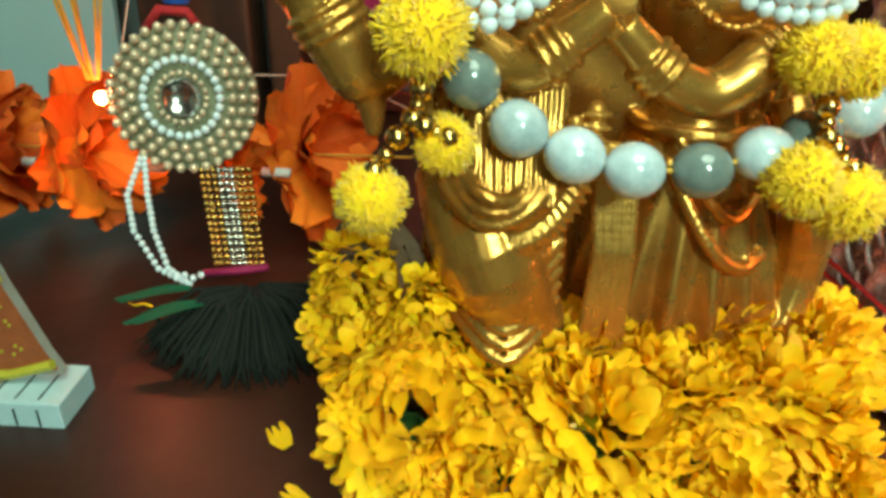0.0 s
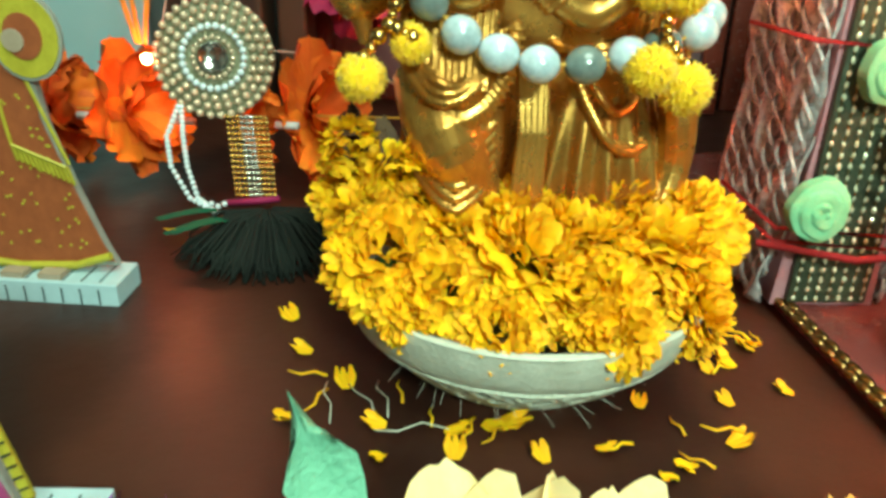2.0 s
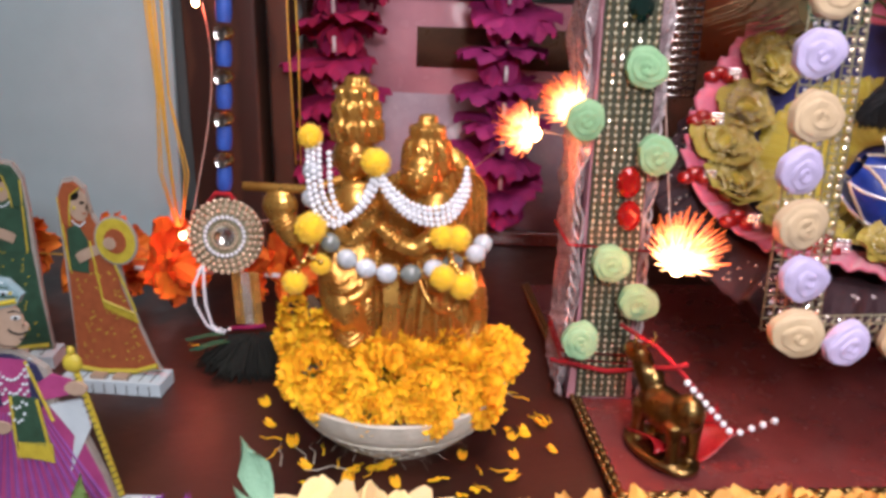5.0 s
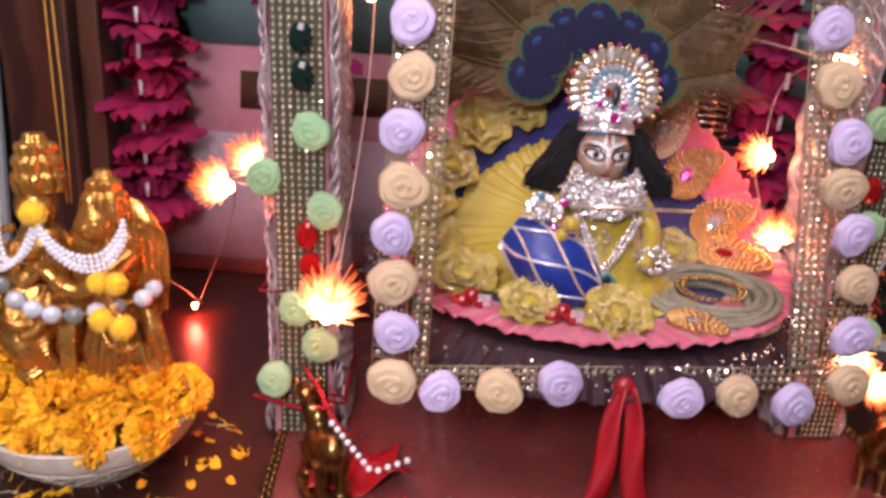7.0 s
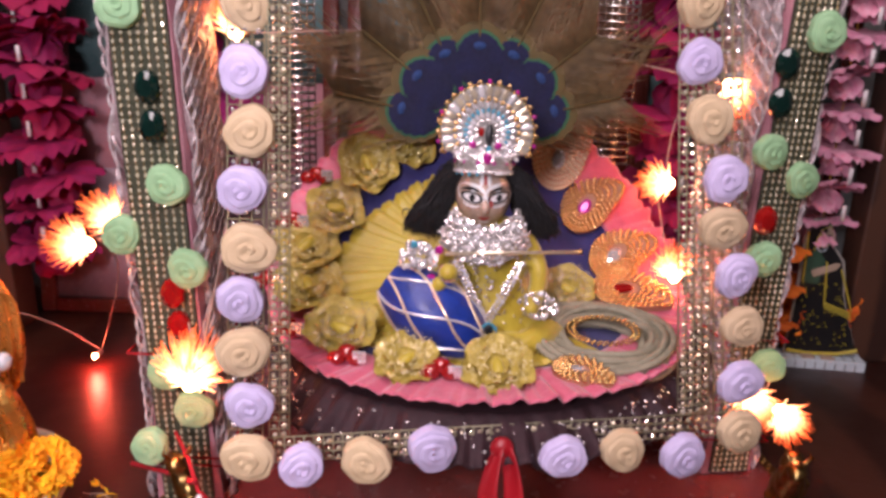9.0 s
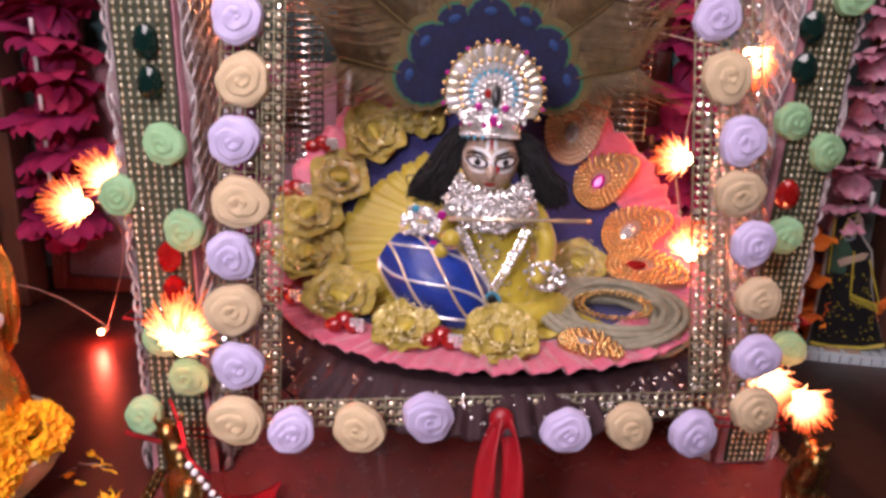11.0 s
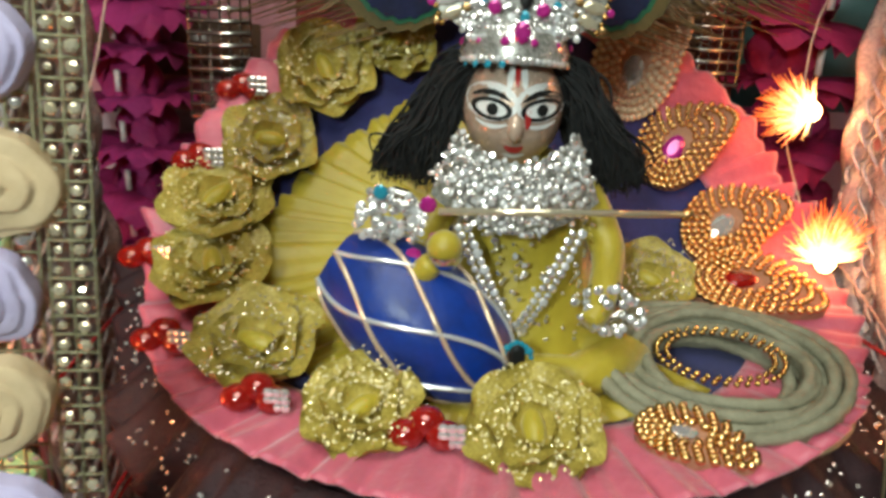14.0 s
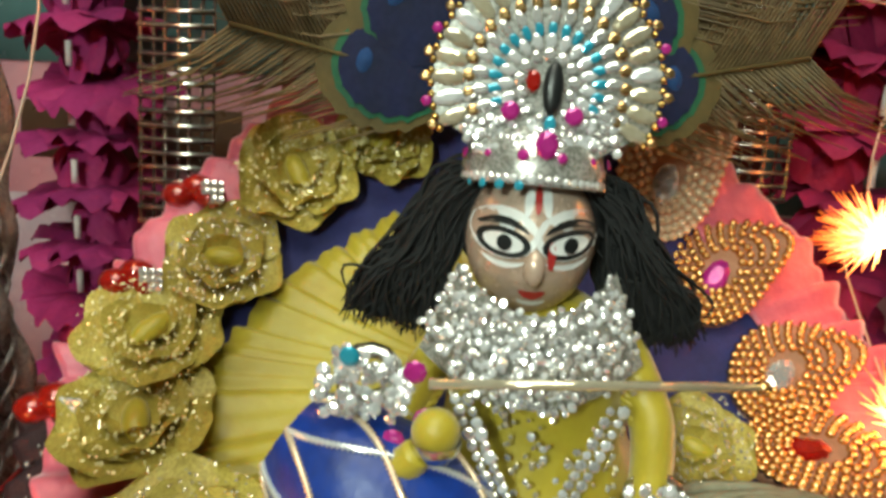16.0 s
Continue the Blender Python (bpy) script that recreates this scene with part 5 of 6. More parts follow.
base = swing_part("base", "glossy maroon base board edged with gold braid", pose(0.4703, 0.2658, 0, 0, 0, 8))
part("board", Geo().box((0.02, 0.175, 0.004), (0.60, 0.43, 0.008), bev=0.001), MAT_RED, base)
for a, b in (((-0.282, -0.042), (0.322, -0.042)), ((-0.282, -0.042), (-0.282, 0.39)), ((0.322, -0.042), (0.322, 0.39))):
    n = int(math.hypot(b[0] - a[0], b[1] - a[1]) / 0.0052)
    wide = abs(b[0] - a[0]) > abs(b[1] - a[1])
    n, bead = n // 2, Geo().ball((0, 0, 0), (0.0062, 0.0030, 0.0024) if wide else (0.0030, 0.0062, 0.0024), 8, 5).mesh("braid_knot", BRASS)
    for row in (-0.0026, 0.0026):
        for i in range(n):
            t = (i + (0.5 if row > 0 else 0)) / n
            x, y = a[0] + (b[0] - a[0]) * t, a[1] + (b[1] - a[1]) * t
            part("braid_knot", bead, None, base, at=T((x, y + row, 0.0098) if wide else (x + row, y, 0.0098)))


def rose_mesh(name, material, r=0.0165, seed=0):
    """A rolled foam rose: a soft dome with a shallow, uneven spiral fold and a pressed rim."""
    g, q = Geo(), random.Random(seed)
    turns, p1, p2, p3 = q.uniform(2.3, 3.0), q.uniform(0, 6), q.uniform(0, 6), q.uniform(0, 6)

    def fn(u, w):
        a = 2 * math.pi * u
        rim = 1 + 0.05 * math.sin(2 * a + p1) + 0.035 * math.sin(3 * a + p2) + 0.02 * math.sin(7 * a + p3)
        k = min(1.0, w / 0.86)
        turn = (k * turns * (1 + 0.06 * math.sin(2 * a + p2)) - u) % 1.0
        fold = (turn ** 0.6 if turn < 0.86 else (1 - turn) / 0.14 * 0.91) * (0.75 + 0.25 * math.sin(3 * a + 5 * k + p3))
        h = (0.0105 - 0.0045 * k * k) + 0.0023 * fold * min(1, 6 * k)
        if w > 0.86:
            h *= max(0.0, 1 - ((w - 0.86) / 0.14) ** 2)
        return (r * rim * (k + 0.05 * max(0, w - 0.86) / 0.14) * math.cos(a), -h, r * rim * (k + 0.05 * max(0, w - 0.86) / 0.14) * math.sin(a))
    g.grid(fn, 72, 30, loop=True)
    return g.mesh(name, material)


ROSES = {"lilac": [rose_mesh("lilac_rose", LILAC, seed=i) for i in range(4)], "cream": [rose_mesh("cream_rose", CREAM, seed=i + 4) for i in range(4)], "green": [rose_mesh("green_rose", GRNROSE, 0.0160, i + 8) for i in range(4)]}


def rose(kind, p, parent, s=1.0, yaw=None):
    part("foam_rose", ROSES[kind][rnd.randrange(4)], None, parent, {"lilac": "lilac foam rose", "cream": "cream foam rose", "green": "mint-green foam rose"}[kind],
         at=pose(*p, rnd.uniform(-10, 6), rnd.uniform(0, 360), (YAW if yaw is None else yaw) + rnd.uniform(-8, 8)) @ Matrix.Scale(s * rnd.uniform(0.94, 1.06), 4))


STUD = Geo().gem((0, 0, 0), 0.0019, n=6).mesh("stud", STONE, smooth=False)


def studded_strip(parent, a, b, width, rows, step, material=None, back=MESHGOLD, thick=0.004, name="mesh_strip", side=None):
    """A strip of mesh tape between two places, set with rows of small stones; the stones are one mesh."""
    a, b = Vector(a), Vector(b)
    d = (b - a).normalized()
    s = Vector(side) if side else Vector((UX, UY, 0))
    s = (s - d * s.dot(d)).normalized()
    nrm = s.cross(d)
    if nrm.y > 0:
        nrm = -nrm
    rot = Matrix((s, -nrm, d)).transposed().to_4x4()
    L = (b - a).length
    mid = (a + b) / 2
    if back:
        part(name, Geo().box((0, 0, 0), (width, thick, L), bev=0.0008), back, parent, at=T(mid) @ rot)
        chain = Geo()
        for j in range(rows):
            x = (-0.5 + (j + 0.5) / rows) * width
            chain.tube([(x + 0.0003 * math.sin(i * 1.9 + j), -thick / 2, -L / 2 + L * i / 60) for i in range(61)], 0.0005, 5)
        part("chain_thread", chain, BRASS, parent, at=T(mid) @ rot)
    else:
        net = Geo()
        for j in range(rows + 1):
            net.tube([((-0.5 + j / rows) * width, 0, -L / 2), ((-0.5 + j / rows) * width, 0, L / 2)], 0.0007, 4)
        for i in range(int(L / step) + 1):
            net.tube([(-width / 2, 0, -L / 2 + i * step), (width / 2, 0, -L / 2 + i * step)], 0.0006, 4)
        part("net", net, MESHGOLD, parent, at=T(mid) @ rot)
    n = max(2, int(L / step))
    c = Geo()
    for i in range(n):
        for j in range(rows):
            x = (-0.5 + (j + 0.5) / rows) * width
            o = 0.0004
            c.gem((x + rnd.uniform(-o, o), -thick / 2 - (0.0005 if back else 0.0), -L / 2 + (i + 0.5) * L / n + rnd.uniform(-o, o)), (rnd.uniform(0.0011, 0.0016), rnd.uniform(0.0016, 0.0023)) if back else rnd.uniform(0.0012, 0.0025), n=6, tall=0.9, face=(rnd.uniform(-0.35, 0.35), -1, rnd.uniform(-0.35, 0.35)))
    part("rhinestone", c, material or STONE, parent, at=T(mid) @ rot, smooth=False, kind="stuff")


def stand_post(label, x, y, yaw, greens, gems, lean=0.0, w=0.05):
    """A tall post: four sides, lace on the flanks, mesh tape with stones on the front."""
    g = swing_part("post", label)
    at = pose(x, y, 0.008, 0, lean, yaw)
    c = Geo()
    H, D = 0.62, 0.088
    c.prism([(-w / 2 * 1.22, 0), (w / 2 * 1.22, 0), (w / 2, 0.1), (w / 2 * 0.94, H), (-w / 2 * 0.94, H), (-w / 2, 0.1)], 0.0, D)
    part("core", c, MESHPINK, g, at=at)
    for sx in (-1, 1):
        def crinkle(u, z, sx=sx):
            hw = w / 2 * (1.22 - 2.2 * min(z * H, 0.1)) if z * H < 0.1 else w / 2
            puff = 0.0035 * math.sin(u * 19 + 5 * math.sin(z * 9)) + 0.003 * math.sin(z * 60 + 3 * math.sin(u * 7))
            return (sx * (hw + 0.004 + puff), 0.002 + (D + 0.012) * u, H * z)
        ob = part("lace_side", Geo().grid(crinkle, 36, 150), LACE, g, at=at)
        solid(ob, 0.0015)
        for col in range(6):
            braid = Geo()
            for ph in (0.0, math.pi):
                pts = []
                for i in range(190):
                    z = H * i / 189
                    hw = w / 2 * (1.22 - 2.2 * min(z, 0.1)) if z < 0.1 else w / 2
                    t = 2 * math.pi * z / 0.030 + ph + col * 1.3
                    pts.append((sx * (hw + 0.0065 + 0.0022 * math.cos(t)), 0.008 + 0.0150 * col + 0.0058 * math.sin(t) + 0.002 * math.sin(z * 40 + col), z))
                braid.tube(pts, 0.0015, 5)
            part("lace_braid", braid, LACE, g, "silvery plaited lace cord", at=at)
    m = at
    a, b = m @ Vector((0, -0.003, 0.004)), m @ Vector((0, -0.003, H))
    studded_strip(g, a, b, w * 0.92, 7, 0.0062, BEAD, back=MESHBACK, side=(math.cos(radians(yaw)), math.sin(radians(yaw)), 0))
    for p in greens:
        rose("green", p, g, yaw=yaw)
    for p, k in gems:
        c = Geo().gem((0, 0, 0), (0.0105, 0.0140), n=14, tall=1.0)
        part("gem", c, EMERALD if k == "g" else RUBY, g, "emerald-green cut gem" if k == "g" else "red cut gem", at=T(p), smooth=False)
    for k in range(3):
        z = (0.040, 0.150, 0.048)[k]
        hw = w / 2 * 1.25 + 0.008
        part("red_thread", Geo().tube([at @ Vector(q) for q in ((-hw, D * 0.9, z), (-hw, -0.006, z + 0.004), (hw, -0.006, z - 0.002), (hw, D, z + 0.004))], 0.0014, 5), REDTHREAD, g)
    return g


stand_post("tall swing post with gold mesh, green foam roses and lace sides", 0.199, 0.334, 4,
           [(0.181, 0.326, 0.451), (0.207, 0.326, 0.313), (0.163, 0.330, 0.269), (0.221, 0.318, 0.245), (0.194, 0.322, 0.148), (0.219, 0.312, 0.117), (0.174, 0.318, 0.075), (0.215, 0.326, 0.50), (0.18, 0.326, 0.56)],
           [((0.197, 0.325, 0.391), "g"), ((0.198, 0.325, 0.360), "g"), ((0.203, 0.324, 0.219), "r"), ((0.206, 0.324, 0.190), "r")], lean=-1.0)
stand_post("tall swing post with gold mesh, green foam roses and emerald gems", 0.725, 0.415, 12,
           [(0.745, 0.400, 0.444), (0.712, 0.398, 0.343), (0.746, 0.404, 0.318), (0.740, 0.396, 0.140), (0.73, 0.40, 0.52), (0.72, 0.398, 0.245)],
           [((0.717, 0.398, 0.418), "g"), ((0.716, 0.398, 0.385), "g"), ((0.72, 0.40, 0.28), "r")], lean=2.0, w=0.045)
top = swing_part("crossbar", "horizontal bar joining both posts on top")
part("bar", Geo().tube([(0.185, 0.378, 0.63), (0.46, 0.43, 0.645), (0.75, 0.46, 0.63)], 0.014, 12), MESHGOLD, top)

seat = swing_part("seat", "hanging seat framed with lilac and cream foam roses")
LEFTY = [(0.300, 0.245, 0.494, "lilac"), (0.301, 0.250, 0.453, "cream"), (0.302, 0.236, 0.412, "lilac"), (0.304, 0.237, 0.373, "cream"), (0.298, 0.232, 0.335, "lilac"), (0.301, 0.228, 0.294, "cream"),
         (0.295, 0.222, 0.259, "lilac"), (0.298, 0.212, 0.224, "cream"), (0.303, 0.203, 0.188, "lilac"), (0.303, 0.196, 0.151, "cream")]
BARR = [(0.339, 0.200, 0.143, "lilac"), (0.384, 0.210, 0.143, "cream"), (0.430, 0.220, 0.149, "lilac"), (0.528, 0.235, 0.137, "lilac"), (0.573, 0.243, 0.140, "cream"), (0.621, 0.252, 0.132, "lilac")]
RIGHTY = [(0.665, 0.262, 0.149, "cream"), (0.663, 0.268, 0.188, "lilac"), (0.661, 0.276, 0.230, "cream"), (0.654, 0.285, 0.268, "lilac"), (0.641, 0.290, 0.303, "cream"), (0.640, 0.295, 0.339, "lilac"),
          (0.625, 0.300, 0.382, "cream"), (0.616, 0.310, 0.422, "lilac"), (0.612, 0.314, 0.463, "cream"), (0.610, 0.318, 0.502, "lilac")]
for x, y, z, k in LEFTY + BARR + RIGHTY:
    rose(k, (x, y - 0.004, z), seat)
studded_strip(seat, (0.320, 0.210, 0.155), (0.326, 0.262, 0.62), 0.014, 2, 0.0064, CRYSTAL, back=None)
studded_strip(seat, (0.634, 0.270, 0.155), (0.600, 0.335, 0.62), 0.026, 4, 0.0062, CRYSTAL, back=None)
studded_strip(seat, (0.296, 0.206, 0.145), (0.306, 0.262, 0.62), 0.024, 3, 0.0085, STONE, back=None)
studded_strip(seat, (0.664, 0.276, 0.145), (0.622, 0.342, 0.62), 0.024, 3, 0.0085, STONE, back=None)
studded_strip(seat, (0.310, 0.206, 0.146), (0.662, 0.278, 0.142), 0.020, 3, 0.0070, CRYSTAL, side=(0, 0, 1), back=None)
# silvery mesh straps behind
for x, y, z in ((0.270, 0.505, 0.27), (0.602, 0.552, 0.30)):
    g = Geo()
    for i in range(7):
        g.tube([(x - 0.021 + 0.007 * i, y + 0.002 * (i % 2), z), (x - 0.020 + 0.007 * i, y + 0.02, 0.64)], 0.0010, 4)
    for i in range(44):
        zz = z + 0.0078 * i
        g.tube([(x - 0.022, y + 0.05 * (zz - z), zz), (x + 0.022, y + 0.05 * (zz - z), zz)], 0.0016, 4)
    part("mesh_strap", g, SILVER, seat, "silvery ladder-mesh strap")

# the seat: a dish whose back rises steeply
RA, RF, RB = 0.1943, 0.1818, 0.1041
SX, SY = 0.4657, 0.4278


def on_seat(a, v, z):
    return Vector((SX + a * UX - v * UY, SY + a * UY + v * UX, z))


def seat_z(v):
    return 0.1697 + 0.216 * max(0.0, min(1.08, (v + RF) / (RF + RB))) ** 3.65


def dish(k0, k1, lift, nu, nv, wave=0.0, waves=60, drop=0.0, wide=0.0, span=(0.0, 1.0), back=0.0):
    def fn(u, w):
        a = 2 * math.pi * (span[0] + (span[1] - span[0]) * u)
        rv = RB if math.sin(a) > 0 else RF
        ki = k0 - wide * min(1.0, max(0.0, 0.5 + math.cos(a) - math.sin(a)))
        k = ki + (k1 - back * max(0.0, math.sin(a)) - ki) * w
        ww = wave * w * (0.75 + 0.25 * math.sin(7 * a) + 0.2 * math.sin(17 * a))
        ripple = 0.6 * math.sin(waves * a + 2 * math.sin(5 * a)) + 0.4 * math.sin(waves * 1.9 * a + 3 * math.sin(3 * a) + 1) + 0.5 * math.sin(11 * a + 2 * math.sin(2 * a))
        out = k * (1 + ww * 0.10 * ripple)
        return tuple(on_seat(RA * out * math.cos(a), rv * out * math.sin(a), seat_z(rv * min(1.0, k) * math.sin(a)) + lift + 0.030 * ww * ripple - drop * w))
    return Geo().grid(fn, nu, nv, loop=span[1] - span[0] > 0.999)


part("cushion", dish(0.0, 0.98, 0.0, 96, 16), NAVY, seat, "navy velvet cushion")
solid(part("frill", dish(0.84, 1.05, 0.004, 1100, 12, 0.17, 48, wide=0.09), PINKFAB, seat, "pink organza frill"), 0.0012)
solid(part("fan_ring", dish(0.20, 0.75, 0.006, 480, 8, 0.10, 44, span=(0.22, 0.84), back=0.15), YELFAB, seat, "pleated yellow satin ring"), 0.001)
solid(part("under_skirt", dish(0.98, 1.15, -0.010, 700, 10, 0.34, 40, 0.030), MAROON, seat, "dark maroon net skirt"), 0.001)
part("seat_board", dish(0.0, 0.97, -0.012, 80, 10), MAROON, seat)
c = Geo()
for i in range(620):
    a, w = rnd.uniform(0, 2 * math.pi), rnd.uniform(0.3, 1.0)
    rv, k = RB if math.sin(a) > 0 else RF, 0.98 + 0.17 * w
    p = on_seat(RA * k * math.cos(a), rv * k * math.sin(a), seat_z(rv * math.sin(a)) - 0.006 - 0.030 * w)
    d = Vector((math.cos(a) * 0.4, -1.0, 0.5)).normalized()
    c.gem(p, rnd.uniform(0.0006, 0.0013), n=5, face=d)
part("skirt_sequin", c, STONE, seat, smooth=False, kind="stuff")
part("ribbon_knot", Geo().ball((0.482, 0.222, 0.146), (0.009, 0.006, 0.009), 12, 8), REDCLOTH, seat)
for sx in (-1, 1):
    def tail(u, w, sx=sx):
        return (0.482 + sx * (0.003 + 0.020 * w + 0.002 * math.sin(9 * w)) + (u - 0.5) * (0.008 + 0.015 * w ** 0.7), 0.216 - 0.028 * w + 0.004 * math.sin(6 * w + u * 3) , 0.146 - 0.132 * w + 0.004 * u)
    solid(part("ribbon_tail", Geo().grid(tail, 6, 20), REDCLOTH, seat, "red satin ribbon tail"), 0.0008)


# ---- things on the seat ----
def glitter_flower(x, y, z, r, pitch, seed, yaw=0.0):
    """A gold glitter rose: rings of rounded petals with a yellow satin heart."""
    q = random.Random(seed)
    f = thing("glitter_flower", "gold-glitter fabric rose with yellow satin heart on the swing seat", "flower", pose(x, y, z, pitch, 0, yaw), "glitter flowers")
    pm = [petal_mesh("glitter_petal", r * 0.84, r * 1.15, GLITTER, teeth=2, cup=0.18, jag=0.0, seed=seed + i, tip=0.15) for i in range(2)]
    for n, tilt, off, s in ((6, 4, 0.20, 1.0), (5, 18, 0.12, 0.74), (4, 34, 0.05, 0.50)):
        for i in range(n):
            an = 360 / n * i + q.uniform(-14, 14) + tilt
            part("petal", pm[i % 2], None, f, at=Matrix.Rotation(radians(an), 4, "Z") @ pose(0, off * r, 0.002, tilt + q.uniform(-8, 8), 0, 0) @ Matrix.Scale(s, 4))
    c = Geo()
    for i in range(280):
        a, k = q.uniform(0, 6.283), r * q.uniform(0.30, 0.92)
        c.gem((k * math.cos(a), k * math.sin(a), 0.010 + 0.2 * (k - 0.4 * r) * 0.4 + q.uniform(0, 0.004)), q.uniform(0.0004, 0.0009), n=5, face=(q.uniform(-0.5, 0.5), q.uniform(-0.5, 0.5), 1))
    part("glitter", c, GOLDSPECK if seed % 3 else CRYSTAL, f, smooth=False, kind="stuff")
    part("heart", Geo().ball((0, 0, r * 0.18), (r * 0.34, r * 0.17, r * 0.15), 14, 8, at=Matrix.Rotation(seed, 4, "Z")), YELFAB, f)


for i, (x, y, z, r, pit, yaw) in enumerate(((0.3917, 0.487, 0.324, 0.027, 58, 6), (0.350, 0.4695, 0.306, 0.032, 56, 10), (0.3225, 0.440, 0.266, 0.030, 48, 12), (0.300, 0.4097, 0.237, 0.033, 38, 8), (0.308, 0.376, 0.208, 0.034, 28, 4),
                                            (0.3465, 0.328, 0.187, 0.034, 24, 0), (0.4055, 0.285, 0.182, 0.027, 30, 0), (0.479, 0.278, 0.181, 0.030, 30, 0), (0.549, 0.414, 0.201, 0.026, 42, 0))):
    glitter_flower(x, y, z, r, pit, i + 1, yaw)


def paisley(x, y, z, s, rot, yaw, pit, stone):
    """A beaded paisley patch: rows of copper beads round a stone."""
    g = thing("beaded_paisley", "copper-gold beaded paisley patch on the seat frill", "ornament", pose(x, y, z, pit, 0, yaw) @ pose(0, 0, 0, 0, rot, 0), "beaded paisley patches")

    def outline(k, n):
        pts = []
        for i in range(n):
            t = 2 * math.pi * i / n
            rr = s * k * (1 + 0.10 * math.cos(t))
            x2, z2 = rr * 0.68 * math.sin(t), rr * math.cos(t)
            x2 += 0.42 * s * max(0, z2 / s) ** 2 * k
            pts.append((x2, z2))
        return pts
    part("pad", Geo().prism(outline(1.0, 30), -0.002, 0.004), mat("tan_felt_pad", (0.46, 0.23, 0.14), (0.34, 0.16, 0.09), 200, 0.8), g)
    bead = Geo().ball((0, 0, 0), 0.0023, 8, 6).mesh("paisley_bead", ROSEBEAD if s > 0.039 else COPPERBEAD)
    for k, n in ((0.97, int(s * 1060)), (0.83, int(s * 900)), (0.68, int(s * 740)), (0.53, int(s * 580)), (0.40, int(s * 430))):
        for px, pz in outline(k, n):
            part("bead", bead, None, g, at=T((px, -0.003, pz)))
    part("stone", Geo().gem((0, -0.003, -s * 0.12), (s * 0.18, s * 0.32), n=10), stone or STONE, g, smooth=False)


paisley(0.5446, 0.514, 0.313, 0.040, 10, -4, -22, STONE)
paisley(0.5735, 0.4945, 0.266, 0.036, 24, -8, -38, MAGSTONE)
paisley(0.602, 0.462, 0.224, 0.036, 34, -6, -48, STONE)
paisley(0.607, 0.425, 0.200, 0.037, 80, 0, -64, RUBY)
paisley(0.5455, 0.289, 0.178, 0.024, 96, 8, -78, STONE)

g = thing("cord_coil", "coil of several grey-green cords lying on the seat", "cord", pose(0.572, 0.345, 0.174, 12, 0, 0))
for i in range(15):
    k, tier = (1.06, 0.96, 0.85, 0.75, 0.65)[i % 5] + rnd.uniform(-0.02, 0.02), i // 5
    z = 0.003 + 0.0056 * tier + 0.001 * (i % 2)
    ph, ox, oy = rnd.uniform(0, 6), rnd.uniform(-0.003, 0.003), rnd.uniform(-0.002, 0.002)
    part("cord", Geo().tube([(ox + 0.058 * k * math.cos(a), oy + 0.047 * k * math.sin(a), z + 0.0028 * math.sin(2 * a + ph)) for a in [j * math.pi / 36 for j in range(72)]], [0.0034 if j % 4 else 0.0029 for j in range(72)], 7, closed=True), GREYROPE, g)
g = thing("bead_coil", "small ring of gold beads lying inside the cord coil", "beads", pose(0.573, 0.346, 0.185, 12, 0, 0))
for k in (0.026, 0.031):
    for i in range(int(k * 1250)):
        a = 2 * math.pi * i / int(k * 1250)
        part("bead", Geo().ball((0, 0, 0), 0.0022, 7, 5) if i == 0 and k < 0.032 else bpy.data.meshes["gold_bead"], GOLDBEAD, g, at=T((k * math.cos(a), 0.7 * k * math.sin(a), 0.006)) @ Matrix.Scale(0.75, 4))
for i, (x, y, z) in enumerate(((0.358, 0.291, 0.181), (0.436, 0.274, 0.180), (0.300, 0.3275, 0.188), (0.2723, 0.376, 0.213), (0.3038, 0.454, 0.295), (0.2855, 0.424, 0.257))):
    g = thing("ruby_cluster", "cluster of red beads and bright rhinestones on the pink frill", "ornament", T((x, y, z)), "ruby clusters")
    for k in range(3):
        part("red_bead", Geo().ball((0, 0, 0), (0.0085, 0.0075, 0.0065), 12, 8), RUBY, g, at=T((-0.010 + 0.008 * k, 0.004 * (k % 2), 0.004 * (k == 1))))
    for k in range(9):
        part("rhinestone", STUD, None, g, at=T((0.006 + 0.0036 * (k % 3), -0.006, 0.0036 * (k // 3))) @ Matrix.Scale(1.3, 4))

g = Geo()


def bolster(u, w):
    a = 2 * math.pi * u
    r = 0.031 * (math.sin(math.pi * (0.06 + 0.88 * w)) ** 0.42) * (1 + 0.02 * math.sin(5 * a + 8 * w) + 0.055 * math.cos(7 * a) * max(0.0, 4 * abs(w - 0.5) - 1) ** 2)
    return (r * math.cos(a), r * math.sin(a) * 0.95, -0.046 + 0.092 * w)


bol = thing("blue_bolster", "royal-blue satin bolster with silver cord lattice before the doll", "cushion", pose(0.4235, 0.324, 0.2115, 0, 0, 0) @ pose(0, 0, 0, 0, 122, -14))
part("case", g.grid(bolster, 40, 24, loop=True), BLUEFAB, bol)
for k in range(6):
    for sgn in (-1, 1):
        pts = [bolster(k / 6 + sgn * 0.25 * i / 119, i / 119) for i in range(120)]
        c = Geo().tube([(x * 1.02, y * 1.02, z) for x, y, z in pts], [0.0007 + 0.0009 * (i % 2) for i in range(120)], 6)
        part("silver_cord", c, ROSEBEAD if sgn > 0 else GLASSY, bol)


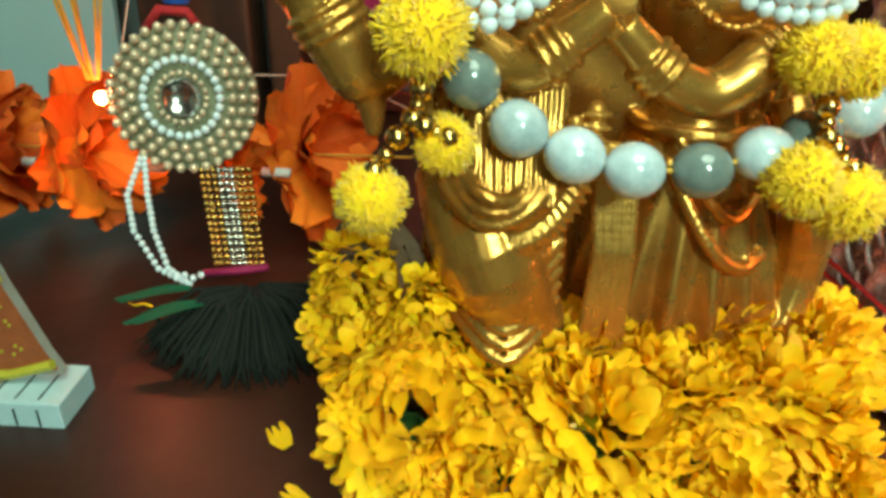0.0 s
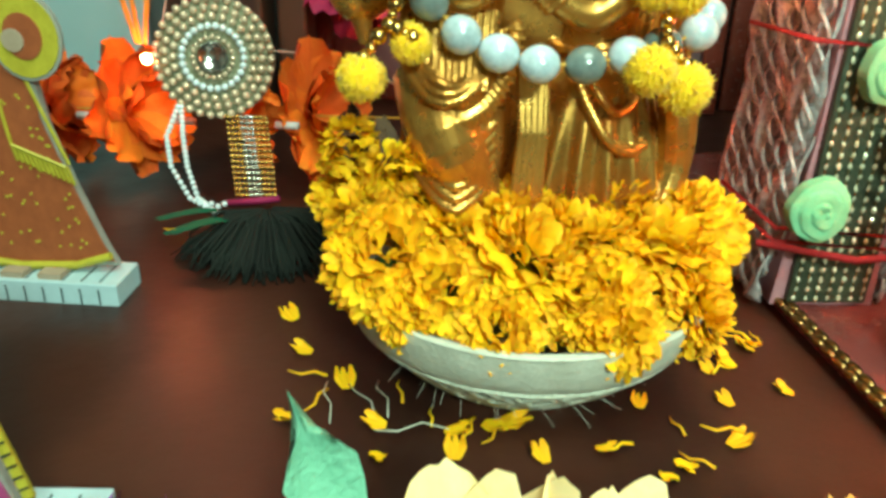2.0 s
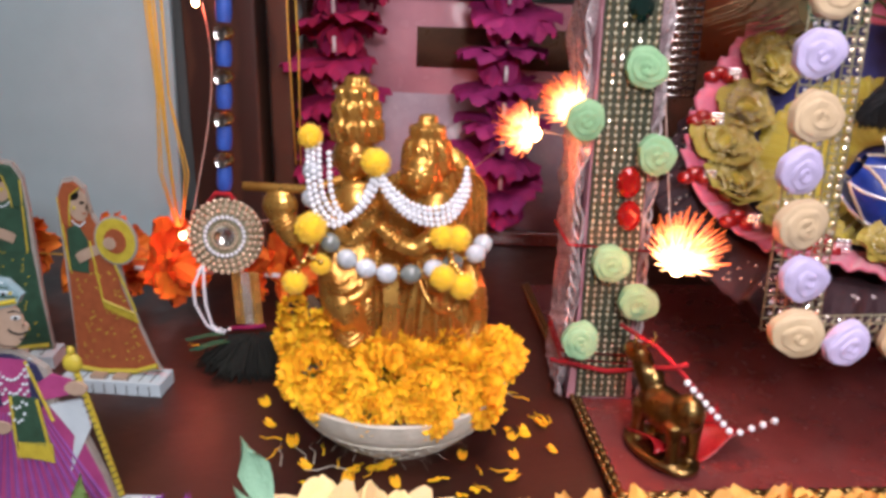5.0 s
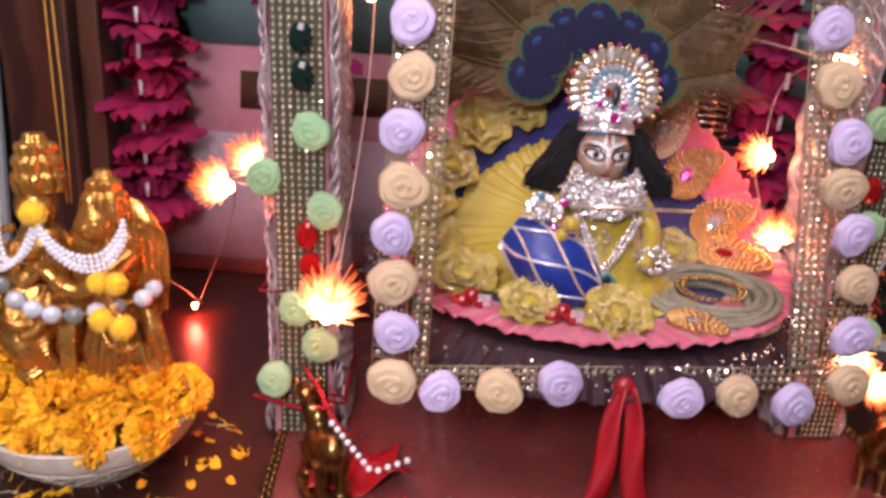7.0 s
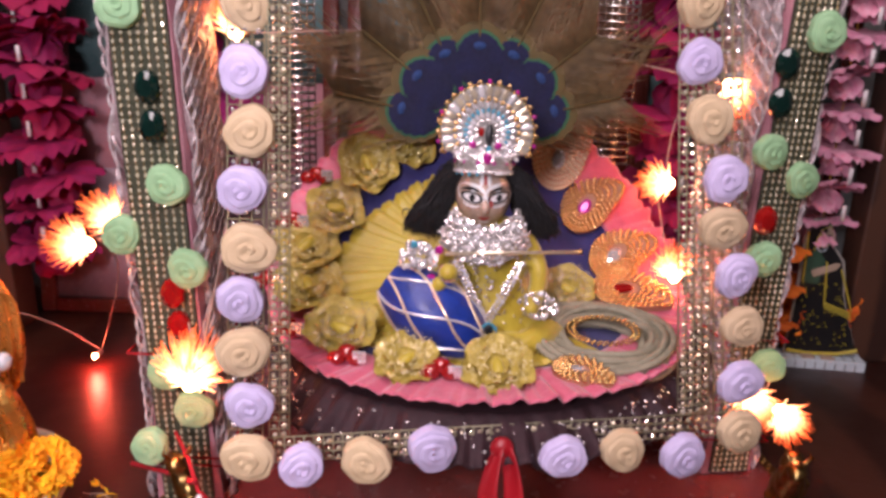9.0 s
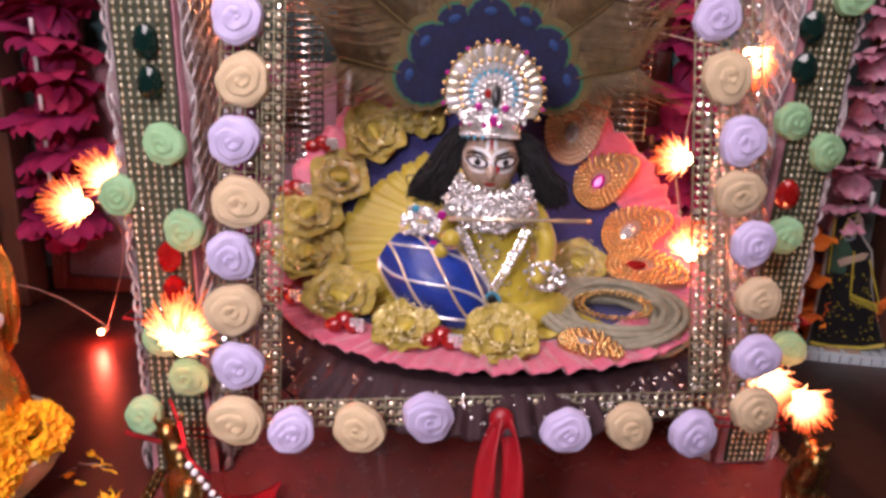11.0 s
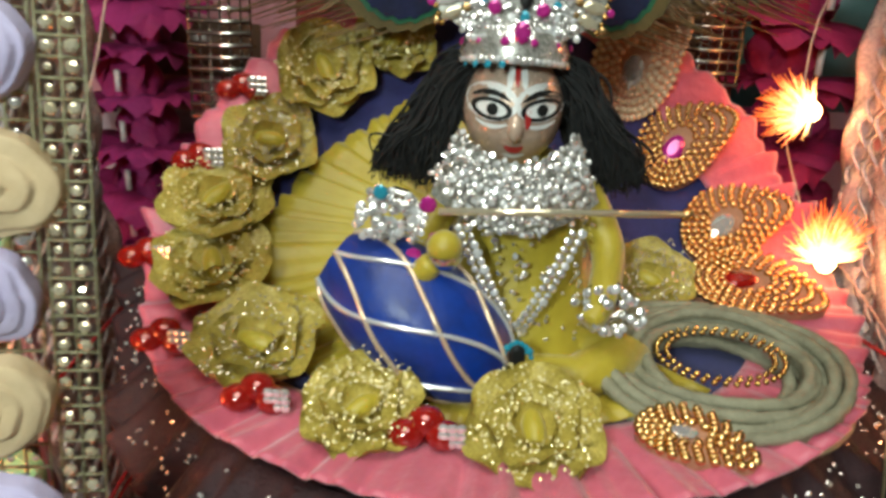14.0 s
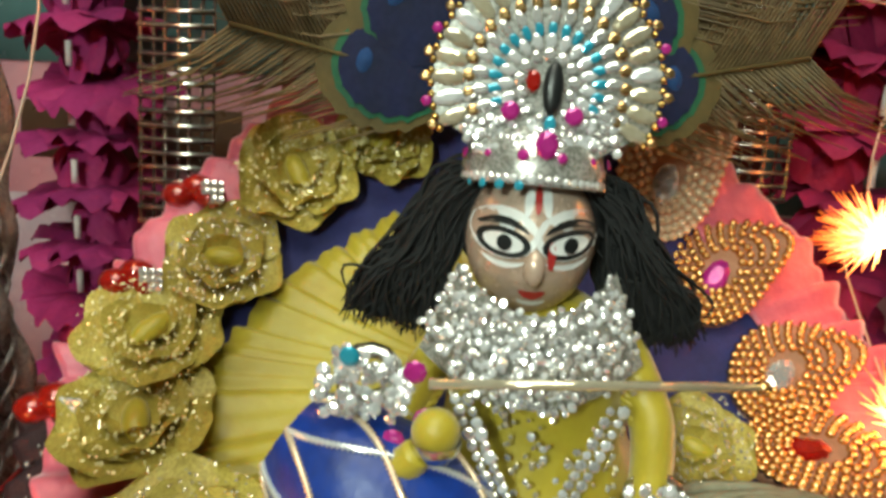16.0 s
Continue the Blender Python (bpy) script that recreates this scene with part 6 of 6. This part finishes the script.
# ---- the seated doll and what it wears ----
def doll():
    g = Geo()
    cx, cy = 0.472, 0.372
    g.lathe([(0.0, 0.17), (0.052, 0.17), (0.056, 0.185), (0.046, 0.205), (0.036, 0.228), (0.034, 0.248), (0.036, 0.262), (0.026, 0.276), (0.012, 0.284), (0.0, 0.286)], 32, 0, at=T((cx, cy, 0)) @ Matrix.Diagonal((1, 0.8, 1, 1)),
            wob=lambda a, z: 1 + 0.03 * math.cos(11 * a + z * 60))
    for p in ([(cx - 0.032, cy - 0.004, 0.266), (cx - 0.050, cy - 0.028, 0.240), (cx - 0.046, cy - 0.056, 0.236), (cx - 0.040, cy - 0.062, 0.244)],
              [(cx + 0.030, cy + 0.002, 0.266), (cx + 0.043, cy - 0.012, 0.238), (cx + 0.038, cy - 0.040, 0.220), (cx + 0.032, cy - 0.050, 0.214)]):
        g.limb(p, [0.0085, 0.0085, 0.007, 0.005], 14, 0)
        for k in range(7):
            a, b = Vector(p[1]), Vector(p[2])
            c = Vector(p[0]).lerp(a, 0.35 + 0.1 * k)
            g.tube([c + Vector((0.0078 * math.cos(w), 0.0062 * math.sin(w), 0.0072 * math.sin(w) * 0.6)) for w in [i * 0.524 for i in range(12)]], 0.0016, 5, 0, closed=True)
    # folded legs under the dress
    g.tube([(cx + 0.03, cy - 0.02, 0.186), (cx + 0.052, cy - 0.030, 0.184), (cx + 0.028, cy - 0.048, 0.182), (cx - 0.01, cy - 0.046, 0.184)], [0.018, 0.017, 0.013, 0.010], 12, 0)
    # head and face paint
    hx, hy, hz = 0.464, 0.362, 0.305
    g.ball((hx, hy, hz), (0.0234, 0.0240, 0.0278), 28, 18, 1)
    g.ball((hx + 0.0010, hy - 0.0240, hz - 0.006), (0.0038, 0.0042, 0.0065), 12, 8, 1)

    def on_face(x, z, lift=0.0):
        q = max(0.0, 1 - (x / 0.0234) ** 2 - (z / 0.0278) ** 2)
        return (hx + x, hy - 0.0240 * math.sqrt(q) - lift, hz + z)

    def patch(fx, fz, rx, rz, slot, lift, tilt=0.0, n=18, bend=0.0):
        ring = []
        for i in range(n):
            a = 2 * math.pi * i / n
            x, z = rx * math.cos(a), rz * math.sin(a)
            z += bend * (x / rx) ** 2
            x, z = x * math.cos(tilt) - z * math.sin(tilt), x * math.sin(tilt) + z * math.cos(tilt)
            ring.append(on_face(fx + x, fz + z, lift))
        mid = on_face(fx, fz, lift)
        g.add([mid] + ring, [(0, 1 + (i + 1) % n, 1 + i) for i in range(n)], slot)
    for sx in (-1, 1):
        e = 0.0112 * sx + 0.0012
        patch(e, 0.0052, 0.0120, 0.0086, 2, 0.0004, 0.12 * sx)
        patch(e, 0.0022, 0.0094, 0.0050, 3, 0.0008, 0.14 * sx)
        patch(e, 0.0022, 0.0070, 0.0032, 2, 0.0012, 0.14 * sx)
        patch(e + 0.0004, 0.0022, 0.0026, 0.0028, 3, 0.0016)
        patch(e, 0.0095, 0.0090, 0.0013, 3, 0.0009, 0.10 * sx, bend=-0.003)
        patch(0.0030 * sx + 0.001, 0.0165, 0.0016, 0.0055, 2, 0.0006, 0.1 * sx)
        patch(e, -0.0055, 0.0075, 0.0011, 2, 0.0006, 0.1 * sx, bend=0.002)
    patch(0.001, 0.0165, 0.0012, 0.0045, 4, 0.0009)
    patch(0.001, -0.0165, 0.0046, 0.0016, 4, 0.0008, bend=0.0016)
    patch(0.001, -0.0198, 0.0050, 0.0010, 2, 0.0009, bend=0.0012)
    patch(0.0065, -0.0015, 0.0014, 0.0050, 4, 0.0010)
    # fluffy hair falling on both sides
    for sx in (-1, 1):
        o = random.Random(17 + sx)
        for k in range(640):
            a, b2 = o.uniform(0.0, 1.0) ** 0.8, o.uniform(0, 1)
            ends = [(0.012, 0.024), (0.026 + 0.006 * a, 0.013), (0.030 + 0.017 * a, -0.008), (0.031 + 0.029 * a, -0.024 + 0.003 * a), (0.030 + 0.036 * a, -0.034 - 0.010 * (1 - a) * o.random())]
            pts = [(hx + sx * x + o.gauss(0, 0.0030) * min(1, i), hy - 0.004 + 0.004 * i * (1 - b2) * 0.6 + 0.018 * b2 + o.gauss(0, 0.0012), hz + z + o.gauss(0, 0.0032) * min(1, i)) for i, (x, z) in enumerate(ends)]
            g.limb(pts, [0.0009, 0.0010, 0.0009, 0.0007, 0.0003], 3, 5)
    g.ball((hx, hy + 0.010, hz + 0.006), (0.029, 0.022, 0.028), 18, 12, 5)
    thing("seated_doll", "small seated brass doll in yellow dress with painted face", "doll", data=g.mesh("seated_doll", [YELFAB, SKIN, FACEWHITE, BLACK, REDPAINT, HAIR]))


doll()


GEMS = {}


def stones(name, rows, parent, material, r, label=""):
    """Each cut stone an object of its own, on one shared mesh for a kind."""
    if material not in GEMS:
        GEMS[material] = Geo().gem((0, 0, 0), 1.0, n=7, face=(0, 0, 1)).mesh("cut_stone", material, smooth=False)
    if material is STONE and "bright" not in GEMS:
        GEMS["bright"] = Geo().gem((0, 0, 0), 1.0, n=7, face=(0, 0, 1)).mesh("cut_stone", GLASSY, smooth=False)
    for p, f in rows:
        k = r * rnd.uniform(0.7, 1.15)
        part(name, GEMS["bright" if material is STONE and rnd.random() < 0.42 else material], None, parent, at=T(p) @ Vector(f).to_track_quat("Z", "Y").to_matrix().to_4x4() @ Matrix.Scale(k, 4))


def crown():
    g = thing("tiara", "fan-shaped rhinestone tiara with pearl drops on the doll", "tiara", pose(0.462, 0.346, 0.3315, -8, 2, 3) @ Matrix.Scale(0.95, 4))
    part("cap", Geo().lathe([(0.026, -0.006), (0.027, 0.0), (0.0245, 0.008), (0.020, 0.014), (0.0, 0.016)], 32, at=T((0.002, 0.016, 0))), SILVERGLIT, g)
    part("fan_plate", Geo().prism([(-0.016, 0.004)] + arc(0.002, 0.030, 0.040, 0.040, 200, -20, 26) + [(0.020, 0.004)], 0.001, 0.003), SILVERGLIT, g)
    for j, (n, r, rx, rz, m) in enumerate(((21, 0.0345, 0.0027, 0.0060, CRYSTAL), (19, 0.0275, 0.0020, 0.0024, COPPERBEAD), (17, 0.0235, 0.0020, 0.0036, STONE), (17, 0.0185, 0.0016, 0.0030, BLUESTONE), (13, 0.0145, 0.0019, 0.0032, GLASSY), (9, 0.0095, 0.0022, 0.0024, STONE))):
        for i in range(n):
            a = radians(205 - 230 * i / (n - 1))
            p = (0.002 + r * math.cos(a), -0.001, 0.030 + r * math.sin(a))
            ge = Geo().gem((0, 0, 0), (rx, rz), n=8)
            part("crown_stone", ge, GLASSY if j == 0 and i % 4 == 1 else m, g, at=T(p) @ Matrix.Rotation(math.pi / 2 - a, 4, "Y"), smooth=False)
            if j == 0:
                q = (0.002 + 0.0425 * math.cos(a), -0.001, 0.030 + 0.0425 * math.sin(a))
                part("rim_stone", Geo().gem(q, 0.0019, n=6), MAGSTONE if i % 3 == 1 else COPPERBEAD, g, smooth=False)
                for d in (-0.055, 0.055):
                    q = (0.002 + 0.0405 * math.cos(a + d), -0.0005, 0.030 + 0.0405 * math.sin(a + d))
                    part("rim_bead", Geo().ball(q, 0.0013, 6, 4), GOLDBEAD, g)
    part("dark_drop", Geo().ball((0.004, -0.003, 0.028), (0.0036, 0.002, 0.0095), 12, 8), BLACK, g)
    part("blue_drop", Geo().gem((0.004, -0.004, 0.0155), (0.0022, 0.003)), BLUESTONE, g, smooth=False)
    part("red_drop", Geo().gem((-0.003, -0.003, 0.030), (0.0026, 0.004)), RUBY, g, smooth=False)
    for x in (-0.010, 0.012):
        part("magenta_stone", Geo().gem((x, -0.004, 0.019), 0.0034), MAGSTONE, g, smooth=False)
    part("magenta_stone", Geo().gem((0.003, -0.011, 0.008), (0.0040, 0.0052)), MAGSTONE, g, smooth=False)
    rows = []
    for j in range(4):
        for i in range(25):
            a = radians(-172 + 164 * i / 24)
            r = 0.0265 - 0.0012 * j
            p = Vector((0.002 + r * math.cos(a), 0.016 + r * math.sin(a), -0.004 + 0.0045 * j))
            rows.append((p, (math.cos(a), math.sin(a), 0.15)))
    for k in range(90):
        a, h = radians(rnd.uniform(-175, -5)), rnd.uniform(0.006, 0.015)
        r = 0.0262 - 0.62 * (h - 0.004)
        rows.append((Vector((0.002 + r * math.cos(a), 0.016 + r * math.sin(a), h)), (math.cos(a) + rnd.uniform(-0.4, 0.4), math.sin(a), 0.5)))
    for k in range(130):
        x, h = rnd.uniform(-0.026, 0.030), rnd.uniform(0.004, 0.026)
        if 0.010 < math.hypot(x - 0.002, h - 0.030) < 0.037:
            rows.append((Vector((x, -0.0008, h)), (rnd.uniform(-0.5, 0.5), -1, rnd.uniform(-0.3, 0.6))))
    stones("band_stone", rows, g, STONE, 0.0018)
    stones("cap_stone", [((0.002 + 0.0275 * math.cos(radians(-160 + 14 * i)), 0.016 + 0.0275 * math.sin(radians(-160 + 14 * i)), 0.004), (math.cos(radians(-160 + 14 * i)), math.sin(radians(-160 + 14 * i)), 0.2)) for i in range(0, 11, 2)], g, MAGSTONE, 0.0019)
    stones("aqua_stone", [((0.002 + 0.0272 * math.cos(radians(-150 + 15 * i)), 0.016 + 0.0272 * math.sin(radians(-150 + 15 * i)), -0.0065), (math.cos(radians(-150 + 15 * i)), math.sin(radians(-150 + 15 * i)), 0)) for i in range(4)], g, BLUESTONE, 0.0017)


crown()


def necklace():
    g = thing("rhinestone_necklace", "layered sparkling rhinestone necklace with long pendant on the doll", "necklace")
    rows = []
    for k in range(13):
        n = 31 + k
        for i in range(n):
            t = -1 + 2 * i / (n - 1)
            x = 0.466 + (0.026 + 0.0010 * k) * t
            z = 0.284 - 0.0025 * k * (1 - 0.35 * t * t) + 0.010 * t * t
            y = 0.333 - 0.0022 * math.sin(k) * 0.3 - 0.004 * (1 - t * t) + 0.016 * t * t - 0.0004 * k
            j1, j2 = rnd.uniform(-0.0018, 0.0018), rnd.uniform(-0.0018, 0.0018)
            if rnd.random() < 0.86:
                rows.append(((x + j1, y + 0.5 * j2, z + j2), (0.5 * t + rnd.uniform(-0.8, 0.8), -1, 0.35 + rnd.uniform(-0.7, 0.7))))
    for _ in range(36):
        t, h = rnd.uniform(-1, 1), rnd.uniform(0.215, 0.262)
        rows.append(((0.472 + 0.030 * t, 0.336 + 0.014 * t * t + 0.1 * (0.25 - h) * 0, h), (0.5 * t + rnd.uniform(-0.5, 0.5), -1, rnd.uniform(-0.3, 0.6))))
    sprinkle = []
    for _ in range(110):
        t, h = rnd.uniform(-1, 1), rnd.uniform(0.198, 0.258)
        sprinkle.append(((0.472 + 0.034 * t, 0.3365 + 0.016 * t * t - 0.25 * max(0, 0.235 - h), h), (0.5 * t + rnd.uniform(-0.5, 0.5), -1, rnd.uniform(-0.3, 0.6))))
    stones("dress_sequin", sprinkle, g, CRYSTAL, 0.0012)
    part("bib", Geo().grid(lambda u, w: (0.467 + (2 * u - 1) * (0.028 + 0.012 * w), 0.3335 - 0.004 * w + 0.020 * (2 * u - 1) ** 2, 0.284 - 0.032 * w + 0.012 * (2 * u - 1) ** 2), 20, 10), SILVERGLIT, g, "silver glitter bib")
    stones("collar_stone", rows, g, STONE, 0.0017)
    for sx in (-1, 1):
        rr = []
        for i in range(15):
            t = i / 14
            for o in (-0.0022, 0.0022):
                rr.append(((0.470 + sx * (0.024 * (1 - t) + 0.002) + o, 0.330 - 0.006 * math.sin(math.pi * t), 0.254 - 0.050 * t), (sx * 0.2, -1, 0.2)))
        stones("chain_stone", rr, g, STONE, 0.0022)
    part("pendant", Geo().gem((0.4715, 0.305, 0.203), (0.0040, 0.0070), n=10), BLACK, g, smooth=False)
    stones("rim_stone", [((0.4715 + 0.0066 * math.cos(a), 0.305, 0.200 + 0.0098 * math.sin(a)), (0, -1, 0.1)) for a in [i * 0.3306 for i in range(19)]], g, BLUESTONE, 0.0018)


necklace()
for label, c, n in (("rhinestone bangle with magenta stones on the doll's raised hand", (0.413, 0.326, 0.262), 80), ("rhinestone bangle on the doll's lowered hand", (0.513, 0.334, 0.220), 38)):
    g = thing("doll_bangle", label, "bangle", T(c), "doll bangles")
    rows = [((0.016 * math.cos(a) * rnd.uniform(0.2, 1), -0.010 + 0.004 * math.sin(a * 3), 0.014 * math.sin(a) * rnd.uniform(0.2, 1)), (rnd.uniform(-0.5, 0.5), -1, rnd.uniform(-0.2, 0.6))) for a in [i * 6.283 / n for i in range(n)]]
    part("band", Geo().tube([(0.009 * math.cos(a), 0.004 * math.sin(a), 0.007 * math.sin(a)) for a in [i * 0.5236 for i in range(12)]], 0.003, 6, closed=True), SILVER, g)
    stones("stone", rows, g, STONE, 0.0023)
    if n > 40:
        for q in ((0.016, -0.010, 0.006), (0.020, -0.010, -0.010), (0.010, -0.010, -0.018)):
            part("magenta_stone", Geo().gem(q, 0.0040), MAGSTONE, g, smooth=False)
        part("blue_stone", Geo().gem((-0.004, -0.016, 0.012), 0.0034), BLUESTONE, g, smooth=False)
        part("aqua_stone", Geo().gem((0.010, -0.012, -0.030), 0.0048), BLUESTONE, g, smooth=False)
g = thing("doll_flute", "thin gold flute held across the doll's chest", "flute")
part("tube", Geo().tube([(0.434, 0.310, 0.267), (0.546, 0.340, 0.263)], 0.0017, 10), CRYSTAL, g)
part("stopper", Geo().tube([(0.544, 0.3395, 0.263), (0.548, 0.3405, 0.263)], 0.0022, 10), COPPERBEAD, g)
g = thing("yellow_bead", "glossy yellow and silver bead in the doll's hand", "bead", T((0.437, 0.312, 0.250)))
part("bead", Geo().ball((0, 0, 0), (0.0080, 0.0072, 0.0080), 16, 10), YELFAB, g)
part("cap", Geo().lathe([(0.0, -0.001), (0.006, 0), (0.0080, 0.003), (0.0084, 0.006)], 16, at=T((0, 0, -0.0085))), SILVER, g)


def peacock_fan():
    """Fan of feathers behind the doll: quills with fine barbs and dark blue eyes."""
    g = thing("peacock_fan", "fan of peacock feathers with dark blue eyes behind the doll", "feathers", pose(0.458, 0.455, 0.350, -10, 0, 4))
    r = random.Random(8)
    for i in range(7):
        a = radians(168 - 156 * i / 6)
        ca, sa = math.cos(a), math.sin(a)
        at = T((0, -0.002 * (i % 2), 0)) @ Matrix.Rotation(math.pi / 2 - a, 4, "Y")
        f = part("feather", Geo().tube([(0, 0, 0), (0, 0, 0.14)], 0.0011, 5), FEATHER2, g, at=at)
        for nm, cz, rx, rz, y, m in (("bronze_field", 0.064, 0.0300, 0.0340, 0.0, FEATHER2), ("green_ring", 0.0615, 0.0250, 0.0285, -0.0012, EYEGREEN), ("blue_eye", 0.061, 0.0225, 0.0255, -0.0024, EYEBLUE), ("light_eye", 0.074, 0.006, 0.004, -0.0036, EYESKY)):
            c = Geo().grid(lambda u, w, cz=cz, rx=rx, rz=rz: (rx * w * math.cos(2 * math.pi * u) * (1 + 0.05 * math.sin(u * 110)), 0.002 * w * w, cz + rz * w * math.sin(2 * math.pi * u)), 48, 3, loop=True)
            part(nm, c, m, f, at=T((0, y, 0)))
        c = Geo()
        for k in range(90):
            t = k / 89
            s = 1 if k % 2 else -1
            z0 = 0.030 + 0.11 * t
            L = r.uniform(0.045, 0.085) * (1.25 if i in (0, 6) else 1.0) * (0.6 if (i == 0 and s < 0) or (i == 6 and s > 0) else 1.0)
            c.tube([(0, 0.002, z0), (s * L * 0.45, 0.003 + r.uniform(0, 0.004), z0 + L * 0.42), (s * L * 0.75, 0.004 + r.uniform(0, 0.01), z0 + L * 0.95)], [0.0011, 0.0008, 0.0003], 3)
        part("barb", c, FEATHER, f, kind="stuff")


peacock_fan()


# ---- brass animal figures on the base ----
def brass_cow(label, at, pearls=True):
    g = Geo()
    g.ball((0, 0, 0.040), (0.030, 0.016, 0.018), 20, 12)
    g.ball((0.024, 0, 0.050), (0.014, 0.012, 0.016), 16, 10)
    g.ball((-0.020, 0, 0.056), (0.012, 0.010, 0.014), 14, 10)
    g.tube([(-0.018, 0, 0.052), (-0.028, -0.004, 0.068), (-0.030, -0.006, 0.078)], [0.011, 0.009, 0.008], 10)
    g.ball((-0.034, -0.008, 0.078), (0.013, 0.008, 0.009), 14, 9)
    for s in (-1, 1):
        g.tube([(-0.028, s * 0.006 - 0.006, 0.084), (-0.026, s * 0.011 - 0.006, 0.092), (-0.030, s * 0.008 - 0.006, 0.098)], [0.0028, 0.002, 0.0008], 7)
    for x, y in ((0.020, -0.009), (0.022, 0.009), (-0.018, -0.009), (-0.016, 0.009)):
        g.tube([(x, y, 0.040), (x * 1.1, y, 0.022), (x * 1.08, y, 0.006)], [0.0085, 0.0055, 0.0060], 9)
    g.lathe([(0.0, 0.0), (0.036, 0.0), (0.037, 0.005), (0.030, 0.007), (0.0, 0.007)], 28, at=Matrix.Diagonal((1.05, 0.62, 1, 1)))
    ob = thing("brass_cow", label, "statue", at, "brass cows", data=g.mesh("brass_cow", BRASS))
    m = ob.modifiers.new("cast", "REMESH")
    m.mode, m.voxel_size, m.use_smooth_shade = "VOXEL", 0.0014, True
    s = ob.modifiers.new("soften", "SMOOTH")
    s.iterations = 3
    return ob


brass_cow("brass cow figurine with pearl collar standing on the swing base", pose(0.238, 0.245, 0.012, 0, 0, -60))
brass_cow("brass cow figurine standing at the other end of the swing base", pose(0.755, 0.345, 0.0, 0, 0, 60))
g = thing("cow_collar", "short string of silver and pearl beads on the brass cow", "beads", T((0, 0, 0)))
for i in range(12):
    p = Vector((0.248, 0.232, 0.084)).lerp(Vector((0.282, 0.222, 0.050)), min(1, i / 7)) if i < 8 else Vector((0.282 + 0.008 * (i - 7), 0.221, 0.050 + 0.004 * (i - 8)))
    part("bead", PB, None, g, at=T(p) @ Matrix.Scale(1.25, 4))
g = thing("red_thread_tie", "red thread tied round the brass cow and swing post", "thread")
part("thread", Geo().tube([(0.15, 0.325, 0.050), (0.200, 0.312, 0.048), (0.228, 0.262, 0.080), (0.238, 0.240, 0.092), (0.246, 0.232, 0.100)], 0.0022, 6), REDTHREAD, g)
part("thread", Geo().tube([(0.205, 0.300, 0.10), (0.230, 0.262, 0.098), (0.246, 0.236, 0.088), (0.262, 0.236, 0.070)], 0.0018, 6), REDTHREAD, g)
g = thing("red_cloth_leaf", "small red cloth piece beside the brass cow", "cloth", pose(0.262, 0.262, 0.014, 0, 0, 20))
solid(part("cloth", Geo().grid(lambda u, w: ((u - 0.5) * 0.09 + 0.004 * math.sin(7 * w), (w - 0.5) * 0.05, 0.012 * math.sin(3 * u + 2) ** 2 + 0.006 * math.sin(9 * u + 4 * w)), 20, 12), REDCLOTH, g), 0.0008)


# ---- fairy lights ----
FIB = []
for s in range(3):
    c, q = Geo(), random.Random(s)
    for i in range(240):
        a, t = q.gauss(0, 0.62), q.uniform(-0.8, 0.45)
        L = q.uniform(0.014, 0.034) * math.cos(min(1.2, abs(a) * 0.7))
        d = Vector((math.cos(a), t, math.sin(a))).normalized()
        c.tube([d * 0.002, d * L * 0.6 + Vector((0, 0, q.uniform(-0.001, 0.001))), d * L + Vector((0, 0, -0.003 * q.random()))], [0.0006, 0.0005, 0.0002], 3)
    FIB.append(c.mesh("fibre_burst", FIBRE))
AIM = (172, 80, 178, 105, -45, -42, 0, 0, 0, 150, -60, 90)
BULB = Geo().ball((0, 0, 0), (0.0058, 0.0050, 0.0062), 14, 8).mesh("led_bulb", GLOWBULB)
SOCK = Geo().tube([(0, 0.003, 0), (0, 0.016, 0)], 0.0032, 8).mesh("led_socket", WIRE)
for i, (where, k) in enumerate(FAIRY):
    g = thing("fairy_light", "glowing warm fairy light in a red fibre tuft", "light", pose(*where, 0, 0, rnd.uniform(-25, 25)), "fairy lights")
    if k:
        part("bulb", BULB, None, g, at=Matrix.Scale(0.6 if i in (6, 7, 8) else 1.0, 4))
    part("socket", SOCK, None, g)
    if i not in (6, 7, 8):
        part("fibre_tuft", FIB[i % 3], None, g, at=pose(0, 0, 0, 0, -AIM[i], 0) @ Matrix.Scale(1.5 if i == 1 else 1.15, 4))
order = [8, 7, 6, 0, 1, 11, 4, 2, 3, 10, 5]
pts = []
for a, b in zip(order, order[1:]):
    pa, pb = Vector(FAIRY[a][0]), Vector(FAIRY[b][0])
    for k in range(8):
        t = k / 8
        pts.append(pa.lerp(pb, t) + Vector((0, 0.018 + 0.05 * math.sin(math.pi * t), 0.02 * math.sin(math.pi * t))))
g = thing("fairy_wire", "thin translucent wire linking the fairy lights", "wire")
part("wire", Geo().tube(pts, 0.0007, 6), WIRE, g)
